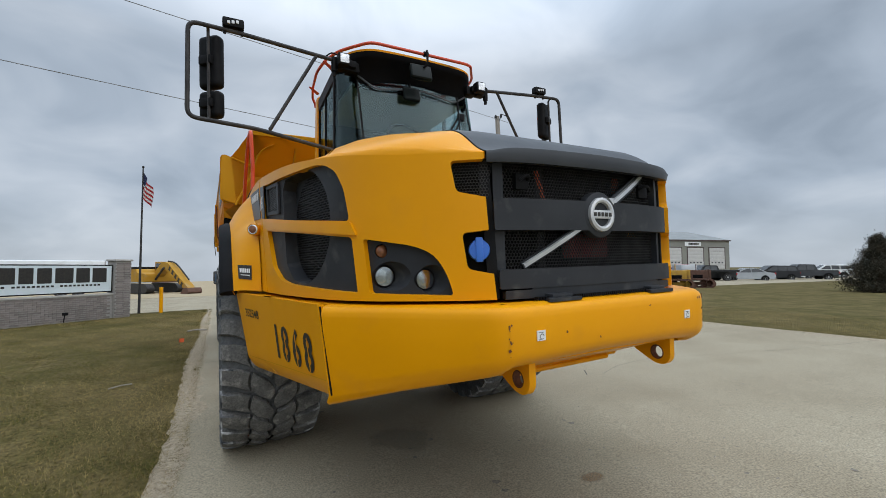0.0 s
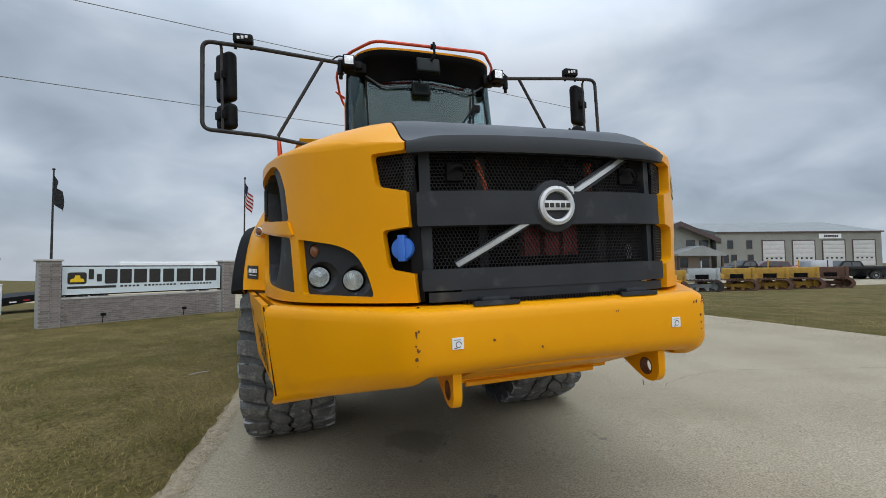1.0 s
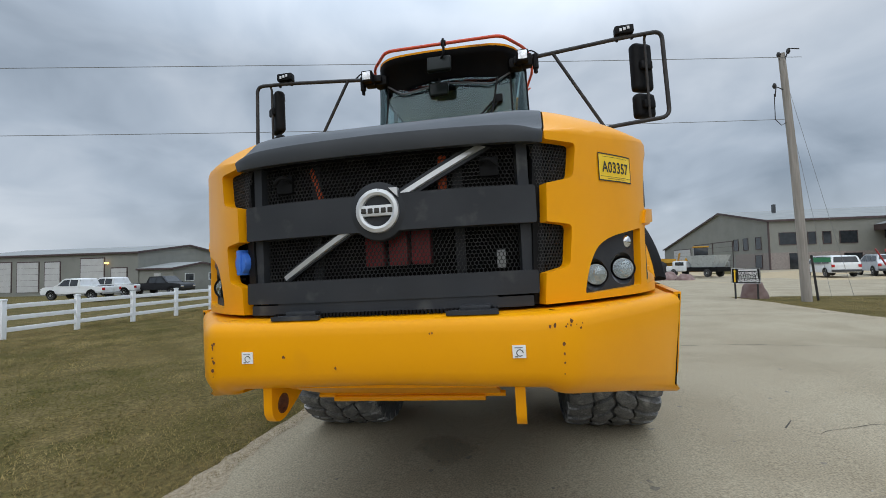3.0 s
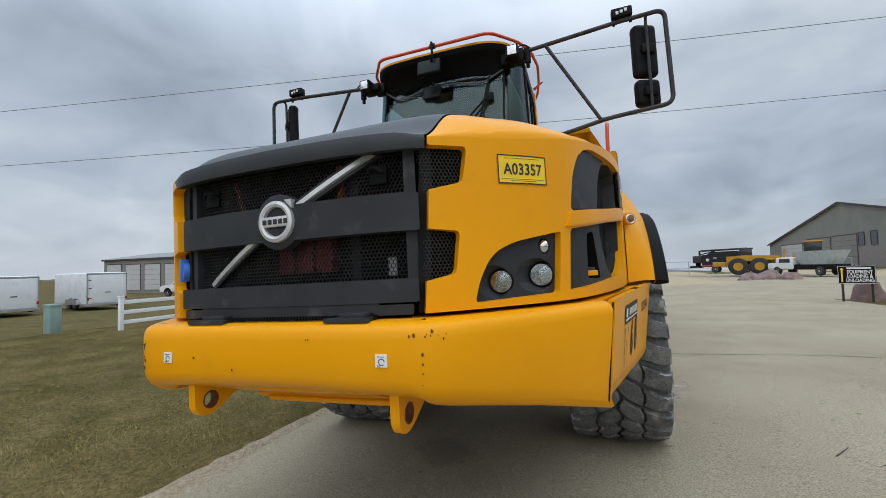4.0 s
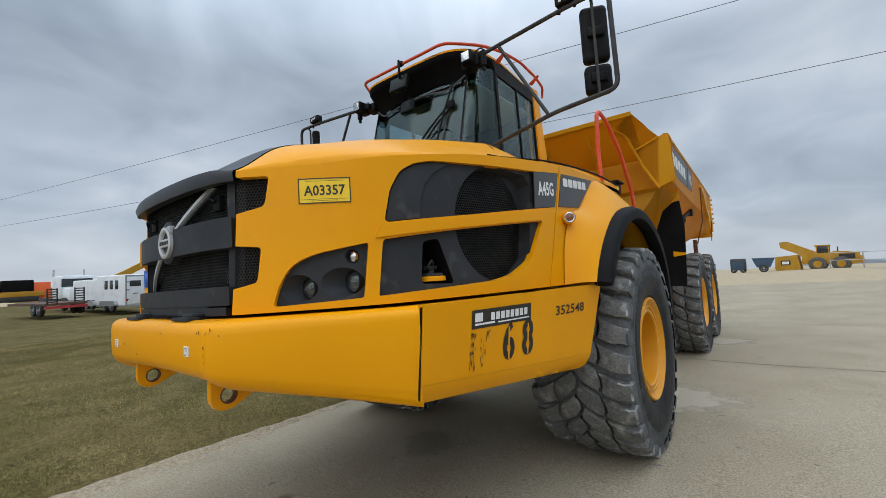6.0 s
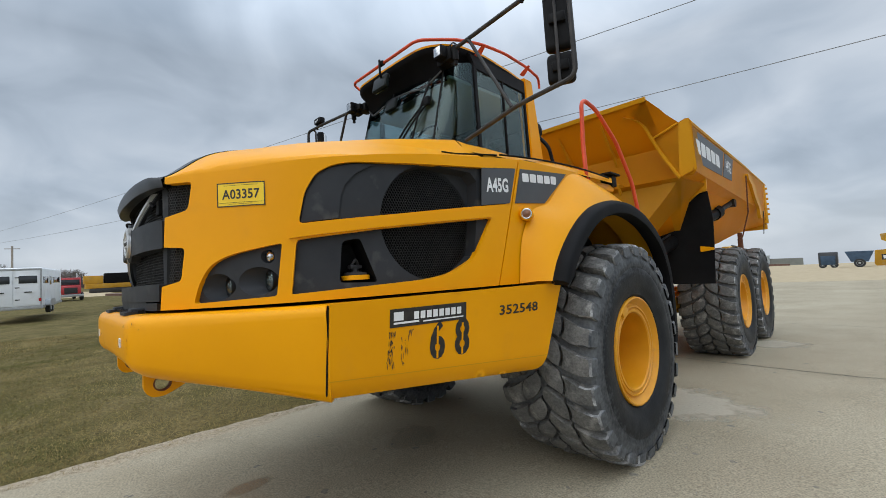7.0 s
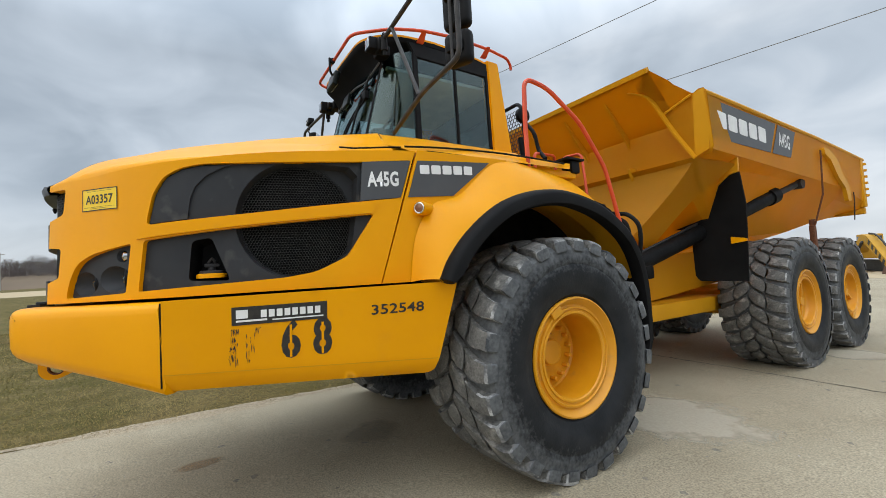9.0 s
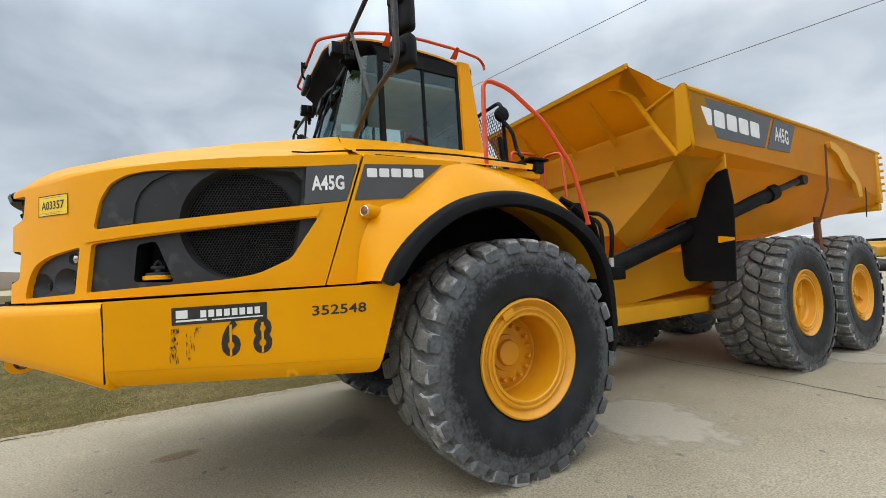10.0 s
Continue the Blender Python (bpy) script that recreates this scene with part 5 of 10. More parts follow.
    for i, p in enumerate(fl):
        q = (p - cen).normalized()
        t = i / (len(fl) - 1)
        wide = float(np.interp(t, (0, 0.05, 0.5, 0.8, 1), (0.055, 0.095, 0.100, 0.09, 0.05)))
        rows.append([bm.verts.new((x * sd, *(p + q * o).yz)) for x, o in ((1.56, 0.004), (1.60, 0.008), (1.645, -0.012), (1.66, -0.035), (1.655, -wide), (1.60, -wide - 0.012), (1.55, -wide), (1.54, -0.03))])
    for a, b in zip(rows, rows[1:]):
        for k in range(len(a)):
            j = (k + 1) % len(a)
            bm.faces.new((a[k], a[j], b[j], b[k]))
    bm.faces.new(rows[0])
    bm.faces.new(rows[-1])
    part("rubber_flare", bm, FLAPMAT, fender, "black rubber wheel-arch flare", angle=45)
    bm = bmesh.new()
    rows = []
    for i, p in enumerate(fl[:-14]):
        q = (p - cen).normalized()
        rows.append([bm.verts.new((x * sd, *(p + q * o).yz)) for x, o in ((1.57, -0.045), (1.30, -0.03), (1.28, 0.03), (0.9, 0.05))])
    for a, b in zip(rows, rows[1:]):
        for k in range(3):
            bm.faces.new((a[k], a[k + 1], b[k + 1], b[k]))
    part("inner_fender", bm, BODY_YELLOW, fender, "yellow inner fender")
    bm = bmesh.new()
    prism(bm, rounded([(1.00, 1.42), (1.62, 1.46), (1.645, 0.95), (1.58, 0.64), (1.20, 0.62), (1.02, 0.9)], 0.04), lambda u, v, w: (u * sd, w + 0.10 * (v - 1.2) * (1 if v < 1.2 else -1.2), v), 3.955, 3.975)
    part("rear_flap", bm, FLAPMAT, fender, "black rubber flap behind the wheel")
    for x, z in ((1.15, 1.36), (1.30, 1.37), (1.45, 1.38), (1.56, 1.30), (1.58, 1.15)):
        bm = bmesh.new()
        lathe(bm, [(-0.02, 0.014), (0.012, 0.014), (0.016, 0.0)], Matrix.Translation((x * sd, 3.945, z)) @ Matrix.Rotation(radians(-90), 4, "Z"), 8)
        part("flap_bolt", bm, STEEL, fender)
# deck behind the cab, frame, articulation
bm = bmesh.new()
box(bm, -1.36, 1.36, 2.15, 3.50, 2.18, 2.245, 0.02)
part("deck", bm, YELLOW, truck, "yellow deck beside the cab")
bm = bmesh.new()
box(bm, -1.38, 1.38, 2.05, 3.0, 2.246, 2.262, 0.006)
part("deck_mat", bm, BLACK, truck)
bm = bmesh.new()
box(bm, -0.62, 0.62, 1.6, 4.3, 0.75, 1.45, 0.03)
box(bm, -0.95, 0.95, 1.6, 3.9, 1.45, 2.2, 0.03)
box(bm, -1.25, 1.25, 2.75, 3.25, 0.62, 1.02, 0.06)
part("front_chassis", bm, DARK, truck)

# ---- cab ----
cab = part("cab", (lambda b: (box(b, -0.68, 0.68, 1.99, 3.36, 2.2, 2.56, 0.03), b)[1])(bmesh.new()), YELLOW, truck, "yellow driver's cab with tinted glass")


def screen(u, v, d=0.0):
    """The windscreen: u across, v height, slightly bowed and raked."""
    return Vector((u * (1 - 0.01 * v), 1.955 + 0.27 * (v - 2.6) - 0.05 * (1 - (u / 0.57) ** 2) - d, v))


def cabside(y, z, sd, d=0.0):
    """The cab's side glass: tapering upwards and towards the back."""
    return Vector(((0.715 - 0.02 * (z - 2.55) - 0.04 * max(0.0, y - 2.4) + d) * sd, y, z))


def pane(name, quad, mat, label=""):
    """A thin flat pane with a real edge."""
    bm = bmesh.new()
    bm.faces.new([bm.verts.new(v) for v in quad])
    bmesh.ops.solidify(bm, geom=bm.faces[:], thickness=0.006)
    return part(name, bm, mat, cab, label, smooth=False)


def slab(name, quad, depth, mat, bevel=0.008, label=""):
    """A plate of the four corners given, depth thick along the vector."""
    bm = bmesh.new()
    A0 = [bm.verts.new(v) for v in quad]
    B0 = [bm.verts.new(Vector(v) + depth) for v in quad]
    bm.faces.new(A0)
    bm.faces.new(B0[::-1])
    for i in range(4):
        j = (i + 1) % 4
        bm.faces.new((A0[i], A0[j], B0[j], B0[i]))
    bmesh.ops.bevel(bm, geom=bm.edges[:], offset=bevel, segments=2, affect="EDGES")
    return part(name, bm, mat, cab, label)


bm = bmesh.new()
panel(bm, [(-0.575, 2.45), (0.575, 2.45), (0.575, 3.30), (-0.575, 3.30)], [], screen, 0.006, step=0.14)
part("windscreen", bm, CABGLASS, cab, "tinted curved windscreen", angle=60)
for sd in SIDES:
    c0, c1, c2, c3 = screen(0.58 * sd, 2.48), cabside(2.34, 2.50, sd), cabside(2.36, 3.34, sd), screen(0.58 * sd, 3.30)
    bm = bmesh.new()
    panel(bm, [(0, 0), (1, 0), (1, 1), (0, 1)], [], lambda u, v, d: c0.lerp(c1, u).lerp(c3.lerp(c2, u), v) + Vector((0.03 * sd * math.sin(math.pi * u) + d * sd, -0.015 * math.sin(math.pi * u), 0)), 0.006, step=0.12)
    part("corner_window", bm, CORNERGLASS, cab, "narrow tinted corner window", angle=60)
    slab("screen_seal", [screen(0.568 * sd, 2.48, 0.004), screen(0.584 * sd, 2.48, 0.004), screen(0.584 * sd, 3.3, 0.004), screen(0.568 * sd, 3.3, 0.004)], Vector((0, 0.025, 0)), BLACK, 0.003)
    for y0, y1 in ((2.40, 2.765), (2.80, 3.15)):
        pane("side_window", [cabside(y0, 2.58, sd), cabside(y1, 2.585, sd), cabside(y1, 3.30, sd), cabside(y0, 3.31, sd)], SIDEGLASS, "tinted side window")
    for y0, y1 in ((2.345, 2.40), (2.765, 2.80), (3.13, 3.175)):
        slab("window_post", [cabside(y0, 2.5, sd, 0.01), cabside(y1, 2.5, sd, 0.01), cabside(y1, 3.36, sd, 0.01), cabside(y0 + 0.005, 3.36, sd, 0.01)], Vector((-0.04 * sd, 0, 0)), BLACK)
    slab("window_frame_rail", [cabside(2.38, 3.29, sd, 0.012), cabside(3.17, 3.28, sd, 0.012), cabside(3.17, 3.42, sd, 0.012), cabside(2.30, 3.42, sd, 0.012)], Vector((-0.04 * sd, 0, 0)), BLACK)
    slab("rear_pillar", [cabside(3.17, 2.50, sd, 0.02), cabside(3.42, 2.50, sd, 0.02), cabside(3.31, 3.46, sd, 0.02), cabside(3.165, 3.46, sd, 0.02)], Vector((-0.10 * sd, 0, 0)), YELLOW, 0.014)
    bm = bmesh.new()
    tube(bm, [(x * sd, y, max(crown(x, y) + 0.012, 2.316)) for x, y in ((1.045, 1.575), (1.09, 1.66), (1.14, 1.76), (1.185, 1.85), (1.223, 1.94))], 0.006, 8)
    tube(bm, [(1.228 * sd, 1.965, 2.322), (1.31 * sd, 2.25, 2.318), (1.37 * sd, 2.62, 2.310), (1.395 * sd, 2.95, 2.298), (1.395 * sd, 3.32, 2.285)], 0.007, 8, 4)
    # this last tube only draws the dark gap at the crown's end
    tube(bm, [(x * sd, 1.966, crown(x, 1.966) - 0.004) for x in (0.70, 0.76, 0.80, 0.86)], 0.004, 8)
    part("seal", bm, BLACK, cab)
    bm = bmesh.new()
    y_end = hood(2.765, 0).y + 0.004
    edge = [(0.716, y_end, crown(0.716, y_end) - 0.002), (0.72, 2.4, 2.585), (0.70, 3.43, 2.58)]
    mid_ = [(0.83, y_end, crown(0.83, y_end) - 0.004), (0.92, 2.4, 2.43), (1.02, 3.42, 2.385)]
    ledge_ = [(0.92, y_end, crown(0.92, y_end) - 0.004), (1.0, 2.4, 2.405), (1.08, 3.42, 2.37)]
    seam_ = [(1.232, y_end, max(crown(1.232, y_end), 2.305)), (1.335, 2.4, 2.312), (1.385, 3.40, 2.295)]
    low_ = [(1.385, y_end, 2.235), (1.40, 2.4, 2.25), (1.395, 3.38, 2.245)]
    g = [[bm.verts.new((x * sd, y, z)) for x, y, z in row] for row in (edge, mid_, ledge_, seam_, low_)]
    for a, b in zip(g, g[1:]):
        for i in range(2):
            bm.faces.new((a[i], a[i + 1], b[i + 1], b[i]))
    part("cab_skirt", bm, YELLOW, cab)
rear_wall = part("rear_wall", box_of(-0.62, 0.62, 3.28, 3.32, 2.5, 2.72, 0.004), CAB_IN, cab)
part("rear_header", box_of(-0.62, 0.62, 3.28, 3.32, 2.97, 3.44, 0.004), CAB_IN, rear_wall)
for sd in SIDES:
    part("rear_post", box_of(0.56 * sd - 0.06, 0.56 * sd + 0.06, 3.281, 3.319, 2.71, 2.98, 0.004), CAB_IN, rear_wall)
part("rear_window", box_of(-0.52, 0.52, 3.297, 3.303, 2.715, 2.975), REARGLASS, rear_wall)
bm = bmesh.new()
box(bm, -0.66, 0.66, 2.0, 3.3, 2.44, 2.50)
part("cab_floor", bm, CAB_IN, cab)
part("roof_lining", box_of(-0.60, 0.60, 2.16, 3.28, 3.19, 3.22, 0.01), LINER, cab, "pale grey lining under the roof")
bm = bmesh.new()
box(bm, -0.52, 0.52, 2.05, 2.26, 2.48, 2.72, 0.05)
part("dashboard", bm, CAB_IN, cab)
bm = bmesh.new()
box(bm, -0.24, 0.24, 2.60, 3.05, 2.55, 2.68, 0.05)
seat = part("driver_seat", bm, CAB_IN, cab)
part("seat_back", box_of(-0.22, 0.22, 2.98, 3.10, 2.66, 2.98, 0.05), CAB_IN, seat)
bm = bmesh.new()
tube(bm, [(0.19 * math.cos(k * math.tau / 24), 2.36 + 0.09 * math.sin(k * math.tau / 24), 2.84 + 0.16 * math.sin(k * math.tau / 24)) for k in range(25)], 0.014, 8)
tube(bm, [(0, 2.36, 2.84), (0, 2.2, 2.6)], 0.025, 8)
part("steering_wheel", bm, BLACK, cab)
# roof with its deep black visor
roof_plan = rounded([(-0.60, 3.40), (-0.665, 2.5), (-0.655, 2.16), (-0.52, 1.955), (0.50, 1.975), (0.655, 2.16), (0.665, 2.5), (0.60, 3.40)], [0.06, 0.1, 0.12, 0.13, 0.13, 0.12, 0.1, 0.06], 7)


def roof_z(u, y):
    return float(np.interp(y, (1.95, 2.1, 2.3, 2.6, 3.0, 3.4), (3.472, 3.505, 3.535, 3.55, 3.535, 3.49))) - 0.045 * (abs(u) / 0.66) ** 3


bm = bmesh.new()
panel(bm, roof_plan, [], lambda u, v, d: Vector((u, v, roof_z(u, v) + d)), 0.018, step=0.08)
part("roof", bm, YELLOW, cab, "yellow cab roof", angle=50)
# underside: a smooth black hood from the roof's edge back and down to the glass
bm = bmesh.new()
ring = [Vector(p) for p in resample(roof_plan, 0.05)]
rows = []
for p in ring:
    front = max(0.0, min(1.0, (2.42 - p.y) / 0.3))
    tgt = Vector((p.x * 0.90, min(max(p.y, 2.10) + 0.03, 3.34)))
    row = []
    for k, (inn, dz) in enumerate(((0.0, -0.017), (0.004, -0.055), (0.10, -0.075), (0.35, -0.105), (0.7, -0.19), (1.0, -0.30))):
        q = Vector(p[:2]).lerp(tgt, inn)
        row.append(bm.verts.new((q.x, q.y, roof_z(p.x, p.y) + (dz if k < 2 else -0.055 + (dz + 0.055) * (0.35 + 0.65 * front)))))
    rows.append(row)
for i in range(len(rows)):
    a, b = rows[i], rows[(i + 1) % len(rows)]
    for k in range(5):
        bm.faces.new((a[k], a[k + 1], b[k + 1], b[k]))
bm.faces.new([r[-1] for r in rows])
part("sun_visor", bm, VISOR, cab, "deep black sun visor above the windscreen", angle=40)
bm = bmesh.new()
tube(bm, bend([screen(x, z, 0.02) for x, z in ((-0.575, 3.27), (-0.42, 3.15), (-0.20, 3.18), (0.0, 3.20), (0.20, 3.185), (0.40, 3.145), (0.575, 3.255))], 0.06), 0.008, 8)
part("visor_wire", bm, SCREEN_EDGE, cab, "grey curved edge band on the glass")
for c, w, h, y, lab in (((-0.035, 1.90, 3.305), 0.105, 0.072, 0.05, "front_mirror"), ((-0.07, 2.035, 3.15), 0.085, 0.066, 0.03, "kerb_mirror")):
    bm = bmesh.new()
    box(bm, c[0] - w, c[0] + w, c[1] - y / 2, c[1] + y / 2, c[2] - h, c[2] + h, 0.024, Matrix.Translation(c) @ Matrix.Rotation(radians(-14), 4, "X") @ Matrix.Translation(-Vector(c)), 3)
    mi = part(lab, bm, MIRROR_BACK, cab, "dark rounded mirror housing")
    bm = bmesh.new()
    box(bm, c[0] - w * 0.9, c[0] + w * 0.9, c[1] + y / 2, c[1] + y / 2 + 0.003, c[2] - h * 0.85, c[2] + h * 0.85, 0, Matrix.Translation(c) @ Matrix.Rotation(radians(-14), 4, "X") @ Matrix.Translation(-Vector(c)))
    part("mirror_glass", bm, MIRROR, mi)
bm = bmesh.new()
tube(bm, [(0.013, 1.86, 3.50), (0.013, 1.86, 3.38), (-0.02, 1.90, 3.345)], 0.011, 8, 4)
lathe(bm, [(-0.02, 0.024), (0.02, 0.024)], Matrix.Translation((0.013, 1.885, 3.475)), 12)
part("mirror_bracket", bm, BLACK, cab)
bm = bmesh.new()
tube(bm, [(-0.07, 2.04, 3.16), (-0.07, 2.065, 3.23), (-0.07, 2.08, 3.26)], 0.012, 8, 3)
part("mirror_stem", bm, BLACK, cab)
# red guard rail, one tube round the roof's front and along both sides
bm = bmesh.new()
half_rail = [(0.50, 1.895, 3.478), (0.60, 2.05, 3.492), (0.70, 2.19, 3.495), (0.765, 2.42, 3.505), (0.785, 2.72, 3.515), (0.74, 3.15, 3.53), (0.69, 3.42, 3.525), (0.645, 3.50, 3.49), (0.64, 3.505, 3.45)]
tube(bm, bend([(-x, y, z) for x, y, z in half_rail[::-1]] + half_rail, 0.08), 0.0135, 10)
guard = part("guard_rail", bm, RED, cab, "red tubular guard rail round the cab roof")
for sd in SIDES:
    for y, z in ((2.44, 3.50), (3.12, 3.525)):
        bm = bmesh.new()
        prism(bm, rounded([(y - 0.035, z - 0.065), (y + 0.035, z - 0.065), (y + 0.018, z), (y - 0.018, z)], 0.01), lambda u, v, w, sd=sd: ((0.775 - (z - v) * 1.4 + w) * sd, u, v), 0.0, 0.01)
        part("rail_foot", bm, RED, guard)
    # work lamp and mirror arm
    c = Vector((0.665 if sd > 0 else -0.710, 1.985, 3.325))
    bm = bmesh.new()
    box(bm, c.x - 0.05, c.x + 0.05, c.y - 0.02, c.y + 0.07, c.z - 0.05, c.z + 0.05, 0.012)
    lamp = part("work_lamp", bm, BLACK, cab, "square black work lamp")
    bm = bmesh.new()
    box(bm, c.x - 0.038, c.x + 0.038, c.y - 0.026, c.y - 0.018, c.z - 0.038, c.z + 0.038, 0.006)
    part("lens", bm, LENS, lamp)
    bm = bmesh.new()
    tube(bm, [c + Vector((0, 0.07, 0.02)), c + Vector((0.02 * sd, 0.1, 0.07)), c + Vector((0.08 * sd, 0.09, 0.08)), c + Vector((0.14 * sd, 0.08, 0.03))], 0.006, 6, 4)
    part("lamp_cable", bm, BLACK, lamp)
    bm = bmesh.new()
    box(bm, 0.70 * sd - 0.05, 0.70 * sd + 0.05, 2.03, 2.11, 3.26, 3.37, 0.02)
    box(bm, 0.61 * sd - 0.06, 0.61 * sd + 0.06, 2.06, 2.17, 3.27, 3.36, 0.02)
    box(bm, 0.63 * sd - 0.04, 0.63 * sd + 0.04, 2.02, 2.08, 3.29, 3.35, 0.012)
    tube(bm, [(0.775 * sd, 2.065, 3.24), (0.775 * sd, 2.065, 3.36)], 0.026, 10)
    tube(bm, [(0.775 * sd, 2.065, 3.20), (0.775 * sd, 2.065, 3.25)], 0.016, 8)
    part("hinge_block", bm, BLACK, cab)
    k = 1.0 if sd > 0 else 1.03
    bm = bmesh.new()
    tube(bm, bend([(0.72 * sd, 2.065, 3.335), (1.45 * sd * k, 2.065, 3.40), (1.79 * sd * k, 2.065, 3.415), (1.80 * sd * k, 2.06, 2.70), (1.35 * sd * k, 2.06, 2.665), (0.80 * sd, 2.10, 2.57)], 0.07), 0.0165, 10)
    arm = part("mirror_arm", bm, STEEL, truck, "dark bent-tube mirror arm")
    bm = bmesh.new()
    tube(bm, [(0.925 * sd, 2.065, 3.345), (1.295 * sd, 2.062, 2.67)], 0.014, 8)
    part("arm_brace", bm, STEEL, arm)
    bm = bmesh.new()
    tube(bm, [(1.665 * sd * k, 2.07, 3.41), (1.665 * sd * k, 2.10, 3.38), (1.665 * sd * k, 2.10, 2.72), (1.665 * sd * k, 2.07, 2.685)], 0.011, 8)
    part("mirror_post", bm, STEEL, arm)
    turn = Matrix.Translation((1.645 * sd * k, 2.17, 0)) @ Matrix.Rotation(radians(25 if sd > 0 else -42), 4, "Z")
    for z0, z1, nm in ((2.965, 3.375, "main_mirror"), (2.735, 2.945, "wide_mirror")):
        bm = bmesh.new()
        box(bm, -0.092, 0.092, -0.045, 0.045, z0, z1, 0.044, turn, 5)
        zc = (z0 + z1) / 2
        box(bm, -0.055, 0.055, -0.075, -0.03, zc - 0.035, zc + 0.035, 0.012, turn)
        mi = part(nm, bm, BLACK, arm, "black rounded mirror housing")
        bm = bmesh.new()
        box(bm, -0.066, 0.066, 0.0445, 0.048, z0 + 0.03, z1 - 0.02, 0, turn)
        part("mirror_glass", bm, MIRROR, mi)
    bm = bmesh.new()
    cx = 1.50 * sd * k
    box(bm, cx - 0.075, cx + 0.075, 2.03, 2.10, 3.425, 3.495, 0.014)
    tube(bm, [(cx - 0.05, 2.065, 3.43), (cx - 0.06, 2.065, 3.375)], 0.012, 6)
    tube(bm, [(cx + 0.05, 2.065, 3.43), (cx + 0.06, 2.065, 3.38)], 0.012, 6)
    lp = part("arm_lamp", bm, BLACK, arm, "small black lamp clipped on the mirror arm")
    bm = bmesh.new()
    for q in (-0.03, 0.0, 0.03):
        box(bm, cx + q - 0.012, cx + q + 0.008, 2.024, 2.03, 3.445 + q * 0.2, 3.47 + q * 0.2, 0.002)
    islands("lamp_mark", bm, SILVER, lp)
for a, b in (((0.10, 2.60), (0.43, 3.0)), ((0.17, 2.60), (0.46, 2.98)), ((0.36, 2.62), (0.46, 3.22))):
    bm = bmesh.new()
    tube(bm, [screen(*a, 0.035), screen((a[0] + b[0]) / 2, (a[1] + b[1]) / 2, 0.045), screen(*b, 0.02)], 0.009, 6, 3)
    part("wiper", bm, BLACK, cab, "black windscreen wiper")
bm = bmesh.new()
box(bm, -0.035, 0.035, -0.02, 0.02, -0.035, 0.035, 0.01, Matrix.Translation(screen(0.46, 3.0, 0.025)))
part("wiper_joint", bm, BLACK, cab)
# hoses looping down beside the joint
for run in ([(0.95, 4.2, 1.98), (1.19, 4.25, 1.934), (1.293, 4.25, 1.908), (1.387, 4.25, 1.817), (1.406, 4.25, 1.686), (1.38, 4.25, 1.5)], [(1.0, 4.2, 1.95), (1.22, 4.25, 1.87), (1.292, 4.25, 1.75), (1.29, 4.25, 1.50)]):
    bm = bmesh.new()
    tube(bm, run, 0.02, 8, 5)
    hs = part("hydraulic_hose", bm, BLACK, truck, "black rubber hydraulic hose")
    bm = bmesh.new()
    tube(bm, [run[-1], (run[-1][0], run[-1][1], run[-1][2] - 0.12)], 0.022, 10)
    part("hose_fitting", bm, SILVER, hs)
bm = bmesh.new()
box(bm, 0.95, 1.45, 4.15, 4.35, 1.30, 1.42, 0.02)
part("hose_bracket", bm, DARK, truck)
# mesh guard and hose behind the cab, deck rails
bm = bmesh.new()
tube(bm, bend([(-0.5, 4.06, 2.35), (-0.5, 4.06, 3.40), (0.12, 4.06, 3.40), (0.20, 4.04, 3.30), (0.24, 4.04, 2.35)], 0.08), 0.022, 8)
g2 = part("rear_guard", bm, BLACK, truck, "black tubular guard with mesh behind the cab")
honeycomb("guard_mesh", lambda u, v, d: Vector((u, 4.06 - d, v)), [(-0.48, 2.4), (0.22, 2.4), (0.19, 3.30), (-0.48, 3.38)], 0.05, 0.006, 0.004, STEEL, g2)
bm = bmesh.new()
lathe(bm, [(-0.03, 0.06), (-0.02, 0.085), (0.03, 0.085), (0.04, 0.06)], Matrix.Translation((0.27, 3.97, 3.19)), 20)
part("intake_disc", bm, BLACK, g2)
for hose, r in (([(0.28, 3.98, 3.12), (0.40, 4.0, 2.95), (0.44, 4.02, 2.75), (0.55, 4.0, 2.62)], 0.022), ([(0.20, 3.98, 2.95), (0.24, 3.98, 2.7), (0.30, 3.98, 2.5)], 0.03)):
    bm = bmesh.new()
    tube(bm, hose, r, 8, 5)
    part("hose", bm, BLACK, truck)
bm = bmesh.new()
tube(bm, bend([(0.51, 3.88, 2.35), (0.51, 3.88, 2.68), (0.30, 4.41, 2.76), (0.30, 4.41, 2.35)], 0.06), 0.016, 8)
part("grab_rail", bm, RED, truck)
bm = bmesh.new()
tube(bm, bend([(0.37, 4.45, 2.2), (0.38, 4.45, 2.72), (0.62, 4.49, 2.71), (0.66, 4.49, 2.2)], 0.07), 0.016, 8)
part("grab_rail", bm, RED, truck)
bm = bmesh.new()
box(bm, -0.6, 0.62, 3.5, 4.0, 2.2, 2.42, 0.04)
part("rear_deck", bm, BLACK, truck)
bm = bmesh.new()
box(bm, 1.26, 1.38, 3.43, 3.53, 2.225, 2.33, 0.02)
prism(bm, [(3.36, 2.335), (3.56, 2.33), (3.56, 2.345), (3.36, 2.35)], lambda u, v, w: (w, u, v), 1.22, 1.40)
part("deck_lamp", bm, BLACK, truck, "small black lamp on the deck")
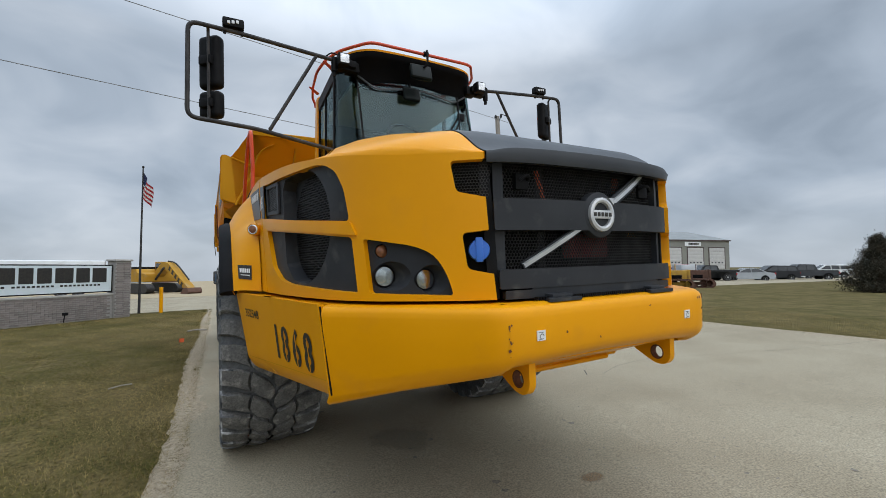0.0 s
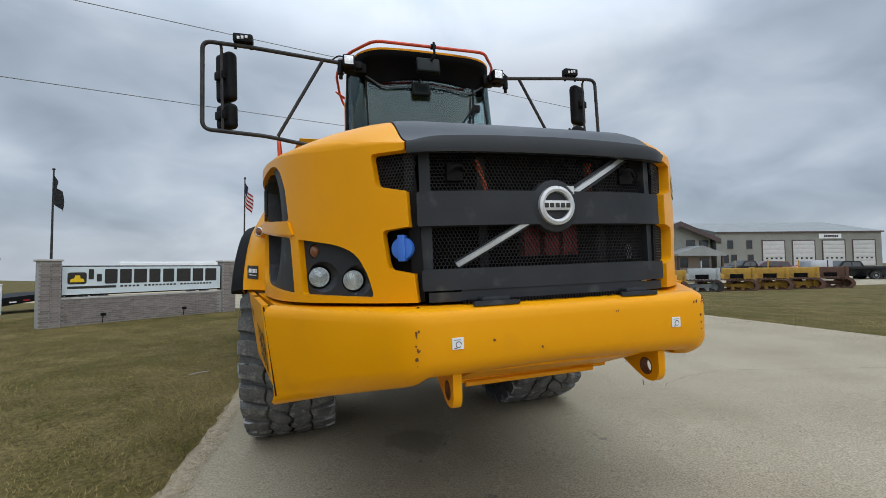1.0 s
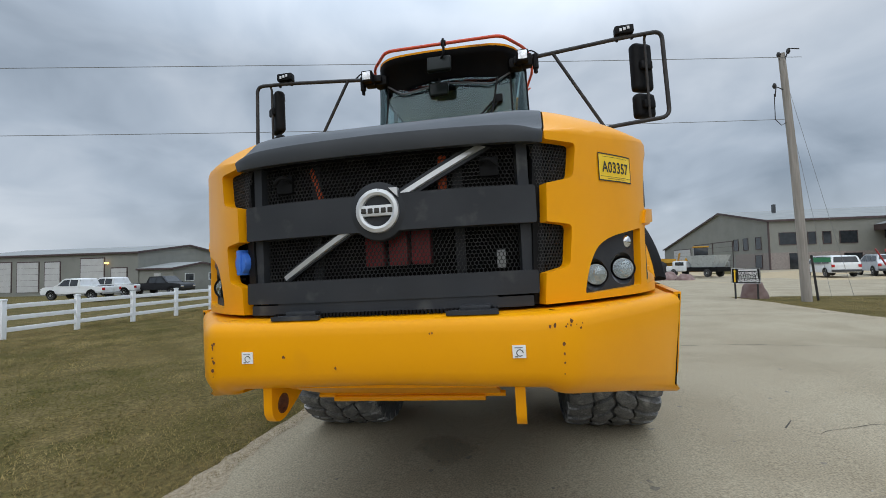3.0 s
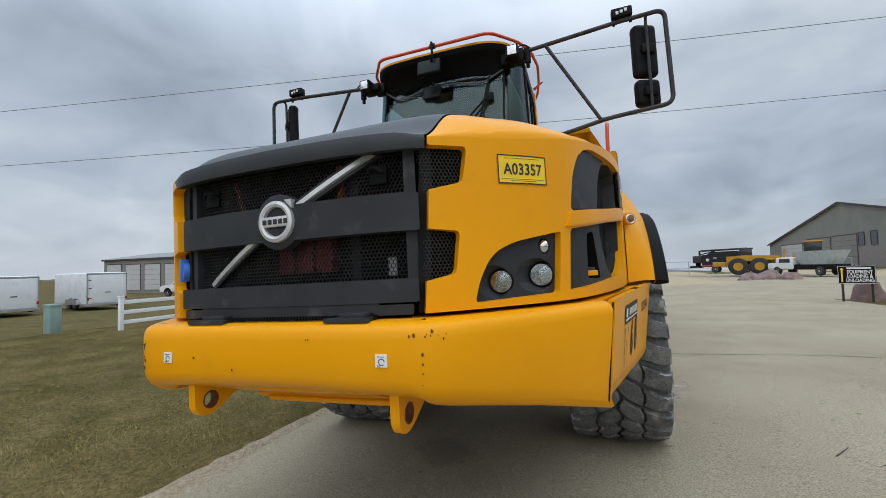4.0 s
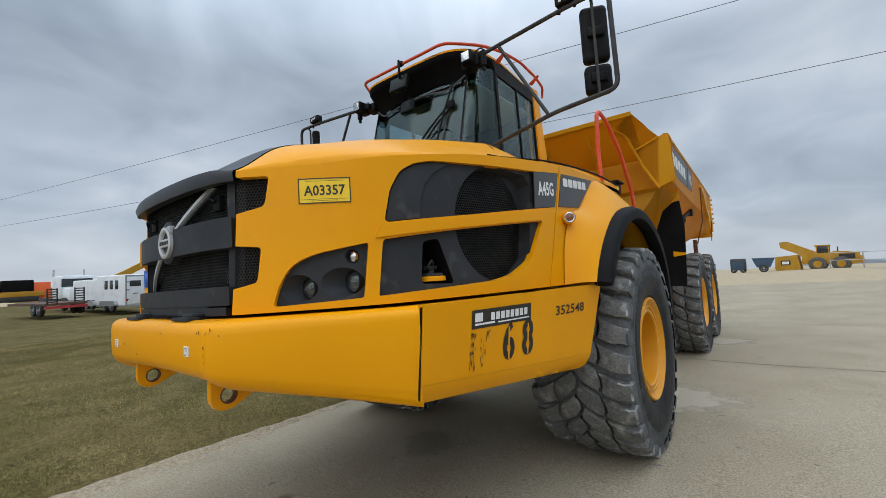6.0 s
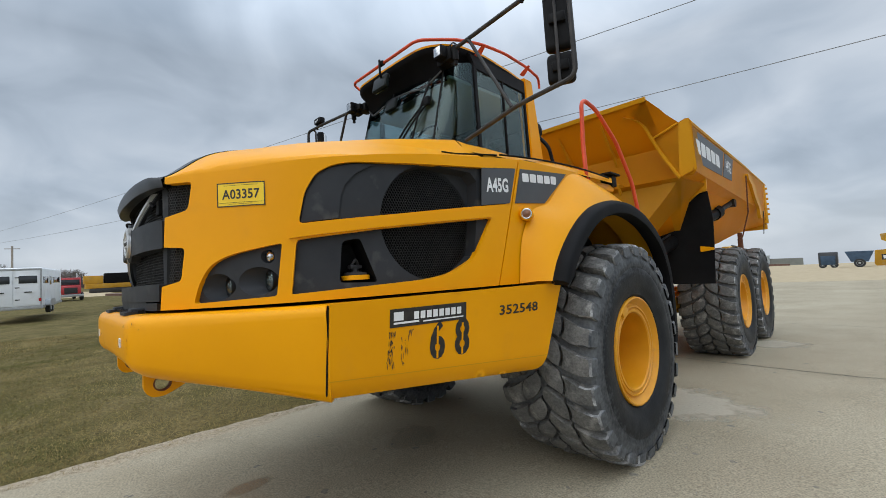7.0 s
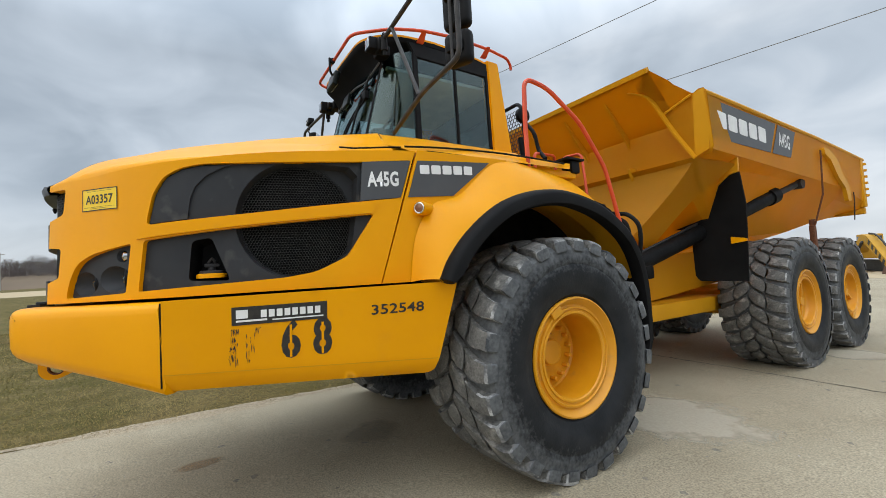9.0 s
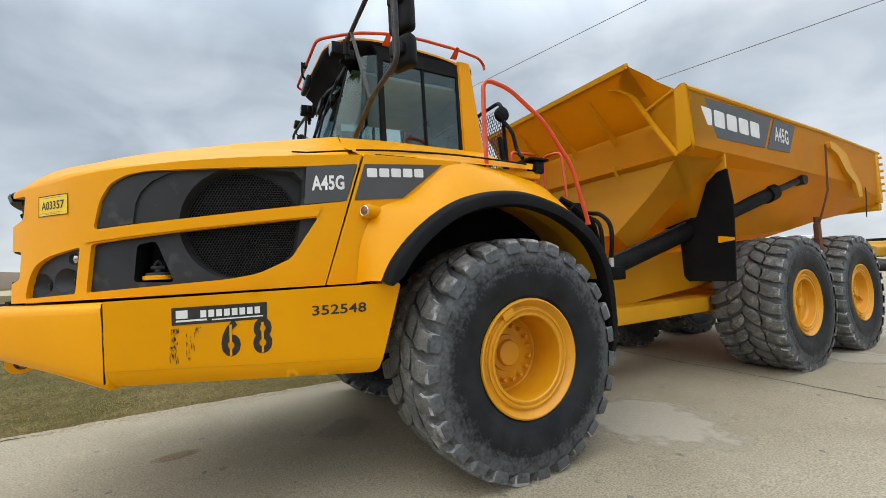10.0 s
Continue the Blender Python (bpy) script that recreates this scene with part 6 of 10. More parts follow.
for sd in SIDES:
    bm = bmesh.new()
    tube(bm, bend([(1.37 * sd, 2.95, 2.22), (1.36 * sd, 2.955, 2.55), (1.375 * sd, 2.96, 2.94), (1.38 * sd, 3.20, 2.90), (1.39 * sd, 3.55, 2.66), (1.40 * sd, 3.82, 2.30), (1.405 * sd, 3.97, 1.80)], 0.09), 0.018, 10)
    part("deck_handrail", bm, RED, truck, "red curved handrail by the deck")

# ---- rear unit: dump body, frame, cylinders, flaps ----
def rear_part(name, bm, mat, label="", parent=None, angle=35, smooth=True):
    return part(name, bm, mat, parent or truck, label, REAR if parent is None else None, smooth, angle)


HW = 1.565
# closed shell of the body: stations front to back, each (y, [(x, z) from top edge down to the keel])
stations = [
    (5.31, [(HW + 0.015, 3.215), (HW + 0.01, 2.60), (1.44, 2.545), (1.2, 2.545), (0.55, 2.545), (0.0, 2.545)]),
    (6.32, [(HW, 3.205), (HW - 0.01, 2.585), (1.38, 2.50), (1.06, 1.68), (0.55, 1.54), (0.0, 1.54)]),
    (8.60, [(HW + 0.01, 3.145), (HW - 0.01, 2.505), (1.42, 2.50), (1.08, 1.80), (0.55, 1.66), (0.0, 1.66)]),
    (9.60, [(HW + 0.02, 3.095), (HW, 2.47), (1.45, 2.30), (1.12, 1.96), (0.55, 1.88), (0.0, 1.88)]),
    (10.75, [(HW + 0.02, 3.035), (HW, 2.28), (1.50, 2.16), (1.16, 2.10), (0.55, 2.10), (0.0, 2.10)]),
]
bm = bmesh.new()
rows = []
for y, pr in stations:
    ring = [(x, z) for x, z in pr] + [(-x, z) for x, z in pr[-2::-1]]
    rows.append([bm.verts.new((x, y, z)) for x, z in ring])
for a, b in zip(rows, rows[1:]):
    for i in range(len(a) - 1):
        bm.faces.new((a[i], a[i + 1], b[i + 1], b[i]))
r = bmesh.ops.solidify(bm, geom=bm.faces[:], thickness=0.05)
dump = rear_part("dump_body", bm, BODY_YELLOW, "yellow steel dump body with maker's decals", angle=25)
# top edge rails and rear rim
for sd in SIDES:
    bm = bmesh.new()
    tube(bm, [((HW + 0.005) * sd, 5.31, 3.20), ((HW - 0.005) * sd, 6.1, 3.195), (HW * sd, 8.6, 3.135), ((HW + 0.01) * sd, 10.8, 3.03)], 0.028, 8)
    part("top_rail", bm, BODY_YELLOW, dump)
    # folded plate at the front corner, running up into a curved rib
    bm = bmesh.new()
    pl = [(1.175, 5.255, 3.09), (1.465, 5.285, 3.215), (1.54, 5.27, 3.24), (1.585, 5.275, 3.235), (1.608, 5.285, 3.19), (1.612, 5.315, 2.61), (1.56, 5.37, 2.555), (1.40, 5.365, 2.555)]
    bm.faces.new([bm.verts.new((x * sd, y, z)) for x, y, z in pl])
    bmesh.ops.solidify(bm, geom=bm.faces[:], thickness=0.035)
    part("corner_plate", bm, BODY_YELLOW, dump)
    bm = bmesh.new()
    spn = spline([(0.93, 4.99, 3.385), (1.03, 5.06, 3.34), (1.105, 5.12, 3.265), (1.165, 5.21, 3.09), (1.25, 5.30, 2.86), (1.405, 5.36, 2.555)], 5)
    rows = [[bm.verts.new((p.x * sd, p.y, p.z)), bm.verts.new((p.x * sd, p.y - 0.055, p.z - 0.03)), bm.verts.new(((p.x + 0.02) * sd, p.y - 0.055, p.z - 0.03)), bm.verts.new(((p.x + 0.02) * sd, p.y, p.z))] for p in spn]
    for p, q in zip(rows, rows[1:]):
        for i in range(4):
            bm.faces.new((p[i], p[(i + 1) % 4], q[(i + 1) % 4], q[i]))
    bm.faces.new(rows[0])
    bm.faces.new(rows[-1])
    part("corner_rib", bm, BODY_YELLOW, dump, angle=50)
    bm = bmesh.new()
    # bent side of the spill guard, with a narrow ledge at its foot
    top_ = [(1.236, 4.85, 3.49), (1.345, 5.07, 3.365), (1.375, 5.11, 3.315), (1.472, 5.285, 3.215)]
    foot_ = [(1.02, 4.99, 3.395), (1.10, 5.10, 3.285), (1.13, 5.15, 3.215), (1.172, 5.235, 3.095)]
    ga, gb = [bm.verts.new((x * sd, y, z)) for x, y, z in top_], [bm.verts.new((x * sd, y, z)) for x, y, z in foot_]
    for k in range(3):
        bm.faces.new((ga[k], ga[k + 1], gb[k + 1], gb[k]))
    bmesh.ops.solidify(bm, geom=bm.faces[:], thickness=0.02)
    tube(bm, [(1.185 * sd, 5.225, 3.085), (1.46 * sd, 5.265, 3.205)], 0.014, 6)
    part("canopy_side", bm, BODY_YELLOW, dump)
    bm = bmesh.new()
    prism(bm, rounded([(1.20, 2.34), (1.50, 2.62), (1.55, 2.62), (1.545, 2.42), (1.44, 2.40), (1.28, 2.27)], 0.02), lambda u, v, w: (u * sd, w, v), 5.985, 6.015)
    part("flap_bracket", bm, BODY_YELLOW, dump)
# front wall, its canopy and ribs
bm = bmesh.new()
wall = [[(-1.25, 5.44, 3.10), (1.25, 5.44, 3.10)], [(-1.44, 5.42, 2.545), (1.44, 5.42, 2.545)]]
vv = [[bm.verts.new(p) for p in row] for row in wall]
for a, b in zip(vv, vv[1:]):
    bm.faces.new((a[0], a[1], b[1], b[0]))
bmesh.ops.solidify(bm, geom=bm.faces[:], thickness=0.05)
part("front_wall", bm, BODY_YELLOW, dump, "sloping front wall of the dump body")
bm = bmesh.new()
vv = [bm.verts.new(p) for p in ((-1.235, 4.85, 3.49), (1.235, 4.85, 3.49), (1.25, 5.42, 2.98), (-1.25, 5.42, 2.98))]
bm.faces.new(vv)
bmesh.ops.solidify(bm, geom=bm.faces[:], thickness=0.03)
prism(bm, [(4.83, 3.50), (4.88, 3.52), (4.90, 3.48), (4.85, 3.45)], lambda u, v, w: (w, u, v), -1.24, 1.24)
part("canopy", bm, BODY_YELLOW, dump, "forward-leaning spill guard")
for x in (-0.62, 0.0, 0.62):
    bm = bmesh.new()
    prism(bm, [(4.98, 3.36), (5.02, 3.37), (5.42, 3.0), (5.405, 2.86), (5.34, 2.95), (5.22, 3.06)], lambda u, v, w: (w, u, v), x - 0.012, x + 0.012)
    part("front_rib", bm, BODY_YELLOW, dump)
bm = bmesh.new()
prism(bm, [(5.355, 2.55), (5.43, 2.565), (5.44, 2.53), (5.36, 2.535)], lambda u, v, w: (w, u, v), -1.42, 1.42)
part("front_beam", bm, BODY_YELLOW, dump)
for sd in SIDES:
    # lower chamfers running down to the keel
    bm = bmesh.new()
    outer_edge = spline([(1.40, 5.37, 2.555), (1.27, 5.325, 2.36), (1.094, 5.235, 2.125), (0.84, 5.0, 1.76)], 5)
    inner_edge = spline([(1.53, 6.0, 2.515), (1.38, 5.85, 2.34), (1.16, 5.62, 2.09), (0.82, 5.30, 1.58)], 5)
    vv = [[bm.verts.new((p.x * sd, p.y, p.z)) for p in q] for q in (outer_edge, inner_edge)]
    for k in range(len(vv[0]) - 1):
        bm.faces.new((vv[0][k], vv[0][k + 1], vv[1][k + 1], vv[1][k]))
    bmesh.ops.solidify(bm, geom=bm.faces[:], thickness=0.04)
    part("corner_chamfer", bm, BODY_YELLOW, dump, angle=50)
bm = bmesh.new()
vv = [[bm.verts.new((p.x * sd, p.y, p.z)) for p in outer_edge] for sd in SIDES]
for k in range(len(vv[0]) - 1):
    bm.faces.new((vv[0][k], vv[0][k + 1], vv[1][k + 1], vv[1][k]))
bmesh.ops.solidify(bm, geom=bm.faces[:], thickness=0.04)
part("lower_front_plate", bm, BODY_YELLOW, dump, angle=50)
bm = bmesh.new()
prism(bm, rounded([(5.28, 2.60), (5.44, 2.60), (5.44, 2.42), (5.36, 2.42)], 0.03), lambda u, v, w: (w, u, v), 0.65, 0.68)
part("lifting_lug", bm, BODY_YELLOW, dump)
# decals on both sides
for sd in SIDES:
    def wallside(u, v, d, sd=sd):
        return Vector(((HW + 0.004 - (3.2 - v) * 0.02 + d) * sd, u, v))
    bm = bmesh.new()
    panel(bm, [(5.34, 3.150), (7.11, 3.125), (6.90, 2.732), (5.39, 2.733)], [], wallside, 0.004, lift=0.006, step=0.5)
    panel(bm, [(7.18, 3.123), (7.76, 3.105), (7.55, 2.735), (6.96, 2.732)], [], wallside, 0.004, lift=0.006, step=0.5)
    dec = part("maker_decal", bm, DECAL, dump, "charcoal decal with white marks", smooth=False)
    for k in range(5):
        bm = bmesh.new()
        c = 5.65 + 0.257 * k
        a, b = 3.045 - 0.006 * k, 2.865 - 0.006 * k
        panel(bm, rounded([(c - 0.105, a), (c + 0.105, a - 0.01), (c + 0.105, b - 0.01), (c - 0.105, b)], 0.03), [], wallside, 0.001, lift=0.008, step=0.3)
        part("decal_mark", bm, WHITE, dec, smooth=False)
    b = letters_on("A45G", 0.25, lambda u, v: wallside(7.36 + u * sd, 2.925 + v - 0.05 * u * sd, 0.008), 0.006, 0.60)
    part("decal_figure", b, WHITE, dec, smooth=False)
    # tailgate chain gear
    bm = bmesh.new()
    tube(bm, [(1.60 * sd, 8.60, 2.95), (1.58 * sd, 8.58, 2.3), (1.46 * sd, 8.56, 1.86)], 0.012, 6)
    part("chain", bm, RUST, dump, "rusty hanging steel rod")
    bm = bmesh.new()
    prism(bm, rounded([(8.70, 3.0), (8.92, 2.99), (9.3, 2.86), (9.42, 2.66), (9.62, 2.56), (9.74, 2.42), (9.76, 2.26), (9.60, 2.24), (9.52, 2.45), (9.22, 2.60), (8.95, 2.84), (8.72, 2.9)], 0.03), lambda u, v, w: (w * sd, u, v), 1.57, 1.62)
    part("tailgate_lever", bm, BODY_YELLOW, dump)
    bm = bmesh.new()
    box(bm, 1.42 * sd - 0.035, 1.42 * sd + 0.035, 8.54, 8.64, 1.42, 1.86, 0.02)
    tube(bm, [(1.42 * sd, 8.59, 1.84), (1.42 * sd, 8.59, 1.95)], 0.035, 10)
    part("chain_anchor", bm, RUST, dump, "rusty chain anchor")
    bm = bmesh.new()
    tube(bm, [(1.63 * sd, 9.85, 2.40), (1.63 * sd, 9.85, 2.25), (1.60 * sd, 9.88, 1.95)], 0.008, 6)
    part("hanging_cable", bm, STEEL, dump)
    for k in range(6):
        bm = bmesh.new()
        z = 2.95 - 0.11 * k
        box(bm, HW * sd - 0.03, HW * sd + 0.06, 10.74, 10.80, z - 0.02, z + 0.02, 0.006)
        part("rim_bolt", bm, BODY_YELLOW, dump)
bm = bmesh.new()
for x in (-HW, HW):
    box(bm, x - 0.05, x + 0.03, 10.62, 10.76, 2.2, 3.03, 0.02)
box(bm, -HW, HW, 10.66, 10.78, 2.08, 2.20, 0.02)
part("rear_rim", bm, BODY_YELLOW, dump)
# hoist cylinders, rear frame, axles
for sd in SIDES:
    bm = bmesh.new()
    P0, P1 = Vector((0.80 * sd, 4.55, 1.30)), Vector((1.40 * sd, 8.22, 2.47))
    tube(bm, [P0, P0.lerp(P1, 0.80)], 0.095, 16)
    tube(bm, [P0.lerp(P1, 0.80), P0.lerp(P1, 0.84)], 0.115, 16)
    cyl = rear_part("hoist_cylinder", bm, BLACK, "black hydraulic hoist cylinder")
    bm = bmesh.new()
    tube(bm, [P0.lerp(P1, 0.8), P1], 0.05, 12)
    lathe(bm, [(-0.07, 0.085), (0.07, 0.085)], Matrix.Translation(P1), 16)
    part("cylinder_rod", bm, STEEL, cyl)
    bm = bmesh.new()
    tube(bm, [P0 + Vector((0, 0.1, 0.13)), P0.lerp(P1, 0.7) + Vector((0, 0, 0.13)), P0.lerp(P1, 0.84) + Vector((0, 0, 0.10))], 0.016, 8)
    part("hydraulic_pipe", bm, STEEL, cyl)
    # mud flap with its notched outline
    bm = bmesh.new()
    flap = rounded([(0.75, 1.89), (1.43, 2.42), (1.54, 2.42), (1.575, 2.05), (1.56, 1.70), (1.53, 1.182), (1.02, 1.187), (0.97, 1.25), (0.96, 1.76), (0.90, 1.83), (0.77, 1.84)], [0, 0.0, 0.0, 0.02, 0.02, 0.0, 0.02, 0.02, 0.05, 0.03, 0.01])
    prism(bm, flap, lambda u, v, w: (u * sd, w, v), 6.025, 6.045)
    fl = rear_part("mud_flap", bm, FLAPMAT, "large black rubber mud flap")
    bm = bmesh.new()
    prism(bm, rounded([(1.40, 1.61), (1.56, 1.63), (1.56, 1.66), (1.40, 1.69)], 0.012), lambda u, v, w: (u * sd, w, v), 6.000, 6.023)
    part("flap_stay", bm, YELLOW, fl, "yellow flap stay")
bm = bmesh.new()
for sd in SIDES:
    prism(bm, rounded([(4.2, 1.30), (5.0, 1.55), (10.0, 1.60), (10.0, 1.30), (7.0, 1.05), (5.4, 0.92), (4.2, 0.86)], 0.05), lambda u, v, w: (w * sd, u, v), 0.30, 0.52)
box(bm, -0.5, 0.5, 4.3, 4.7, 0.9, 1.35, 0.04)
frm = rear_part("rear_frame", bm, BODY_YELLOW, "yellow rear chassis frame")
for y in (7.67, 9.54):
    bm = bmesh.new()
    box(bm, -1.1, 1.1, y - 0.17, y + 0.17, 0.62, 0.98, 0.07)
    part("rear_axle", bm, BODY_YELLOW, frm)
bm = bmesh.new()
box(bm, -0.78, 0.78, 4.7, 7.2, 0.74, 0.94, 0.03)
part("bogie_beam", bm, BODY_YELLOW, frm)
bm = bmesh.new()
box(bm, -0.4, 0.4, 3.6, 4.6, 0.7, 1.3, 0.05)
box(bm, -0.9, 0.9, 4.05, 4.5, 1.3, 2.1, 0.05)
tube(bm, [(0.7, 3.7, 1.1), (0.95, 4.3, 1.0), (0.7, 4.9, 1.15)], 0.03, 8, 4)
tube(bm, [(1.15, 4.05, 2.0), (1.2, 4.25, 1.8), (1.1, 4.4, 1.4)], 0.035, 8, 4)
tube(bm, [(1.0, 4.05, 2.1), (1.1, 4.3, 1.9), (1.0, 4.5, 1.4)], 0.03, 8, 4)
part("articulation_joint", bm, DARK, truck)

# ---- drive, yard and verges ----
drive_y = [-60, -30, -14, -6, -3, -1, 1, 3, 5, 8, 11, 14, 18, 24, 32.5]
sheet("drive", [-2.0, 0, 2, 4, 6, 8.65], drive_y, CONCRETE, 0.014, "pale concrete drive, cracked and stained", "drive")
sheet("yard_pavement", [8.65, 12, 16, 24, 40, 60, 90], [16.9, 20, 26, 34, 50, 70], CONCRETE, 0.012, "pale concrete yard before the buildings", "pavement")
sheet("verge_crossing", [-11, -8, -5, -2.0], [19.6, 22, 26, 32.5], CONCRETE, 0.012, "pale concrete side road", "pavement")
sheet("gravel_yard", [-28, -22, -15, -8, -2, 4, 8.65, 20, 40, 90], [32.5, 40, 50, 60, 75, 95], GRAVEL, 0.016, "tan gravel storage yard", "ground")
sheet("gravel_lane", [-107, -95, -80, -69], [-70, -40, -20, -10, 0, 8], GRAVEL, 0.02, "tan gravel lane across the field", "road")


def crack(pts, w, mat, label, seed=1):
    """A thin dark crack wandering over the concrete."""
    rnd = random.Random(seed)
    bm = bmesh.new()
    ps = []
    for a, b in zip(pts, pts[1:]):
        n = max(2, int((Vector(b) - Vector(a)).length / 0.09))
        ps += [Vector(a).lerp(Vector(b), k / n) for k in range(n)]
    ps.append(Vector(pts[-1]))
    prev = None
    for i, p in enumerate(ps):
        d = (ps[min(i + 1, len(ps) - 1)] - ps[max(i - 1, 0)]).normalized()
        n = Vector((-d.y, d.x))
        q = p + n * rnd.uniform(-0.02, 0.02)
        ww = w * rnd.uniform(0.35, 1.2)
        row = [bm.verts.new((*(q + n * s * ww), level(q.x, q.y) + 0.0175)) for s in (1, -1)]
        if prev:
            bm.faces.new((prev[0], prev[1], row[1], row[0]))
        prev = row
    return solid("crack", bm, mat, label, "crack", group="cracks in the drive", kind="structure", smooth=False)


TAR = material("crack_dirt", (0.035, 0.030, 0.024), (0.075, 0.065, 0.05), 20.0, 0.9)
for i, (pts, w) in enumerate((
        ([(-2.0, 7.05), (-0.52, 7.0), (0.95, 6.9), (2.4, 6.75), (4.4, 6.8), (7.1, 6.05), (8.65, 5.9)], 0.010),
        ([(-2.0, 11.9), (1.5, 11.7), (4.8, 11.2), (8.65, 10.9)], 0.010), ([(-2.0, 18.2), (8.65, 18.4)], 0.012),
        ([(2.79, 2.78), (2.97, 2.98)], 0.008), ([(2.87, 2.80), (3.0, 2.66), (3.45, 2.86), (4.2, 2.93), (5.2, 2.55), (6.7, 2.0), (8.65, 1.5)], 0.0035))):
    crack(pts, w, TAR, "thin dark crack across the concrete", i)


def blot(name, cx, cy, rx, ry, mat, label, seed, z=0.0165):
    rnd = random.Random(seed)
    bm = bmesh.new()
    n = 40
    ph = [rnd.uniform(0, 6.28) for _ in range(5)]
    ring = []
    for k in range(n):
        a = k * math.tau / n
        r = 1 + sum(0.09 / (j + 1) * math.sin((j + 2) * a + ph[j]) for j in range(5))
        x, y = cx + rx * r * math.cos(a), cy + ry * r * math.sin(a)
        ring.append(bm.verts.new((x, y, level(x, y) + z)))
    bm.faces.new(ring)
    return solid(name, bm, mat, label, "stain", kind="structure", smooth=False)


def stain(name, a, b, strength=0.85, rough=0.85):
    """A thin film on the concrete that thins out unevenly towards its rim."""
    m = bpy.data.materials.new(name)
    m.use_nodes = True
    t = m.node_tree
    n, ln = t.nodes.new, t.links.new
    bs, out = t.nodes["Principled BSDF"], t.nodes["Material Output"]
    bs.inputs["Roughness"].default_value = rough
    co, off, far = n("ShaderNodeTexCoord"), n("ShaderNodeVectorMath"), n("ShaderNodeVectorMath")
    off.operation, far.operation = "MULTIPLY_ADD", "LENGTH"
    off.inputs[1].default_value, off.inputs[2].default_value = (2, 2, 0), (-1, -1, 0)
    ln(co.outputs["Generated"], off.inputs[0])
    ln(off.outputs[0], far.inputs[0])
    tex, fine = n("ShaderNodeTexNoise"), n("ShaderNodeTexNoise")
    for x, sc in ((tex, 3.5), (fine, 40.0)):
        x.inputs["Scale"].default_value, x.inputs["Detail"].default_value = sc, 8.0
        ln(co.outputs["Object"], x.inputs["Vector"])
    ramp = n("ShaderNodeValToRGB")
    ramp.color_ramp.elements[0].position, ramp.color_ramp.elements[0].color = 0.35, (*a, 1)
    ramp.color_ramp.elements[1].position, ramp.color_ramp.elements[1].color = 0.65, (*b, 1)
    ln(fine.outputs[0], ramp.inputs[0])
    ln(ramp.outputs[0], bs.inputs["Base Color"])
    add, mr = n("ShaderNodeMath"), n("ShaderNodeMapRange")
    add.operation = "SUBTRACT"
    ln(tex.outputs[0], add.inputs[0])
    ln(far.outputs["Value"], add.inputs[1])
    mr.inputs[1].default_value, mr.inputs[2].default_value = -0.36, -0.08
    mr.inputs[3].default_value, mr.inputs[4].default_value = 0.0, strength
    ln(add.outputs[0], mr.inputs[0])
    clear, mix = n("ShaderNodeBsdfTransparent"), n("ShaderNodeMixShader")
    ln(mr.outputs[0], mix.inputs[0])
    ln(clear.outputs[0], mix.inputs[1])
    ln(bs.outputs[0], mix.inputs[2])
    ln(mix.outputs[0], out.inputs[0])
    return m


PALE = stain("washed_concrete", (0.42, 0.37, 0.285), (0.49, 0.43, 0.325), 0.75)
OILY = stain("oil_stain", (0.17, 0.15, 0.12), (0.26, 0.23, 0.18), 0.22, 0.6)
RUSTY = stain("rust_stain", (0.30, 0.18, 0.09), (0.36, 0.25, 0.14), 0.5)
blot("washed_patch", 1.35, 4.62, 0.85, 0.75, PALE, "pale washed patch on the concrete", 3)
blot("washed_patch", 1.55, 8.8, 0.6, 0.55, PALE, "pale washed patch on the concrete", 4)
blot("oil_stain", -0.2, 2.2, 0.30, 0.42, OILY, "faint oil stain under the truck", 7)
blot("rust_stain", 0.72, 0.80, 0.12, 0.085, RUSTY, "brown rust stain on the concrete", 9)
blot("rust_stain", -0.45, 0.75, 0.12, 0.22, RUSTY, "brown rust stain on the concrete", 10)
bm = bmesh.new()
rnd = random.Random(33)
for k in range(130):
    x, y = rnd.gauss(1.2, 2.4), rnd.uniform(-0.6, 8.0)
    if not -1.8 < x < 8.3:
        continue
    r = rnd.uniform(0.006, 0.03)
    ph = rnd.uniform(0, 6)
    ring = [bm.verts.new((x + r * (1 + 0.35 * math.sin(2 * a + ph)) * math.cos(a), y + r * (1 + 0.3 * math.sin(3 * a + ph)) * math.sin(a), level(x, y) + 0.0162)) for a in [q * math.tau / 10 for q in range(10)]]
    bm.faces.new(ring)
SPOT = material("dark_drips", (0.13, 0.115, 0.09), (0.24, 0.21, 0.16), 40.0, 0.8)
solid("drip_stains", bm, SPOT, "small dark drips spotted over the concrete", "stains", kind="stuff", smooth=False)
bm = bmesh.new()
rnd = random.Random(21)
for k in range(900):
    x, y = rnd.uniform(-1.9, 7.5), rnd.uniform(-0.8, 8)
    r = rnd.uniform(0.003, 0.009)
    z = level(x, y) + 0.0145
    top = bm.verts.new((x, y, z + r * 0.8))
    ring = [bm.verts.new((x + r * math.cos(a) * rnd.uniform(0.7, 1.3), y + r * math.sin(a), z - 0.002)) for a in (0.3, 1.5, 2.7, 3.9, 5.2)]
    for i in range(5):
        bm.faces.new((ring[i], ring[(i + 1) % 5], top))
GRIT = material("grit", (0.16, 0.145, 0.12), (0.42, 0.39, 0.34), 9.0, 0.9)
solid("loose_grit", bm, GRIT, "scattered grit and pebbles on the concrete", "grit", kind="stuff")
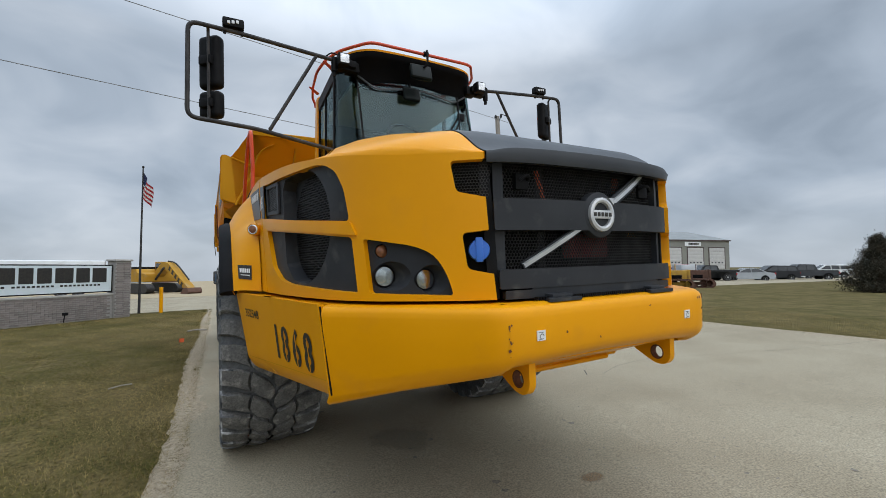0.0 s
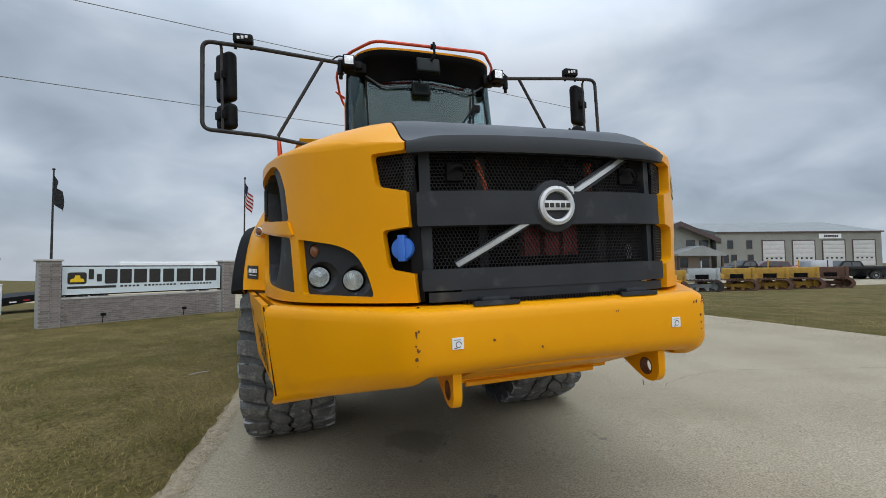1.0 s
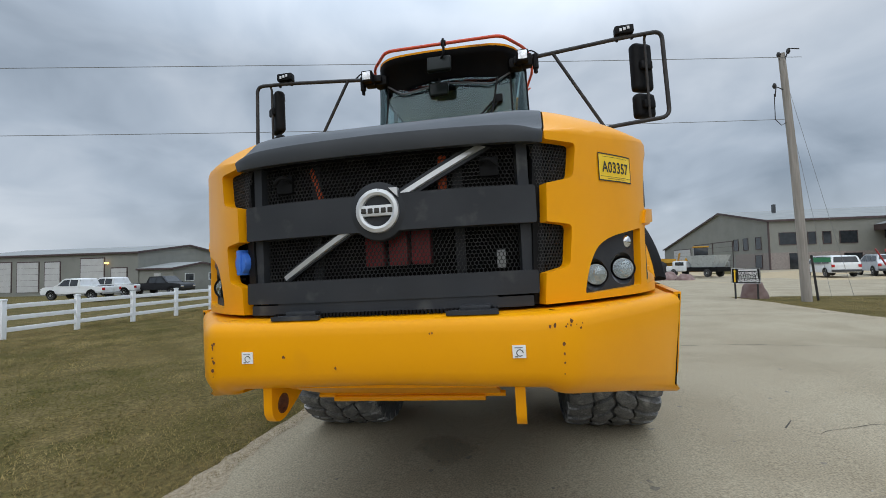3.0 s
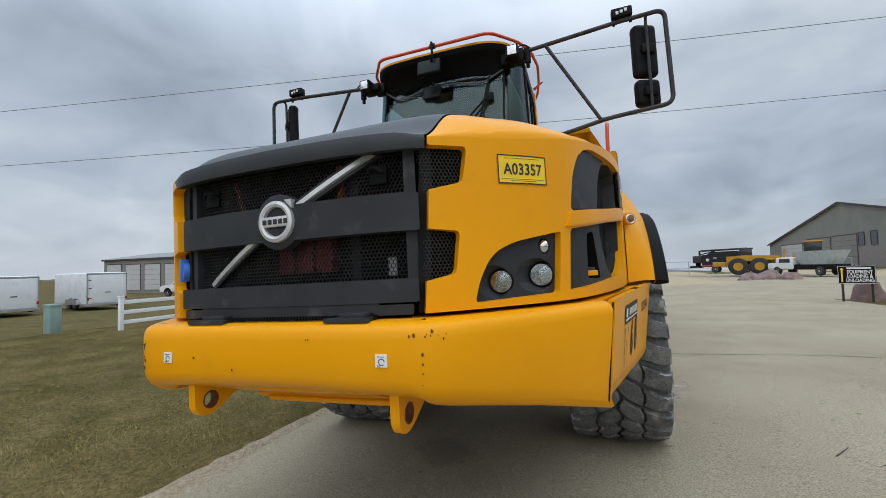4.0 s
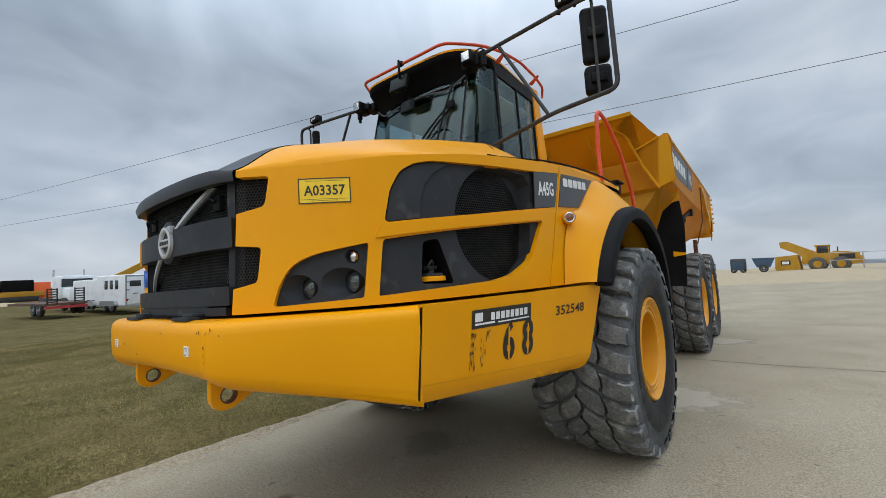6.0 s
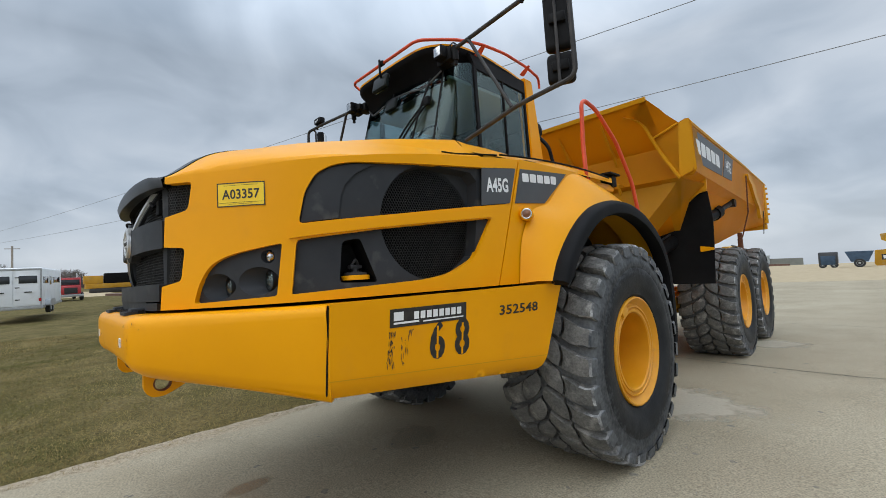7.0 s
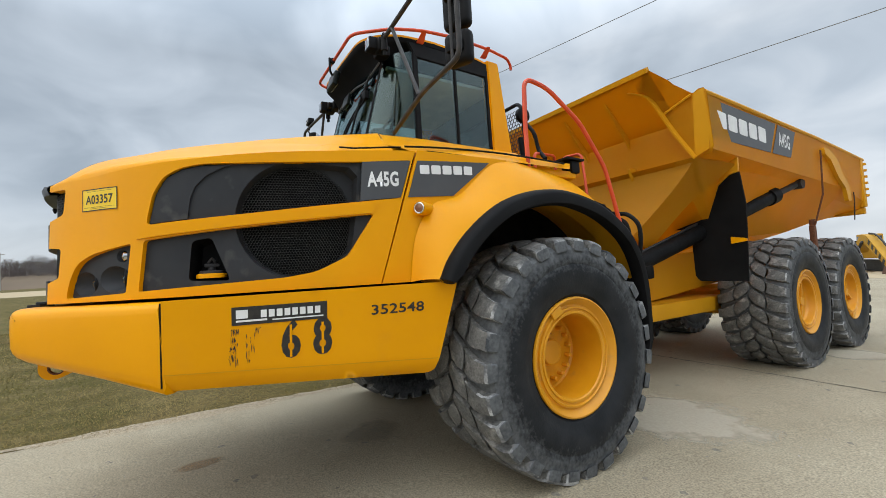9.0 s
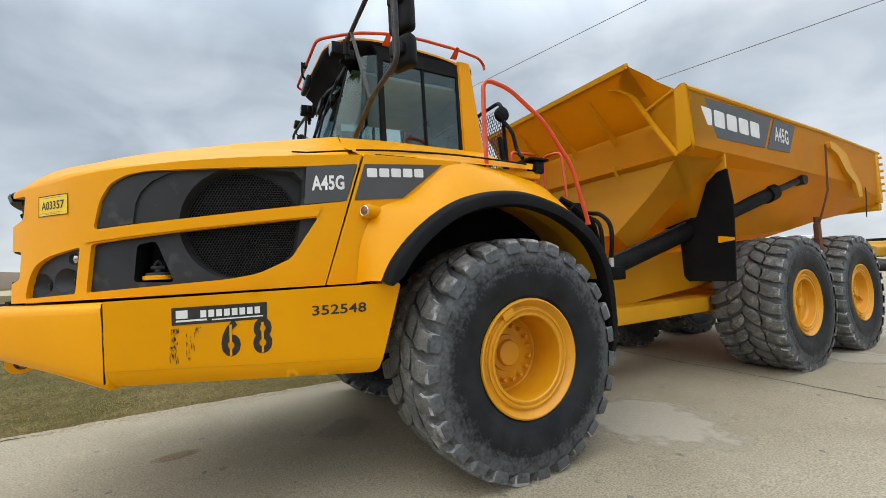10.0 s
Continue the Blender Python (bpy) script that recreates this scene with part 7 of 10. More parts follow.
# crumbly soil where lawn meets drive
SOIL = material("edge_soil", (0.25, 0.195, 0.125), (0.42, 0.345, 0.24), 26.0, 0.95, bump=0.6, bump_scale=90, detail=12.0, dirt=(0.40, 0.34, 0.25), dirt_scale=60.0, dirt_low=0.55, dirt_high=0.66, grain=(160.0, 0.35))
for nm, x0, out, y0, y1, seed in (("lawn_edge", -2.0, -1, -14.0, 19.6, 2), ("verge_edge", 8.65, 1, -14.0, 16.9, 5)):
    bm = bmesh.new()
    rnd = random.Random(seed)
    n = int((y1 - y0) / 0.12)
    rows = []
    for k in range(n + 1):
        y = y0 + (y1 - y0) * k / n
        a = x0 - out * (0.09 + 0.05 * math.sin(y * 1.7) + 0.04 * math.sin(y * 4.3 + seed) + rnd.uniform(-0.05, 0.05))
        b = x0 + out * (0.06 + 0.04 * math.sin(y * 0.9 + 1)) + out * rnd.uniform(0, 0.05)
        rows.append([bm.verts.new((a, y, level(a, y) + 0.015)), bm.verts.new(((a + b) / 2, y, level((a + b) / 2, y) + 0.018)), bm.verts.new((b, y, level(b, y) + 0.020)), bm.verts.new((b + out * 0.1, y, level(b, y) - 0.01))])
    for p, q in zip(rows, rows[1:]):
        for i in range(3):
            bm.faces.new((p[i], p[i + 1], q[i + 1], q[i]))
    solid(nm, bm, SOIL, "crumbly bare soil along the lawn's edge", "soil edge", kind="structure")

# grass: blades near the drive, tufts further off
GRASS = []
for nm, a, b in (("green_blades", (0.068, 0.066, 0.012), (0.128, 0.106, 0.028)), ("straw_blades", (0.165, 0.120, 0.044), (0.29, 0.218, 0.092))):
    GRASS.append(material(nm, a, b, 0.8, 0.85, spec=0.1, grain=(16.0, 0.4)))


def grass(name, mat, count, x0, x1, y0, y1, seed, near, straw):
    rng = np.random.default_rng(seed)
    u = rng.random(count) ** 1.6
    x = x0 + (x1 - x0) * u
    y = y0 + (y1 - y0) * rng.random(count)
    field = np.sin(x * 0.9 + np.sin(y * 0.6) * 1.3) + np.sin(y * 1.1 + x * 0.4) + 0.6 * np.sin(x * 2.3 - y * 1.7)
    field = field + 0.7 * np.sin(x * 5.1 + y * 3.7 + np.sin(y * 2.9)) + rng.normal(0, 0.45, count)
    keep = (field > 0.0) if not straw else (field < 0.8)
    x, y = x[keep], y[keep]
    n = len(x)
    zz = np.array([level(a, b) for a, b in zip(x, y)]) + 0.0
    h = rng.uniform(0.012, 0.042, n)
    ang, lean = rng.uniform(0, 6.283, n), rng.uniform(0.5, 2.4, n) * h
    w = rng.uniform(0.0012, 0.0028, n) * (1 + np.abs(x - x0) * 0.10)
    ca, sa = np.cos(ang), np.sin(ang)
    v = np.empty((n, 3, 3))
    v[:, 0] = np.c_[x - sa * w, y + ca * w, zz - 0.004]
    v[:, 1] = np.c_[x + sa * w, y - ca * w, zz - 0.004]
    v[:, 2] = np.c_[x + ca * lean, y + sa * lean, zz + h]
    me = bpy.data.meshes.new(name)
    me.vertices.add(n * 3)
    me.vertices.foreach_set("co", v.ravel())
    me.loops.add(n * 3)
    me.loops.foreach_set("vertex_index", np.arange(n * 3))
    me.polygons.add(n)
    me.polygons.foreach_set("loop_start", np.arange(n) * 3)
    me.polygons.foreach_set("loop_total", np.full(n, 3))
    me.update(calc_edges=True)
    me.materials.append(mat)
    return solid(name, me, mat, "short dormant lawn grass" if not straw else "dead straw-coloured lawn grass", "grass", kind="stuff")


grass("lawn_grass", GRASS[0], 330000, -1.93, -17, -6, 19.5, 1, -1, False)
grass("lawn_straw", GRASS[1], 420000, -1.95, -17, -6, 19.5, 2, -1, True)
grass("verge_grass", GRASS[0], 26000, 8.75, 13, -4, 16.8, 3, 1, False)
grass("verge_straw", GRASS[1], 60000, 8.75, 13, -4, 16.8, 4, 1, True)

# ---- things round the yard ----
BRICK = material("grey_brown_brick", (0.19, 0.165, 0.15), (0.27, 0.235, 0.215), 7.0, 0.9, bump=0.2, bump_scale=60, piece=0.22)
MORTAR = material("mortar", (0.30, 0.285, 0.265), (0.36, 0.345, 0.32), 12.0, 0.95)
STONE = material("capstone", (0.42, 0.40, 0.37), (0.50, 0.48, 0.45), 5.0, 0.9, bump=0.15, bump_scale=40)
PANELW = material("white_sign_panel", (0.62, 0.70, 0.73), (0.68, 0.75, 0.77), 0.8, 0.35)
TAN = material("tan_steel_siding", (0.200, 0.203, 0.180), (0.225, 0.228, 0.202), 0.5, 0.6, dirt=(0.185, 0.187, 0.168), dirt_scale=0.7)
TRIM = material("brown_trim", (0.055, 0.035, 0.035), (0.075, 0.05, 0.048), 2.0, 0.6)
ROOF = material("pale_metal_roof", (0.23, 0.24, 0.235), (0.27, 0.28, 0.275), 0.6, 0.65, spec=0.25)
DOORW = material("white_overhead_door", (0.45, 0.45, 0.44), (0.50, 0.50, 0.49), 1.5, 0.5)
PANE = material("dark_window_pane", (0.018, 0.022, 0.026), (0.03, 0.035, 0.04), 2.0, 0.08, spec=0.6)
WHITEP = material("white_paint", (0.70, 0.72, 0.73), (0.76, 0.78, 0.79), 1.2, 0.4, dirt=(0.60, 0.61, 0.60), dirt_scale=2.0)
SILVERP = material("silver_car_paint", (0.40, 0.42, 0.44), (0.46, 0.48, 0.50), 2.0, 0.3, metal=0.4, coat=0.5)
BLACKP = material("black_car_paint", (0.012, 0.013, 0.015), (0.016, 0.017, 0.019), 2.0, 0.35, spec=0.25, coat=0.15)
GREYP = material("grey_car_paint", (0.045, 0.048, 0.053), (0.06, 0.063, 0.068), 2.0, 0.35, spec=0.25, coat=0.15)
REDP = material("red_car_paint", (0.38, 0.025, 0.03), (0.45, 0.04, 0.04), 2.0, 0.35, coat=0.5)
MAROON = material("maroon_car_paint", (0.10, 0.018, 0.025), (0.13, 0.025, 0.03), 2.0, 0.35, coat=0.5)
OLDYEL = material("faded_yellow_paint", (0.42, 0.235, 0.022), (0.50, 0.295, 0.038), 2.5, 0.6, dirt=(0.26, 0.15, 0.05), dirt_scale=4.0, dirt_low=0.5, dirt_high=0.7)
OLDGREY = material("old_grey_paint", (0.36, 0.39, 0.39), (0.44, 0.47, 0.47), 3.0, 0.6, dirt=(0.25, 0.25, 0.24), dirt_scale=4.0)
OLDBROWN = material("rusty_brown_steel", (0.09, 0.045, 0.03), (0.14, 0.07, 0.045), 4.0, 0.85, dirt=(0.06, 0.035, 0.03), dirt_scale=4.0)
TYREF = material("far_tyre_rubber", (0.018, 0.018, 0.019), (0.035, 0.035, 0.035), 6.0, 0.85)
DUSTYTYRE = material("dusty_tyre_rubber", (0.06, 0.056, 0.05), (0.12, 0.11, 0.095), 3.0, 0.9)
WOOD = material("weathered_pole_wood", (0.25, 0.225, 0.195), (0.34, 0.31, 0.275), 3.0, 0.9, stretch=(6, 6, 0.4), bump=0.3, bump_scale=30)
VINYL = material("white_vinyl_fence", (0.76, 0.78, 0.79), (0.80, 0.82, 0.83), 1.0, 0.45)
ROCKM = material("red_granite_rock", (0.16, 0.10, 0.09), (0.25, 0.18, 0.165), 2.5, 0.9, bump=0.5, bump_scale=9)
MARK = material("orange_marker", (0.80, 0.12, 0.03), (0.85, 0.15, 0.04), 4.0, 0.5)
UBOX = material("pale_green_box", (0.20, 0.30, 0.26), (0.24, 0.34, 0.30), 3.0, 0.6)
GALV = material("galvanised_steel", (0.34, 0.35, 0.35), (0.42, 0.43, 0.43), 5.0, 0.45, metal=0.6)
BLUEP = material("blue_paint", (0.018, 0.045, 0.085), (0.032, 0.07, 0.12), 2.0, 0.5)
WIRE = material("power_line", (0.22, 0.23, 0.24), None, 3.0, 0.6)
TAIL = material("red_tail_lens", (0.35, 0.01, 0.012), (0.45, 0.02, 0.02), 6.0, 0.2)


def spot(x, y, z=None, turn=0):
    return Matrix.Translation((x, y, level(x, y) if z is None else z)) @ Matrix.Rotation(radians(turn), 4, "Z")


def box_mesh(*a, **k):
    bm = bmesh.new()
    box(bm, *a, **k)
    return bm


# -- entrance sign of brick, with its two pillars --
LP, RP = Vector((-9.23, 14.85)), Vector((-4.86, 18.32))
run = (RP - LP).length
sg = thing("entrance_sign", "brick entrance sign with a lit white panel between pillars", "sign",
           Matrix.Translation((LP.x, LP.y, -0.30)) @ Matrix.Rotation(math.atan2(RP.y - LP.y, RP.x - LP.x), 4, "Z"))
wall_bm = bmesh.new()
box(wall_bm, 0.0, 5.14, -0.12, 0.12, -0.1, 0.86)
sign_wall = part("sign_wall", wall_bm, MORTAR, sg)
pillars = []
PX = (-0.25, 5.40)
for x in PX:
    pillars.append(part("pillar", box_mesh(x - 0.255, x + 0.255, -0.255, 0.255, -0.1, 2.10), MORTAR, sg, "square brick pillar"))
    part("capstone", box_mesh(x - 0.31, x + 0.31, -0.31, 0.31, 2.10, 2.17, bevel=0.02), STONE, pillars[-1])
part("ledge", box_mesh(0.0, 5.14, -0.16, 0.16, 0.86, 0.92, bevel=0.01), STONE, sg)
cabi = part("sign_cabinet", box_mesh(0.02, 5.12, -0.10, 0.10, 0.97, 1.965, bevel=0.01), BLACK, sg, "black-framed sign cabinet")
part("sign_face", box_mesh(0.06, 5.08, -0.112, -0.10, 1.01, 1.925), PANELW, cabi, "white sign face")
for a, c, z0, z1, r in ((1.17, 1.53, 1.34, 1.845, 0.05), (1.60, 1.95, 1.34, 1.845, 0.04), (2.02, 2.42, 1.34, 1.845, 0.01), (2.50, 2.86, 1.34, 1.845, 0.01), (2.95, 3.33, 1.34, 1.845, 0.04),
                        (3.42, 3.92, 1.34, 1.845, 0.01), (4.0, 4.40, 1.34, 1.845, 0.01), (4.48, 4.92, 1.34, 1.845, 0.01), (0.19, 0.68, 1.35, 1.74, 0.08),
                        (0.73, 0.87, 1.50, 1.845, 0.02), (0.95, 1.09, 1.42, 1.68, 0.02), (0.19, 1.50, 1.20, 1.28, 0.0)):
    mk = bmesh.new()
    prism(mk, rounded([(a, z0), (c, z0), (c, z1), (a, z1)], r) if r else [(a, z0), (c, z0), (c, z1), (a, z1)], along_y, -0.118, -0.111)
    part("sign_mark", mk, INK, cabi, smooth=False)
for k in range(26):
    a = 1.62 + 0.121 * k
    if k not in (5, 15):
        part("sign_mark", box_mesh(a, a + 0.08, -0.117, -0.111, 1.215, 1.275), INK, cabi, smooth=False)
mk = bmesh.new()
prism(mk, [(0.25, 1.42), (0.62, 1.42), (0.60, 1.52), (0.52, 1.54), (0.50, 1.64), (0.38, 1.64), (0.36, 1.54), (0.27, 1.52)], along_y, -0.123, -0.117)
part("sign_emblem", mk, TAG, cabi)
for x in (1.05, 3.55):
    b = bmesh.new()
    box(b, x - 0.07, x + 0.07, -0.55, -0.45, 0.28, 0.38, bevel=0.02)
    tube(b, [(x, -0.48, 0.3), (x, -0.42, 0.05)], 0.015, 6)
    part("flood_light", b, BLACK, sg)
BR = finish(box_mesh(-0.100, 0.100, -0.012, 0.012, -0.028, 0.028), "brick", BRICK, False)
BRP = finish(box_mesh(-0.105, 0.105, -0.012, 0.012, -0.028, 0.028), "brick", BRICK, False)
for j in range(12):
    z = 0.06 + 0.067 * j
    for i in range(25):
        x = 0.12 + 0.210 * i + (0.105 if j % 2 else 0)
        if x < 5.0:
            part("brick", BR, None, sign_wall, basis=Matrix.Translation((x, -0.124, z)))
for pi, xc in zip(pillars, PX):
    for j in range(30):
        z = 0.06 + 0.067 * j
        for i in range(2):
            part("brick", BRP, None, pi, basis=Matrix.Translation((xc - 0.125 + 0.25 * i + (0.02 if j % 2 else -0.02), -0.258, z)) @ Matrix.Scale(1.12, 4, (1, 0, 0)))
        for i in range(2):
            part("brick", BR, None, pi, basis=Matrix.Translation((xc + 0.258, -0.125 + 0.25 * i + (0.02 if j % 2 else -0.02), z)) @ Matrix.Rotation(radians(90), 4, "Z"))


def flagpole(x, y, top, mats, label, turn):
    z = level(x, y)
    ob = thing("flagpole", label, "flagpole", Matrix.Translation((x, y, z)))
    b = bmesh.new()
    tube(b, [(0, 0, 0), (0, 0, top - z)], lambda t: 0.05 - 0.025 * t, 10)
    lathe(b, [(-0.05, 0.0), (-0.035, 0.035), (0.0, 0.05), (0.035, 0.035), (0.05, 0.0)], Matrix.Translation((0, 0, top - z + 0.04)), 10)
    part("pole", b, STEEL, ob)
    h = top - z
    c, s = math.cos(radians(turn)), math.sin(radians(turn))

    def cloth(u, v):
        w = 0.10 * math.sin(u * 7 + v * 3) * min(1, u * 3)
        d = u * 0.42
        return Vector((c * d - s * w, s * d + c * w, h - 0.12 - v - 0.75 * u - 0.08 * math.sin(u * 4)))
    for i, (m, v0, v1, u0, u1) in enumerate(mats):
        b = bmesh.new()
        quad_on(b, lambda u, v: cloth(u, v) + Vector((0, 0, 0)), u0, u1, v0, v1, 10, 4)
        part("flag" if i == 0 else "flag_stripe", b, m, ob)
    return ob


NAVY = material("navy_cloth", (0.012, 0.016, 0.05), (0.02, 0.025, 0.07), 8.0, 0.9)
REDC = material("red_cloth", (0.30, 0.02, 0.025), (0.36, 0.03, 0.035), 8.0, 0.9)
WHITEC = material("white_cloth", (0.55, 0.55, 0.55), (0.62, 0.62, 0.62), 8.0, 0.9)
BLACKC = material("black_cloth", (0.012, 0.012, 0.014), (0.025, 0.025, 0.028), 8.0, 0.9)
stripes = []
for k in range(9):
    stripes.append((REDC if k % 2 == 0 else WHITEC, 0.1 * k, 0.1 * k + 0.1, 0.35 if k < 5 else 0.0, 1.0))
flagpole(-4.55, 19.6, 5.7, stripes[:1] + stripes[1:] + [(NAVY, 0.0, 0.5, 0.0, 0.35)], "dark flagpole with a limp striped flag", -35)
flagpole(-10.45, 16.8, 5.15, [(BLACKC, 0.0, 0.75, 0.0, 0.95)], "dark flagpole with a limp black flag", -30)
b = bmesh.new()
tube(b, [(0, 0, -0.1), (0, 0, 1.05)], 0.07, 10)
solid("yellow_bollard", b, YELLOW, "yellow post beside the side road", "bollard", spot(-3.78, 19.35))

# -- white fence --
fence = thing("white_fence", "white vinyl three-rail ranch fence on the lawn", "fence", Matrix.Translation((-15.0, 8.8, -0.37)))
post_me = finish(box_mesh(-0.065, 0.065, -0.065, 0.065, -0.1, 1.22, bevel=0.012), "post", VINYL)
cap_me = finish(box_mesh(-0.08, 0.08, -0.08, 0.08, 1.22, 1.27, bevel=0.02), "cap", VINYL)
rail_me = finish(box_mesh(-0.02, 0.02, 0.0, 2.2, -0.07, 0.07, bevel=0.01), "rail", VINYL)
for k in range(7):
    p = part("post", post_me, None, fence, basis=Matrix.Translation((0, 2.2 * k, 0)))
    part("cap", cap_me, None, p)
    if k < 6:
        for z in (0.32, 0.68, 1.04):
            part("rail", rail_me, None, fence, basis=Matrix.Translation((0, 2.2 * k, z)))


# -- buildings --
def building(name, label, m, length, depth, eave, ridge, wall_mat, base=None, over=0.25, along=True, fascia=0.18):
    """A gabled shed: length along x, depth along y, the ridge along x or along y."""
    ob = thing(name, label, "building", m)
    b = bmesh.new()
    if along:
        prism(b, [(0, -1), (depth, -1), (depth, eave), (depth / 2, ridge), (0, eave)], along_x, 0, length)
    else:
        prism(b, [(0, -1), (length, -1), (length, eave), (length / 2, ridge), (0, eave)], along_y, 0, depth)
    part("wall", b, wall_mat, ob, smooth=False)
    half = (depth if along else length) / 2
    sl = (ridge - eave) / half
    for s in (0, 1):
        b = bmesh.new()
        e0, e1 = -over, half
        pts = [(e0, eave - over * sl + 0.03), (e1, ridge + 0.03), (e1, ridge + 0.16), (e0, eave - over * sl + 0.16)]
        if s:
            pts = [((2 * half) - u, v) for u, v in pts]
        prism(b, pts, along_x if along else along_y, -over, (length if along else depth) + over)
        part("roof", b, ROOF, ob, smooth=False)
        b = bmesh.new()
        if along:
            y = -over - 0.02 if not s else depth + over
            box(b, -over, length + over, y, y + 0.02, eave - over * sl - fascia + 0.1, eave - over * sl + 0.12)
        else:
            for yy in (-over - 0.03, depth + over):
                q = [(e0, eave - over * sl - fascia + 0.1), (e1, ridge - fascia + 0.1), (e1, ridge + 0.17), (e0, eave - over * sl + 0.17)]
                if s:
                    q = [((2 * half) - u, v) for u, v in q]
                prism(b, q, along_y, yy, yy + 0.03)
            x = -over - 0.02 if not s else length + over
            box(b, x, x + 0.02, -over, depth + over, eave - over * sl - fascia + 0.1, eave - over * sl + 0.12)
        part("fascia", b, TRIM, ob, smooth=False)
    if base:
        part("brick_base", box_mesh(-0.05, length + 0.05, -0.05, depth + 0.05, -1, base), BRICK, ob, smooth=False)
    return ob


def window(ob, x, z, w, h, y=0.0, fn=None, mat=None):
    """A window with its frame and sunk pane in the wall y = 0; fn turns it to another wall."""
    t = fn or Matrix.Identity(4)
    b = bmesh.new()
    for a in ((x - 0.06, x, z - 0.06, z + h + 0.06), (x + w, x + w + 0.06, z - 0.06, z + h + 0.06), (x, x + w, z - 0.06, z), (x, x + w, z + h, z + h + 0.06)):
        box(b, a[0], a[1], y - 0.09, y + 0.02, a[2], a[3], 0, t)
    wdw = part("window", b, mat or TRIM, ob, smooth=False)
    part("pane", box_mesh(x, x + w, y - 0.055, y - 0.03, z, z + h, m=t), PANE, wdw, smooth=False)
    return wdw


def overhead_door(ob, x, w, h, n=6):
    b = bmesh.new()
    for a in ((x - 0.15, x, 0, h + 0.15), (x + w, x + w + 0.15, 0, h + 0.15), (x, x + w, h, h + 0.15)):
        box(b, a[0], a[1], -0.08, 0.02, a[2], a[3])
    d = part("overhead_door", b, TRIM, ob, smooth=False)
    for k in range(n):
        z0 = 0.03 + (h - 0.03) * k / n
        part("door_section", box_mesh(x, x + w, -0.06, -0.01, z0 + 0.012, z0 + (h - 0.03) / n - 0.012, bevel=0.01), DOORW, d)
    for k in range(4):
        part("door_light", box_mesh(x + w * (0.12 + 0.22 * k), x + w * (0.22 + 0.22 * k), -0.07, -0.055, 1.15, 1.4), PANE, d, smooth=False)


SA, SB = Vector((62.5, 53.2)), Vector((89.13, 45.48))
ang = math.degrees(math.atan2(SB.y - SA.y, SB.x - SA.x))
shop = building("workshop", "grey steel workshop with white overhead doors", spot(SA.x, SA.y, 1.15, ang), (SB - SA).length, 22, 5.7, 8.2, TAN)
L = (SB - SA).length
for k in range(4):
    overhead_door(shop, L * (0.28 + 0.182 * k), 3.6, 4.2)
for x, z in ((L * 0.07, 3.0), (L * 0.185, 3.0), (L * 0.04, 0.6), (L * 0.09, 0.6), (L * 0.19, 0.6)):
    window(shop, x, z, 0.8, 1.3)
sgn = part("name_board", box_mesh(L * 0.62, L * 0.755, -0.12, -0.04, 4.55, 5.35), WHITEP, shop, "white name board", smooth=False)
b = bmesh.new()
for k in range(8):
    box(b, L * 0.65 + 0.30 * k, L * 0.65 + 0.30 * k + 0.24, -0.14, -0.115, 4.75, 5.15)
part("board_marks", b, INK, sgn, smooth=False)
wing = building("office_wing", "grey two-storey office wing with a brown-edged gable", spot(48.4, 54.6, 0.15, -2.3), 13.8, 26, 5.9, 8.3, TAN, 2.6, 1.1, False, 0.75)
for x in (1.2, 4.2, 9.0, 11.6):
    window(wing, x, 3.9, 1.6, 1.5)
for x in (1.2, 4.2, 7.2, 11.6):
    window(wing, x, 0.9, 1.7, 1.5, y=-0.05)
sidew = Matrix.Rotation(radians(-90), 4, "Z") @ Matrix.Scale(-1, 4, (1, 0, 0))
for y in (2.0, 6.5):
    window(wing, y, 3.9, 1.7, 1.5, fn=sidew)
    window(wing, y, 0.8, 1.7, 1.5, y=-0.05, fn=sidew)
b = bmesh.new()
prism(b, [(4.2, 3.1), (8.9, 4.4), (13.6, 3.1), (13.6, 2.75), (4.2, 2.75)], along_y, -3.2, -0.1)
porch = part("porch_roof", b, ROOF, wing, smooth=False)
for x in (4.6, 13.1):
    part("porch_post", box_mesh(x - 0.15, x + 0.15, -3.0, -2.7, 0, 2.8), TRIM, porch, smooth=False)
main = thing("main_office", "grey steel office block with dark windows and gable doors", "building", spot(35.0, 63.0, -0.1, 0))
GAB = [(0, -1), (41, -1), (41, 4.3), (13.6, 9.55), (0, 6.95)]
b = bmesh.new()
prism(b, GAB, along_x, 0, 36)
part("wall", b, TAN, main, smooth=False)
for q in ([(-0.3, 6.92), (13.6, 9.58), (13.6, 9.72), (-0.3, 7.06)], [(13.6, 9.58), (41.3, 4.27), (41.3, 4.41), (13.6, 9.72)]):
    b = bmesh.new()
    prism(b, q, along_x, -0.3, 36.3)
    part("roof", b, ROOF, main, smooth=False)
    b = bmesh.new()
    prism(b, [(u, v - (0.16 if i < 2 else 0.0)) for i, (u, v) in enumerate(q)], along_x, -0.33, -0.3)
    part("fascia", b, TRIM, main, smooth=False)
part("fascia", box_mesh(-0.3, 36.3, -0.33, -0.3, 6.78, 7.06), TRIM, main, smooth=False)
part("brick_base", box_mesh(-0.05, 36.05, -0.05, 9.0, -1, 2.5), BRICK, main, smooth=False)
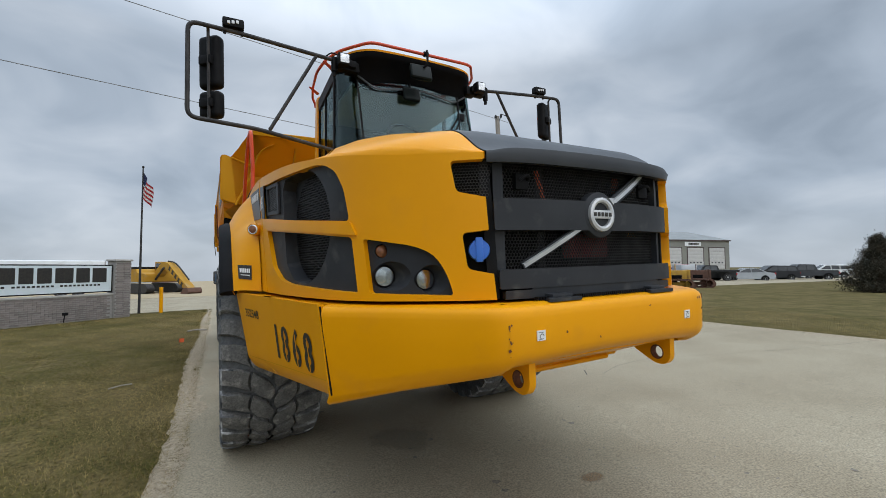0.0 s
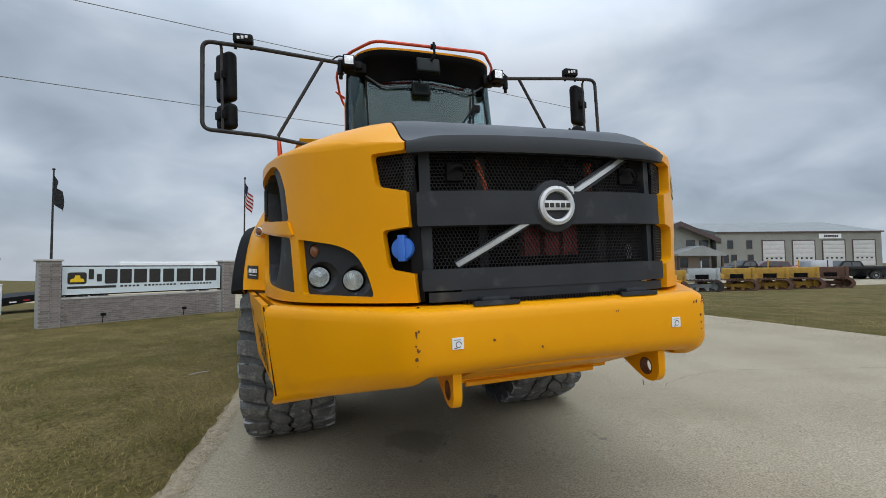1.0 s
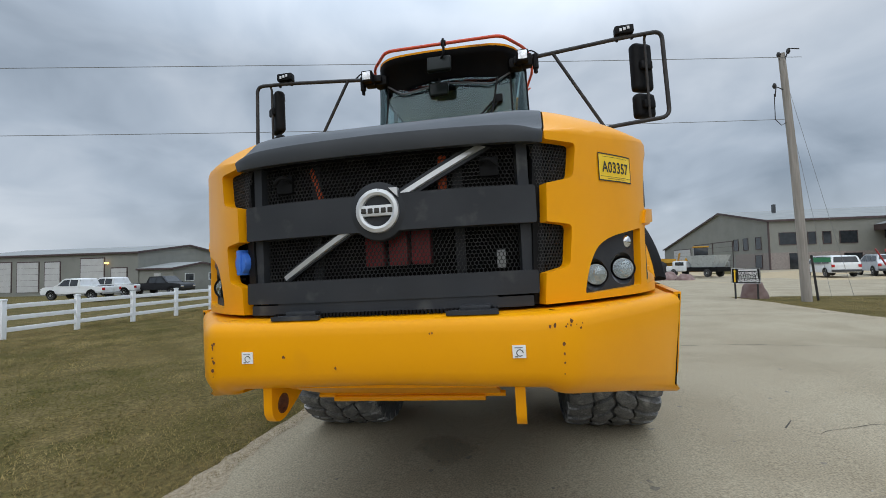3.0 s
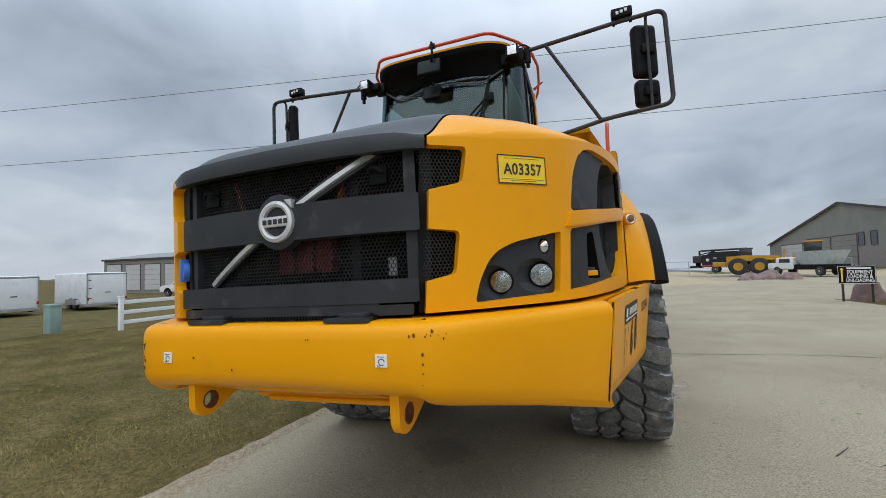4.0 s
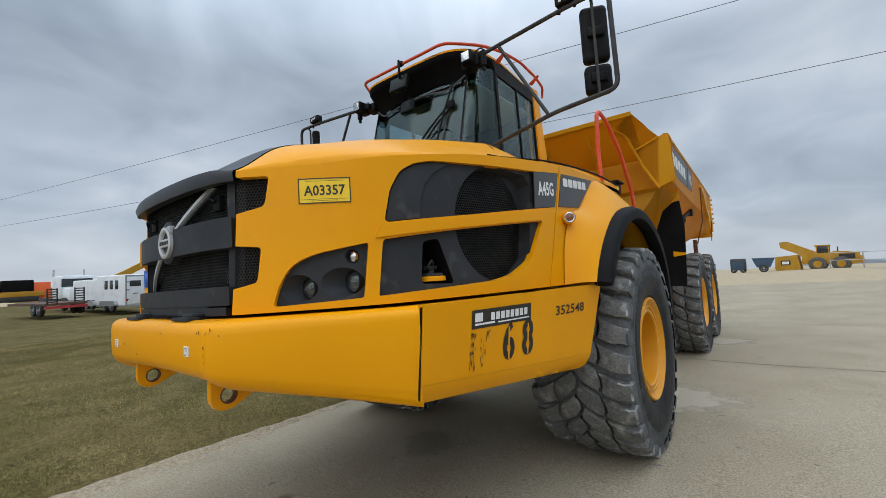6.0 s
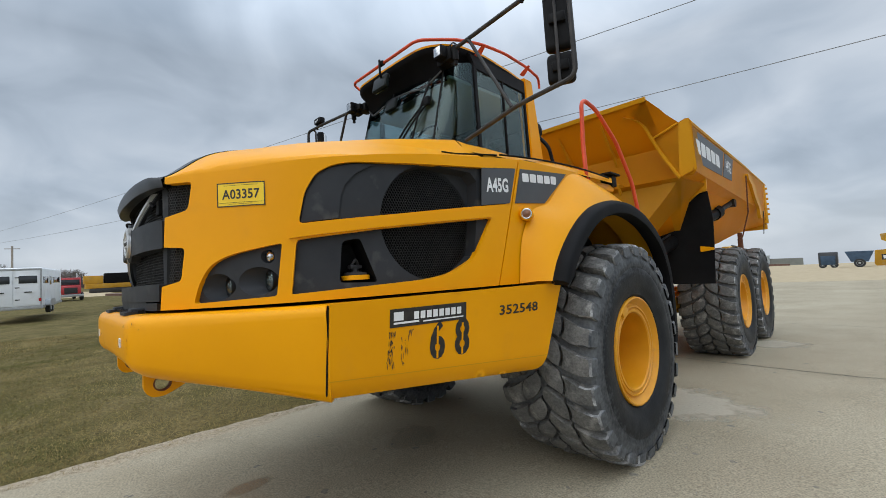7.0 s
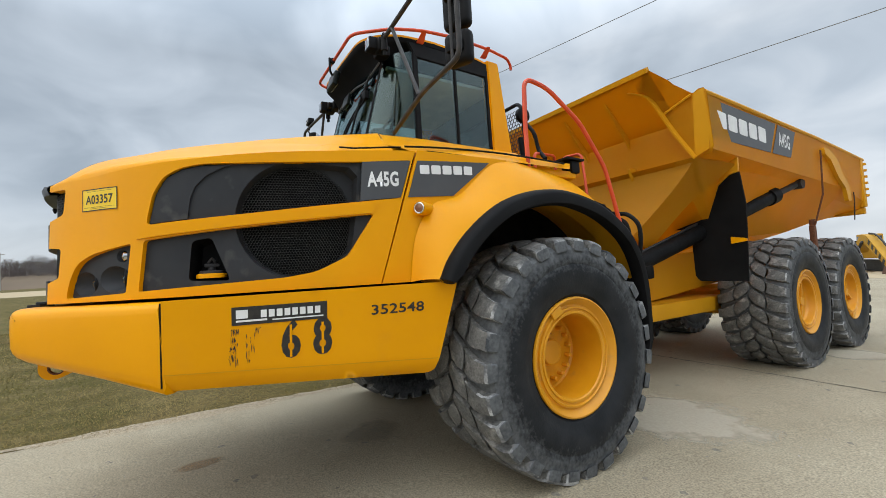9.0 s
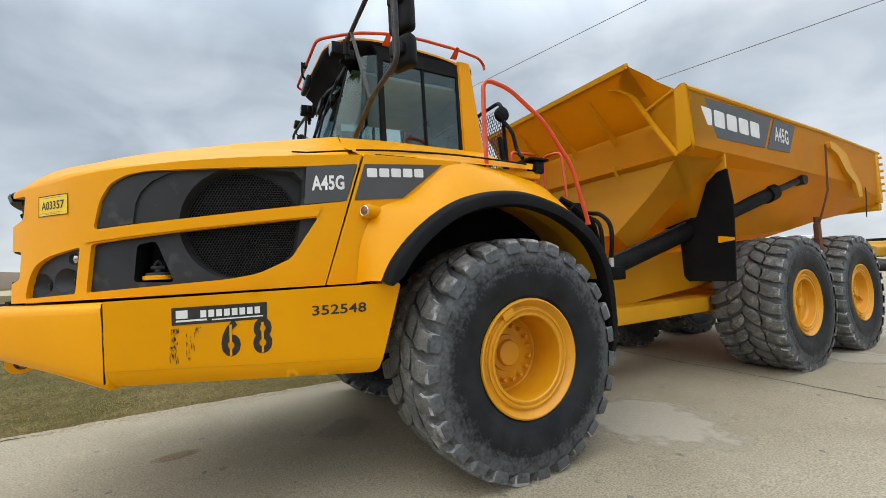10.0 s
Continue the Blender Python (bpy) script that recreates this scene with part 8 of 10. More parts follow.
for a0, a1, h in ((9.8, 16.2, 4.6), (16.8, 24.4, 4.55), (26.2, 35.0, 3.95)):
    d = part("overhead_door", box_mesh(-0.05, 0.02, a0 - 0.15, a1 + 0.15, 0, h + 0.15), TRIM, main, smooth=False)
    for k in range(6):
        part("door_section", box_mesh(-0.08, -0.04, a0, a1, h * k / 6 + 0.015, h * (k + 1) / 6 - 0.015), TAN if h > 4 else DOORW, d, smooth=False)
part("corner_trim", box_mesh(-0.06, 0.12, -0.06, 0.12, 0, 6.9), TRIM, main, smooth=False)
for x in (1.3, 4.8, 6.6, 8.6):
    window(main, x, 3.6, 2.0 if x in (1.3, 8.6) else 0.9, 1.6)
window(main, 9.0, 0.8, 2.0, 1.4, y=-0.05)
part("entry_door", box_mesh(2.4, 3.6, -0.12, -0.02, 0.0, 2.4), PANE, main, smooth=False)
for y in (1.8, 5.2, 8.0):
    window(main, y, 3.1, 1.3, 1.7, fn=sidew)
window(main, 1.6, 0.4, 1.6, 1.8, y=-0.06, fn=sidew)
part("flue", box_mesh(5.0, 5.4, 7.8, 8.2, 8.8, 10.1), GREYP, main)
shed = building("storage_shed", "grey steel shed with white overhead doors along its side", spot(-44.25, 41.7, -0.4, 90.6), 15.8, 26.7, 4.6, 5.75, TAN, along=False)
for a0, a1, h in ((1.6, 3.7, 2.75), (4.8, 8.1, 4.0), (11.2, 13.4, 3.7), (14.4, 17.6, 3.75), (18.6, 21.7, 3.8), (22.7, 25.9, 3.9)):
    d = part("overhead_door", box_mesh(-0.05, 0.02, a0 - 0.12, a1 + 0.12, 0, h + 0.12), TRIM, shed, smooth=False)
    for k in range(5):
        part("door_section", box_mesh(-0.08, -0.04, a0, a1, h * k / 5 + 0.012, h * (k + 1) / 5 - 0.012), DOORW, d, smooth=False)
part("wall_lamp", box_mesh(-0.35, -0.05, 4.1, 4.4, 3.3, 3.5, bevel=0.03), material("sodium_lamp", (0.8, 0.5, 0.2), None, 3.0, 0.4, emit=(1.0, 0.55, 0.12, 4.0)), shed)
lean = building("annex", "low grey annex with two white windows against the shed", spot(-44.25, 41.7, -0.4, 90.6) @ Matrix.Translation((0.1, -4.6, 0)), 9.2, 4.55, 2.55, 3.25, TAN, along=False)
for x in (1.9, 6.0):
    window(lean, x, 1.05, 1.35, 0.85, mat=WHITEP)
part("side_door", box_mesh(-0.06, 0.02, 1.6, 2.5, 0, 2.05), DOORW, lean, smooth=False)

# -- vehicles --
def wheels_for(ob, xs, half, r, w, rim=None):
    me = bmesh.new()
    lathe(me, [(-w / 2, r * 0.62), (-w / 2, r * 0.9), (-w / 2 + 0.03, r), (w / 2 - 0.03, r), (w / 2, r * 0.9), (w / 2, r * 0.62)], None, 24)
    me = finish(me, "wheel", TYREF)
    rm = bmesh.new()
    lathe(rm, [(w / 2 - 0.01, r * 0.6), (w / 2 + 0.012, r * 0.58), (w / 2 - 0.03, r * 0.45), (w / 2 + 0.01, r * 0.16), (w / 2 + 0.01, 0.0)], None, 20)
    rm = finish(rm, "rim", rim or GALV)
    for x in xs:
        for s in (1, -1):
            m = Matrix.Translation((x, (half - w / 2) * s, r)) @ Matrix.Rotation(radians(90 * s), 4, "Z")
            wh = part("wheel", me, None, ob, basis=m)
            part("rim", rm, None, wh)


SHAPES = {
    # outline, windows, wheel places, wheel radius, half width, belt height, height
    "sedan": ([(-2.4, 0.32), (-2.42, 0.75), (-2.3, 0.98), (-1.65, 1.04), (-0.95, 1.42), (0.2, 1.46), (1.15, 1.02), (2.1, 0.86), (2.4, 0.66), (2.4, 0.3)],
              [[(-1.45, 1.05), (-0.9, 1.36), (-0.25, 1.39), (-0.25, 1.02)], [(-0.18, 1.02), (-0.18, 1.39), (0.2, 1.38), (0.9, 1.02)]], (-1.45, 1.42), 0.33, 0.9, 1.0, 1.46),
    "suv": ([(-2.3, 0.4), (-2.33, 1.0), (-2.15, 1.2), (-1.95, 1.72), (0.35, 1.76), (1.15, 1.2), (2.2, 1.08), (2.35, 0.85), (2.35, 0.4)],
            [[(-2.0, 1.18), (-1.85, 1.62), (-1.1, 1.64), (-1.1, 1.16)], [(-1.02, 1.16), (-1.02, 1.64), (-0.2, 1.65), (-0.2, 1.16)], [(-0.12, 1.16), (-0.12, 1.65), (0.3, 1.64), (0.95, 1.16)]], (-1.4, 1.45), 0.39, 0.95, 1.15, 1.76),
    "pickup": ([(-2.9, 0.55), (-2.92, 1.12), (-0.85, 1.14), (-0.75, 1.80), (0.75, 1.84), (1.4, 1.2), (2.75, 1.08), (2.9, 0.85), (2.9, 0.45)],
               [[(-0.6, 1.2), (-0.58, 1.70), (0.1, 1.72), (0.1, 1.18)], [(0.18, 1.18), (0.18, 1.72), (0.7, 1.70), (1.2, 1.2)]], (-1.85, 1.85), 0.41, 0.98, 1.15, 1.84),
    "van": ([(-2.5, 0.35), (-2.52, 1.0), (-2.3, 1.68), (0.6, 1.74), (1.6, 1.1), (2.4, 0.95), (2.5, 0.7), (2.5, 0.33)],
            [[(-2.15, 1.1), (-2.0, 1.58), (-1.1, 1.62), (-1.1, 1.06)], [(-1.02, 1.06), (-1.02, 1.62), (0.0, 1.64), (0.0, 1.05)], [(0.08, 1.05), (0.08, 1.64), (0.5, 1.62), (1.25, 1.06)]], (-1.55, 1.5), 0.35, 0.98, 1.05, 1.74),
}


def vehicle(shape, mat, label, m, category, group="parked cars"):
    out, wins, xs, r, hw, belt, top = SHAPES[shape]
    names = {"sedan": "car", "suv": "sport_utility_car", "pickup": "pickup_truck", "van": "minivan"}
    ob = thing(names[shape], label, category, m, group)

    def fn(u, v, w):
        k = 1 - 0.16 * max(0.0, v - belt) / (top - belt) - 0.05 * max(0.0, abs(u) - 1.9)
        return (u, w * k, v)
    b = bmesh.new()
    prism(b, rounded(out, 0.12, 3), fn, -hw, hw)
    es = [e for e in b.edges if abs(abs(e.verts[0].co.y) - abs(e.verts[1].co.y)) < 0.1 and e.verts[0].co.y * e.verts[1].co.y > 0]
    bmesh.ops.bevel(b, geom=es, offset=0.05, segments=2, affect="EDGES")
    body = part("body", b, mat, ob, angle=40)
    for s in (1, -1):
        for w in wins:
            b = bmesh.new()
            b.faces.new([b.verts.new(fn(u, v, (hw + 0.006) * s)) for u, v in w])
            part("side_window", b, PANE, body, smooth=False)
        for x in xs:
            # flat black half-disc paints in the dark of the wheel opening
            b = bmesh.new()
            ring = [b.verts.new((x + (r + 0.06) * math.cos(a), (hw + 0.004) * s, r + (r + 0.06) * math.sin(a))) for a in [k * math.pi / 10 for k in range(11)]]
            b.faces.new(ring)
            part("wheel_arch", b, BLACK, body, smooth=False)
        rx = out[1][0]
        part("tail_light", box_mesh(rx - 0.03, rx + 0.10, (hw - 0.14) * s - 0.10, (hw - 0.14) * s + 0.10, 0.78, 1.0, bevel=0.02), TAIL, body)
        part("headlight", box_mesh(out[-2][0] - 0.12, out[-2][0] + 0.01, (hw - 0.25) * s - 0.16, (hw - 0.25) * s + 0.16, out[-2][1] - 0.1, out[-2][1] + 0.06, bevel=0.02), LENS, body)
    # windscreen and rear window follow the outline's slopes
    if shape != "pickup":
        a, c = (out[3], out[2]) if shape in ("suv",) else ((out[4], out[3]) if shape == "sedan" else (out[2], out[1]))
        b = bmesh.new()
        pts = [(a[0] * 0.9 + c[0] * 0.1, a[1] * 0.9 + c[1] * 0.1), (a[0] * 0.25 + c[0] * 0.75, a[1] * 0.25 + c[1] * 0.75)]
        vs = [fn(u - 0.012, v, s * (hw - 0.14)) for (u, v), s in ((pts[0], 1), (pts[0], -1), (pts[1], -1), (pts[1], 1))]
        b.faces.new([b.verts.new(q) for q in vs])
        part("rear_window", b, PANE, body, smooth=False)
    i = {"sedan": 5, "suv": 4, "pickup": 4, "van": 3}[shape]
    a, c = out[i], out[i + 1]
    b = bmesh.new()
    pts = [(a[0] * 0.9 + c[0] * 0.1, a[1] * 0.9 + c[1] * 0.1), (a[0] * 0.12 + c[0] * 0.88, a[1] * 0.12 + c[1] * 0.88)]
    b.faces.new([b.verts.new(fn(u + 0.014, v + 0.006, s * (hw - 0.14))) for (u, v), s in ((pts[0], 1), (pts[0], -1), (pts[1], -1), (pts[1], 1))])
    part("windscreen", b, PANE, body, smooth=False)
    part("bumper", box_mesh(out[1][0] - 0.06, out[1][0] + 0.1, -hw + 0.05, hw - 0.05, 0.42, 0.6, bevel=0.03), GREYP if shape != "pickup" else GALV, body)
    if shape == "pickup":
        part("cargo_bed", box_mesh(-2.8, -0.95, -hw + 0.1, hw - 0.1, 1.1, 1.15), BLACK, body, smooth=False)
    wheels_for(ob, xs, hw, r, 0.24)
    return ob


vehicle("sedan", SILVERP, "silver four-door car parked on the yard", spot(48.2, 22.8, -0.06, 136), "car")
vehicle("pickup", BLACKP, "black pickup truck beside the old crawlers", spot(44.0, 24.6, -0.1, 160), "pickup")
vehicle("suv", BLACKP, "black sport utility car parked in a row", spot(53.8, 22.8, -0.06, 140), "car")
vehicle("sedan", WHITEP, "white car half hidden in the row", spot(60.4, 23.7, 0.0, 140), "car")
vehicle("pickup", GREYP, "dark grey pickup truck parked in a row", spot(57.1, 21.15, 0.0, 136), "pickup")
vehicle("suv", WHITEP, "long white sport utility car", spot(68.2, 23.0, 0.05, 130), "car")
vehicle("pickup", WHITEP, "white pickup truck behind the juniper", spot(70.5, 21.6, 0.0, 140), "pickup")
vehicle("pickup", REDP, "red pickup truck behind the old crawlers", spot(51.0, 31.3, 0.05, 172), "pickup")
vehicle("pickup", BLACKP, "black pickup truck by the workshop", spot(47.2, 36.4, 0.1, 175), "pickup")
vehicle("suv", MAROON, "maroon car by the workshop", spot(51.5, 37.0, 0.1, 150), "car")
vehicle("sedan", SILVERP, "pale car by the workshop", spot(56.5, 34.8, 0.1, 150), "car")
vehicle("van", WHITEP, "white minivan seen from behind", spot(26.4, 38.7, 0.0, 81), "van", "cars at the office")
vehicle("suv", SILVERP, "silver sport utility car seen from behind", spot(30.2, 38.8, 0.0, 72), "car", "cars at the office")
vehicle("pickup", WHITEP, "white pickup truck beyond the fence", spot(-36.3, 50.0, -0.5, 190), "pickup", "trucks by the shed")
vehicle("pickup", BLACKP, "black pickup truck near the shed", spot(-34.0, 34.5, -0.5, 0), "pickup", "trucks by the shed")
vehicle("pickup", WHITEP, "white pickup truck near the fence", spot(-37.5, 29.5, -0.5, 186), "pickup", "trucks by the shed")
vehicle("pickup", WHITEP, "white pickup truck near the fence", spot(-38.5, 33.5, -0.5, 186), "pickup", "trucks by the shed")

# flatbed with a black rim beside the crawlers
fb = thing("flatbed_truck", "black-edged flatbed truck with a pale cab", "truck", spot(42.9, 24.6, 0.05, 150))
part("flat_deck", box_mesh(-3.4, 0.6, -1.15, 1.15, 0.95, 1.2, bevel=0.02), BLACKP, fb)
part("side_rail", box_mesh(-3.4, 0.6, -1.2, -1.16, 0.75, 0.95), WHITEP, fb)
part("cab", box_mesh(0.7, 2.4, -0.95, 0.95, 0.6, 1.75, bevel=0.15), SILVERP, fb)
part("bonnet", box_mesh(2.3, 3.3, -0.9, 0.9, 0.55, 1.15, bevel=0.1), SILVERP, fb)
wheels_for(fb, (-2.3, 2.3), 1.0, 0.42, 0.28)


# -- antique crawler tractors --
def crawler(mat, label, m, scale=1.0):
    ob = thing("crawler_tractor", label, "crawler tractor", m @ Matrix.Scale(scale, 4), "old crawlers in a row")
    b = bmesh.new()
    box(b, -0.15, 1.25, -0.30, 0.30, 0.62, 1.28, 0.04)
    box(b, -1.25, -0.1, -0.42, 0.42, 0.60, 0.92, 0.05)
    box(b, -1.2, -0.5, -0.62, 0.62, 0.80, 0.88, 0.02)
    body = part("hull", b, mat, ob)
    part("radiator", box_mesh(1.24, 1.40, -0.34, 0.34, 0.50, 1.32, bevel=0.03), mat, body)
    part("radiator_core", box_mesh(1.40, 1.41, -0.27, 0.27, 0.62, 1.22), OLDBROWN, body, smooth=False)
    part("engine", box_mesh(0.20, 0.85, -0.312, 0.312, 0.68, 0.94, bevel=0.01), DARK, body)
    part("seat", box_mesh(-1.05, -0.55, -0.4, 0.4, 0.92, 1.05, bevel=0.05), BLACK, body)
    part("seat_back", box_mesh(-1.2, -1.08, -0.4, 0.4, 0.95, 1.28, bevel=0.05), BLACK, body)
    b = bmesh.new()
    tube(b, [(0.55, 0.12, 1.25), (0.55, 0.12, 1.72)], 0.035, 8)
    part("exhaust", b, mat, body)
    b = bmesh.new()
    tube(b, [(-0.35, -0.12, 0.9), (-0.42, -0.14, 1.30)], 0.015, 6)
    tube(b, [(-0.35, 0.12, 0.9), (-0.42, 0.14, 1.30)], 0.015, 6)
    part("lever", b, STEEL, body)
    for s in (1, -1):
        loop = rounded([(-1.38, 0.02), (1.30, 0.02), (1.50, 0.30), (1.30, 0.60), (-1.28, 0.66), (-1.52, 0.34)], 0.25, 5)
        ring = grow(loop, 0.86)
        b = bmesh.new()
        panel(b, loop, [ring], lambda u, v, d: Vector((u, (0.80 - d) * s if s > 0 else -(0.80 - d), v)), 0.30, step=0.4)
        tr = part("track", b, OLDBROWN if mat is not OLDGREY else STEEL, ob, angle=20)
        for p in resample(loop, 0.17):
            q = Matrix.Translation((p[0], 0.65 * s, p[1])) @ Matrix.Rotation(math.atan2(p[1] - 0.33, p[0]), 4, "Y").inverted()
            part("track_pad", PAD, None, tr, basis=q)
        b = bmesh.new()
        box(b, -1.15, 1.15, 0.55 * s - 0.06, 0.55 * s + 0.06, 0.20, 0.40, 0.03)
        part("track_frame", b, mat, ob)
        for x, r in ((-1.22, 0.28), (1.22, 0.25)):
            b = bmesh.new()
            lathe(b, [(-0.08, r), (0.08, r)], Matrix.Translation((x, 0.68 * s, 0.33)) @ Matrix.Rotation(radians(90), 4, "Z"), 20)
            part("idler", b, mat, ob)
        for k in range(4):
            b = bmesh.new()
            lathe(b, [(-0.07, 0.09), (0.07, 0.09)], Matrix.Translation((-0.72 + 0.48 * k, 0.70 * s, 0.14)) @ Matrix.Rotation(radians(90), 4, "Z"), 12)
            part("roller", b, mat, ob)
    return ob


PAD = finish(box_mesh(-0.025, 0.025, -0.17, 0.17, -0.075, 0.075), "track_pad", OLDBROWN, False)
crawler(OLDYEL, "faded yellow antique crawler tractor", spot(16.5, 17.0, None, -38), 0.88)
crawler(OLDGREY, "pale grey antique crawler tractor", spot(18.3, 16.7, None, -42), 0.95)
for x, y in ((20.6, 16.6), (22.9, 16.5), (25.3, 16.5)):
    crawler(OLDYEL, "faded yellow antique crawler tractor", spot(x, y, None, -42), 0.95)
crawler(OLDBROWN, "rusty brown antique crawler tractor", spot(27.7, 16.5, None, -42), 0.95)

# -- utility pole with its wires --
up = thing("utility_pole", "weathered wooden utility pole with insulators", "utility pole", spot(10.0, 14.35))
b = bmesh.new()
tube(b, [(0, 0, -0.2), (-0.12, 0, 4.0), (-0.30, 0.05, 8.5)], lambda t: 0.15 - 0.05 * t, 14, 4)
part("pole", b, WOOD, up)
b = bmesh.new()
tube(b, [(-0.30, 0.0, 8.1), (-0.15, -0.1, 8.6), (0.15, -0.1, 8.55)], 0.02, 6)
tube(b, [(-0.3, 0, 7.2), (-0.55, 0, 7.35), (-0.6, 0, 7.0)], 0.02, 6)
tube(b, [(-0.62, 0, 7.1), (-0.66, -0.05, 6.2), (-0.45, 0, 6.0), (-0.28, 0, 6.1)], 0.012, 6)
for p in ((-0.6, 0, 7.38), (-0.42, 0, 8.45), (-0.12, 0, 8.55)):
    lathe(b, [(-0.09, 0.03), (-0.03, 0.06), (0.03, 0.06), (0.09, 0.03)], Matrix.Translation(p) @ Matrix.Rotation(radians(90), 4, "Y"), 10)
islands("insulator", b, STEEL, up)
b = bmesh.new()
tube(b, [(-0.2, 0, 6.4), (1.5, 1.2, 0)], 0.005, 6)
tube(b, [(-0.25, 0, 7.6), (2.6, 1.8, 0)], 0.005, 6)
part("guy_wire", b, WIRE, up)
post = thing("guy_marker", "red guy-wire marker leaning by the crawlers", "marker", spot(14.0, 15.8))
b = bmesh.new()
tube(b, [(0, 0, 0), (-0.75, 0.2, 1.75)], 0.025, 6)
part("marker_tube", b, REDP, post)
b = bmesh.new()
tube(b, [(0.1, 0, 0), (-0.45, 0.2, 1.72)], 0.02, 6)
part("marker_tube", b, REDP, post)
for a, e, sag in (((10.19, 14.21, 8.36), (-141.0, -23.8, 9.34), 1.56), ((10.31, 15.2, 6.56), (-112.5, -20.7, 8.09), 1.89)):
    b = bmesh.new()
    a, e = Vector(a), Vector(e)
    tube(b, [a.lerp(e, k / 40) - Vector((0, 0, sag * 4 * (k / 40) * (1 - k / 40))) for k in range(41)], 0.010, 5)
    solid("power_line", b, WIRE, "thin dark overhead power line across the yard", "power line")

# -- loading sign, street-name post, boulder --
ls = thing("loading_sign", "black loading sign with white and yellow words", "sign", spot(8.87, 15.75, None, -28))
b = bmesh.new()
box(b, -0.44, 0.44, -0.015, 0.015, 0.58, 1.16, 0.01)
brd = part("sign_board", b, BLACK, ls)
for x in (-0.34, 0.34):
    part("sign_post", box_mesh(x - 0.03, x + 0.03, 0.015, 0.06, -0.1, 1.0), STEEL, ls)
b = bmesh.new()
for a in ((-0.43, 0.43, 1.14, 1.152), (-0.43, 0.43, 0.588, 0.60), (-0.43, -0.42, 0.60, 1.14), (0.42, 0.43, 0.60, 1.14)):
    box(b, a[0], a[1], -0.019, -0.016, a[2], a[3])
box(b, -0.22, 0.34, -0.019, -0.016, 1.055, 1.105)
part("sign_border", b, WHITE, brd, smooth=False)
for k, (w, m) in enumerate((("EQUIPMENT", WHITE), ("LOADING &", WHITE), ("UNLOADING", WHITE))):
    b = letters_on(w, 0.155, lambda u, v: Vector((0.075 + u, -0.0185, 0.955 - 0.135 * k + v)), 0.004, 0.68)
    part("sign_words", b, m, brd, smooth=False)
b = bmesh.new()
prism(b, [(-0.355, 0.64), (-0.315, 0.64), (-0.315, 1.02), (-0.285, 1.02), (-0.335, 1.10), (-0.385, 1.02), (-0.355, 1.02)], along_y, -0.019, -0.016)
part("sign_arrow", b, TAG, brd, smooth=False)
nb = thing("green_sign_post", "slim dark post with a small green sign", "sign post", spot(10.55, 14.7))
b = bmesh.new()
tube(b, [(0, 0, -0.1), (-0.14, 0, 1.55)], 0.035, 6)
part("post", b, STEEL, nb)
part("green_plate", box_mesh(-0.12, 0.42, -0.02, 0.01, 1.30, 1.46), material("green_sign", (0.02, 0.16, 0.07), (0.03, 0.19, 0.09), 3.0, 0.5), nb)


def boulder(x, y, r, h, seed, mat=ROCKM, label="reddish granite boulder on the verge"):
    b = bmesh.new()
    bmesh.ops.create_icosphere(b, subdivisions=3, radius=1)
    for v in b.verts:
        k = 1 + 0.28 * noise.noise(v.co * 1.3 + Vector((seed, 0, 0))) + 0.10 * noise.noise(v.co * 4 + Vector((0, seed, 0)))
        v.co = Vector((v.co.x * r * k, v.co.y * r * k, max(v.co.z * h * k, -0.1 * h)))
    return solid("boulder", b, mat, label, "boulder", spot(x, y), "boulders")


boulder(9.35, 16.25, 0.42, 0.78, 2)
for k, (x, y, r, h) in enumerate(((13.2, 40.6, 0.85, 0.60), (14.6, 41.2, 0.95, 0.75), (15.7, 40.0, 0.8, 0.6), (12.3, 39.0, 0.5, 0.30))):
    boulder(x, y, r, h, 10 + k, ROCKM, "large boulder at the gravel's edge")

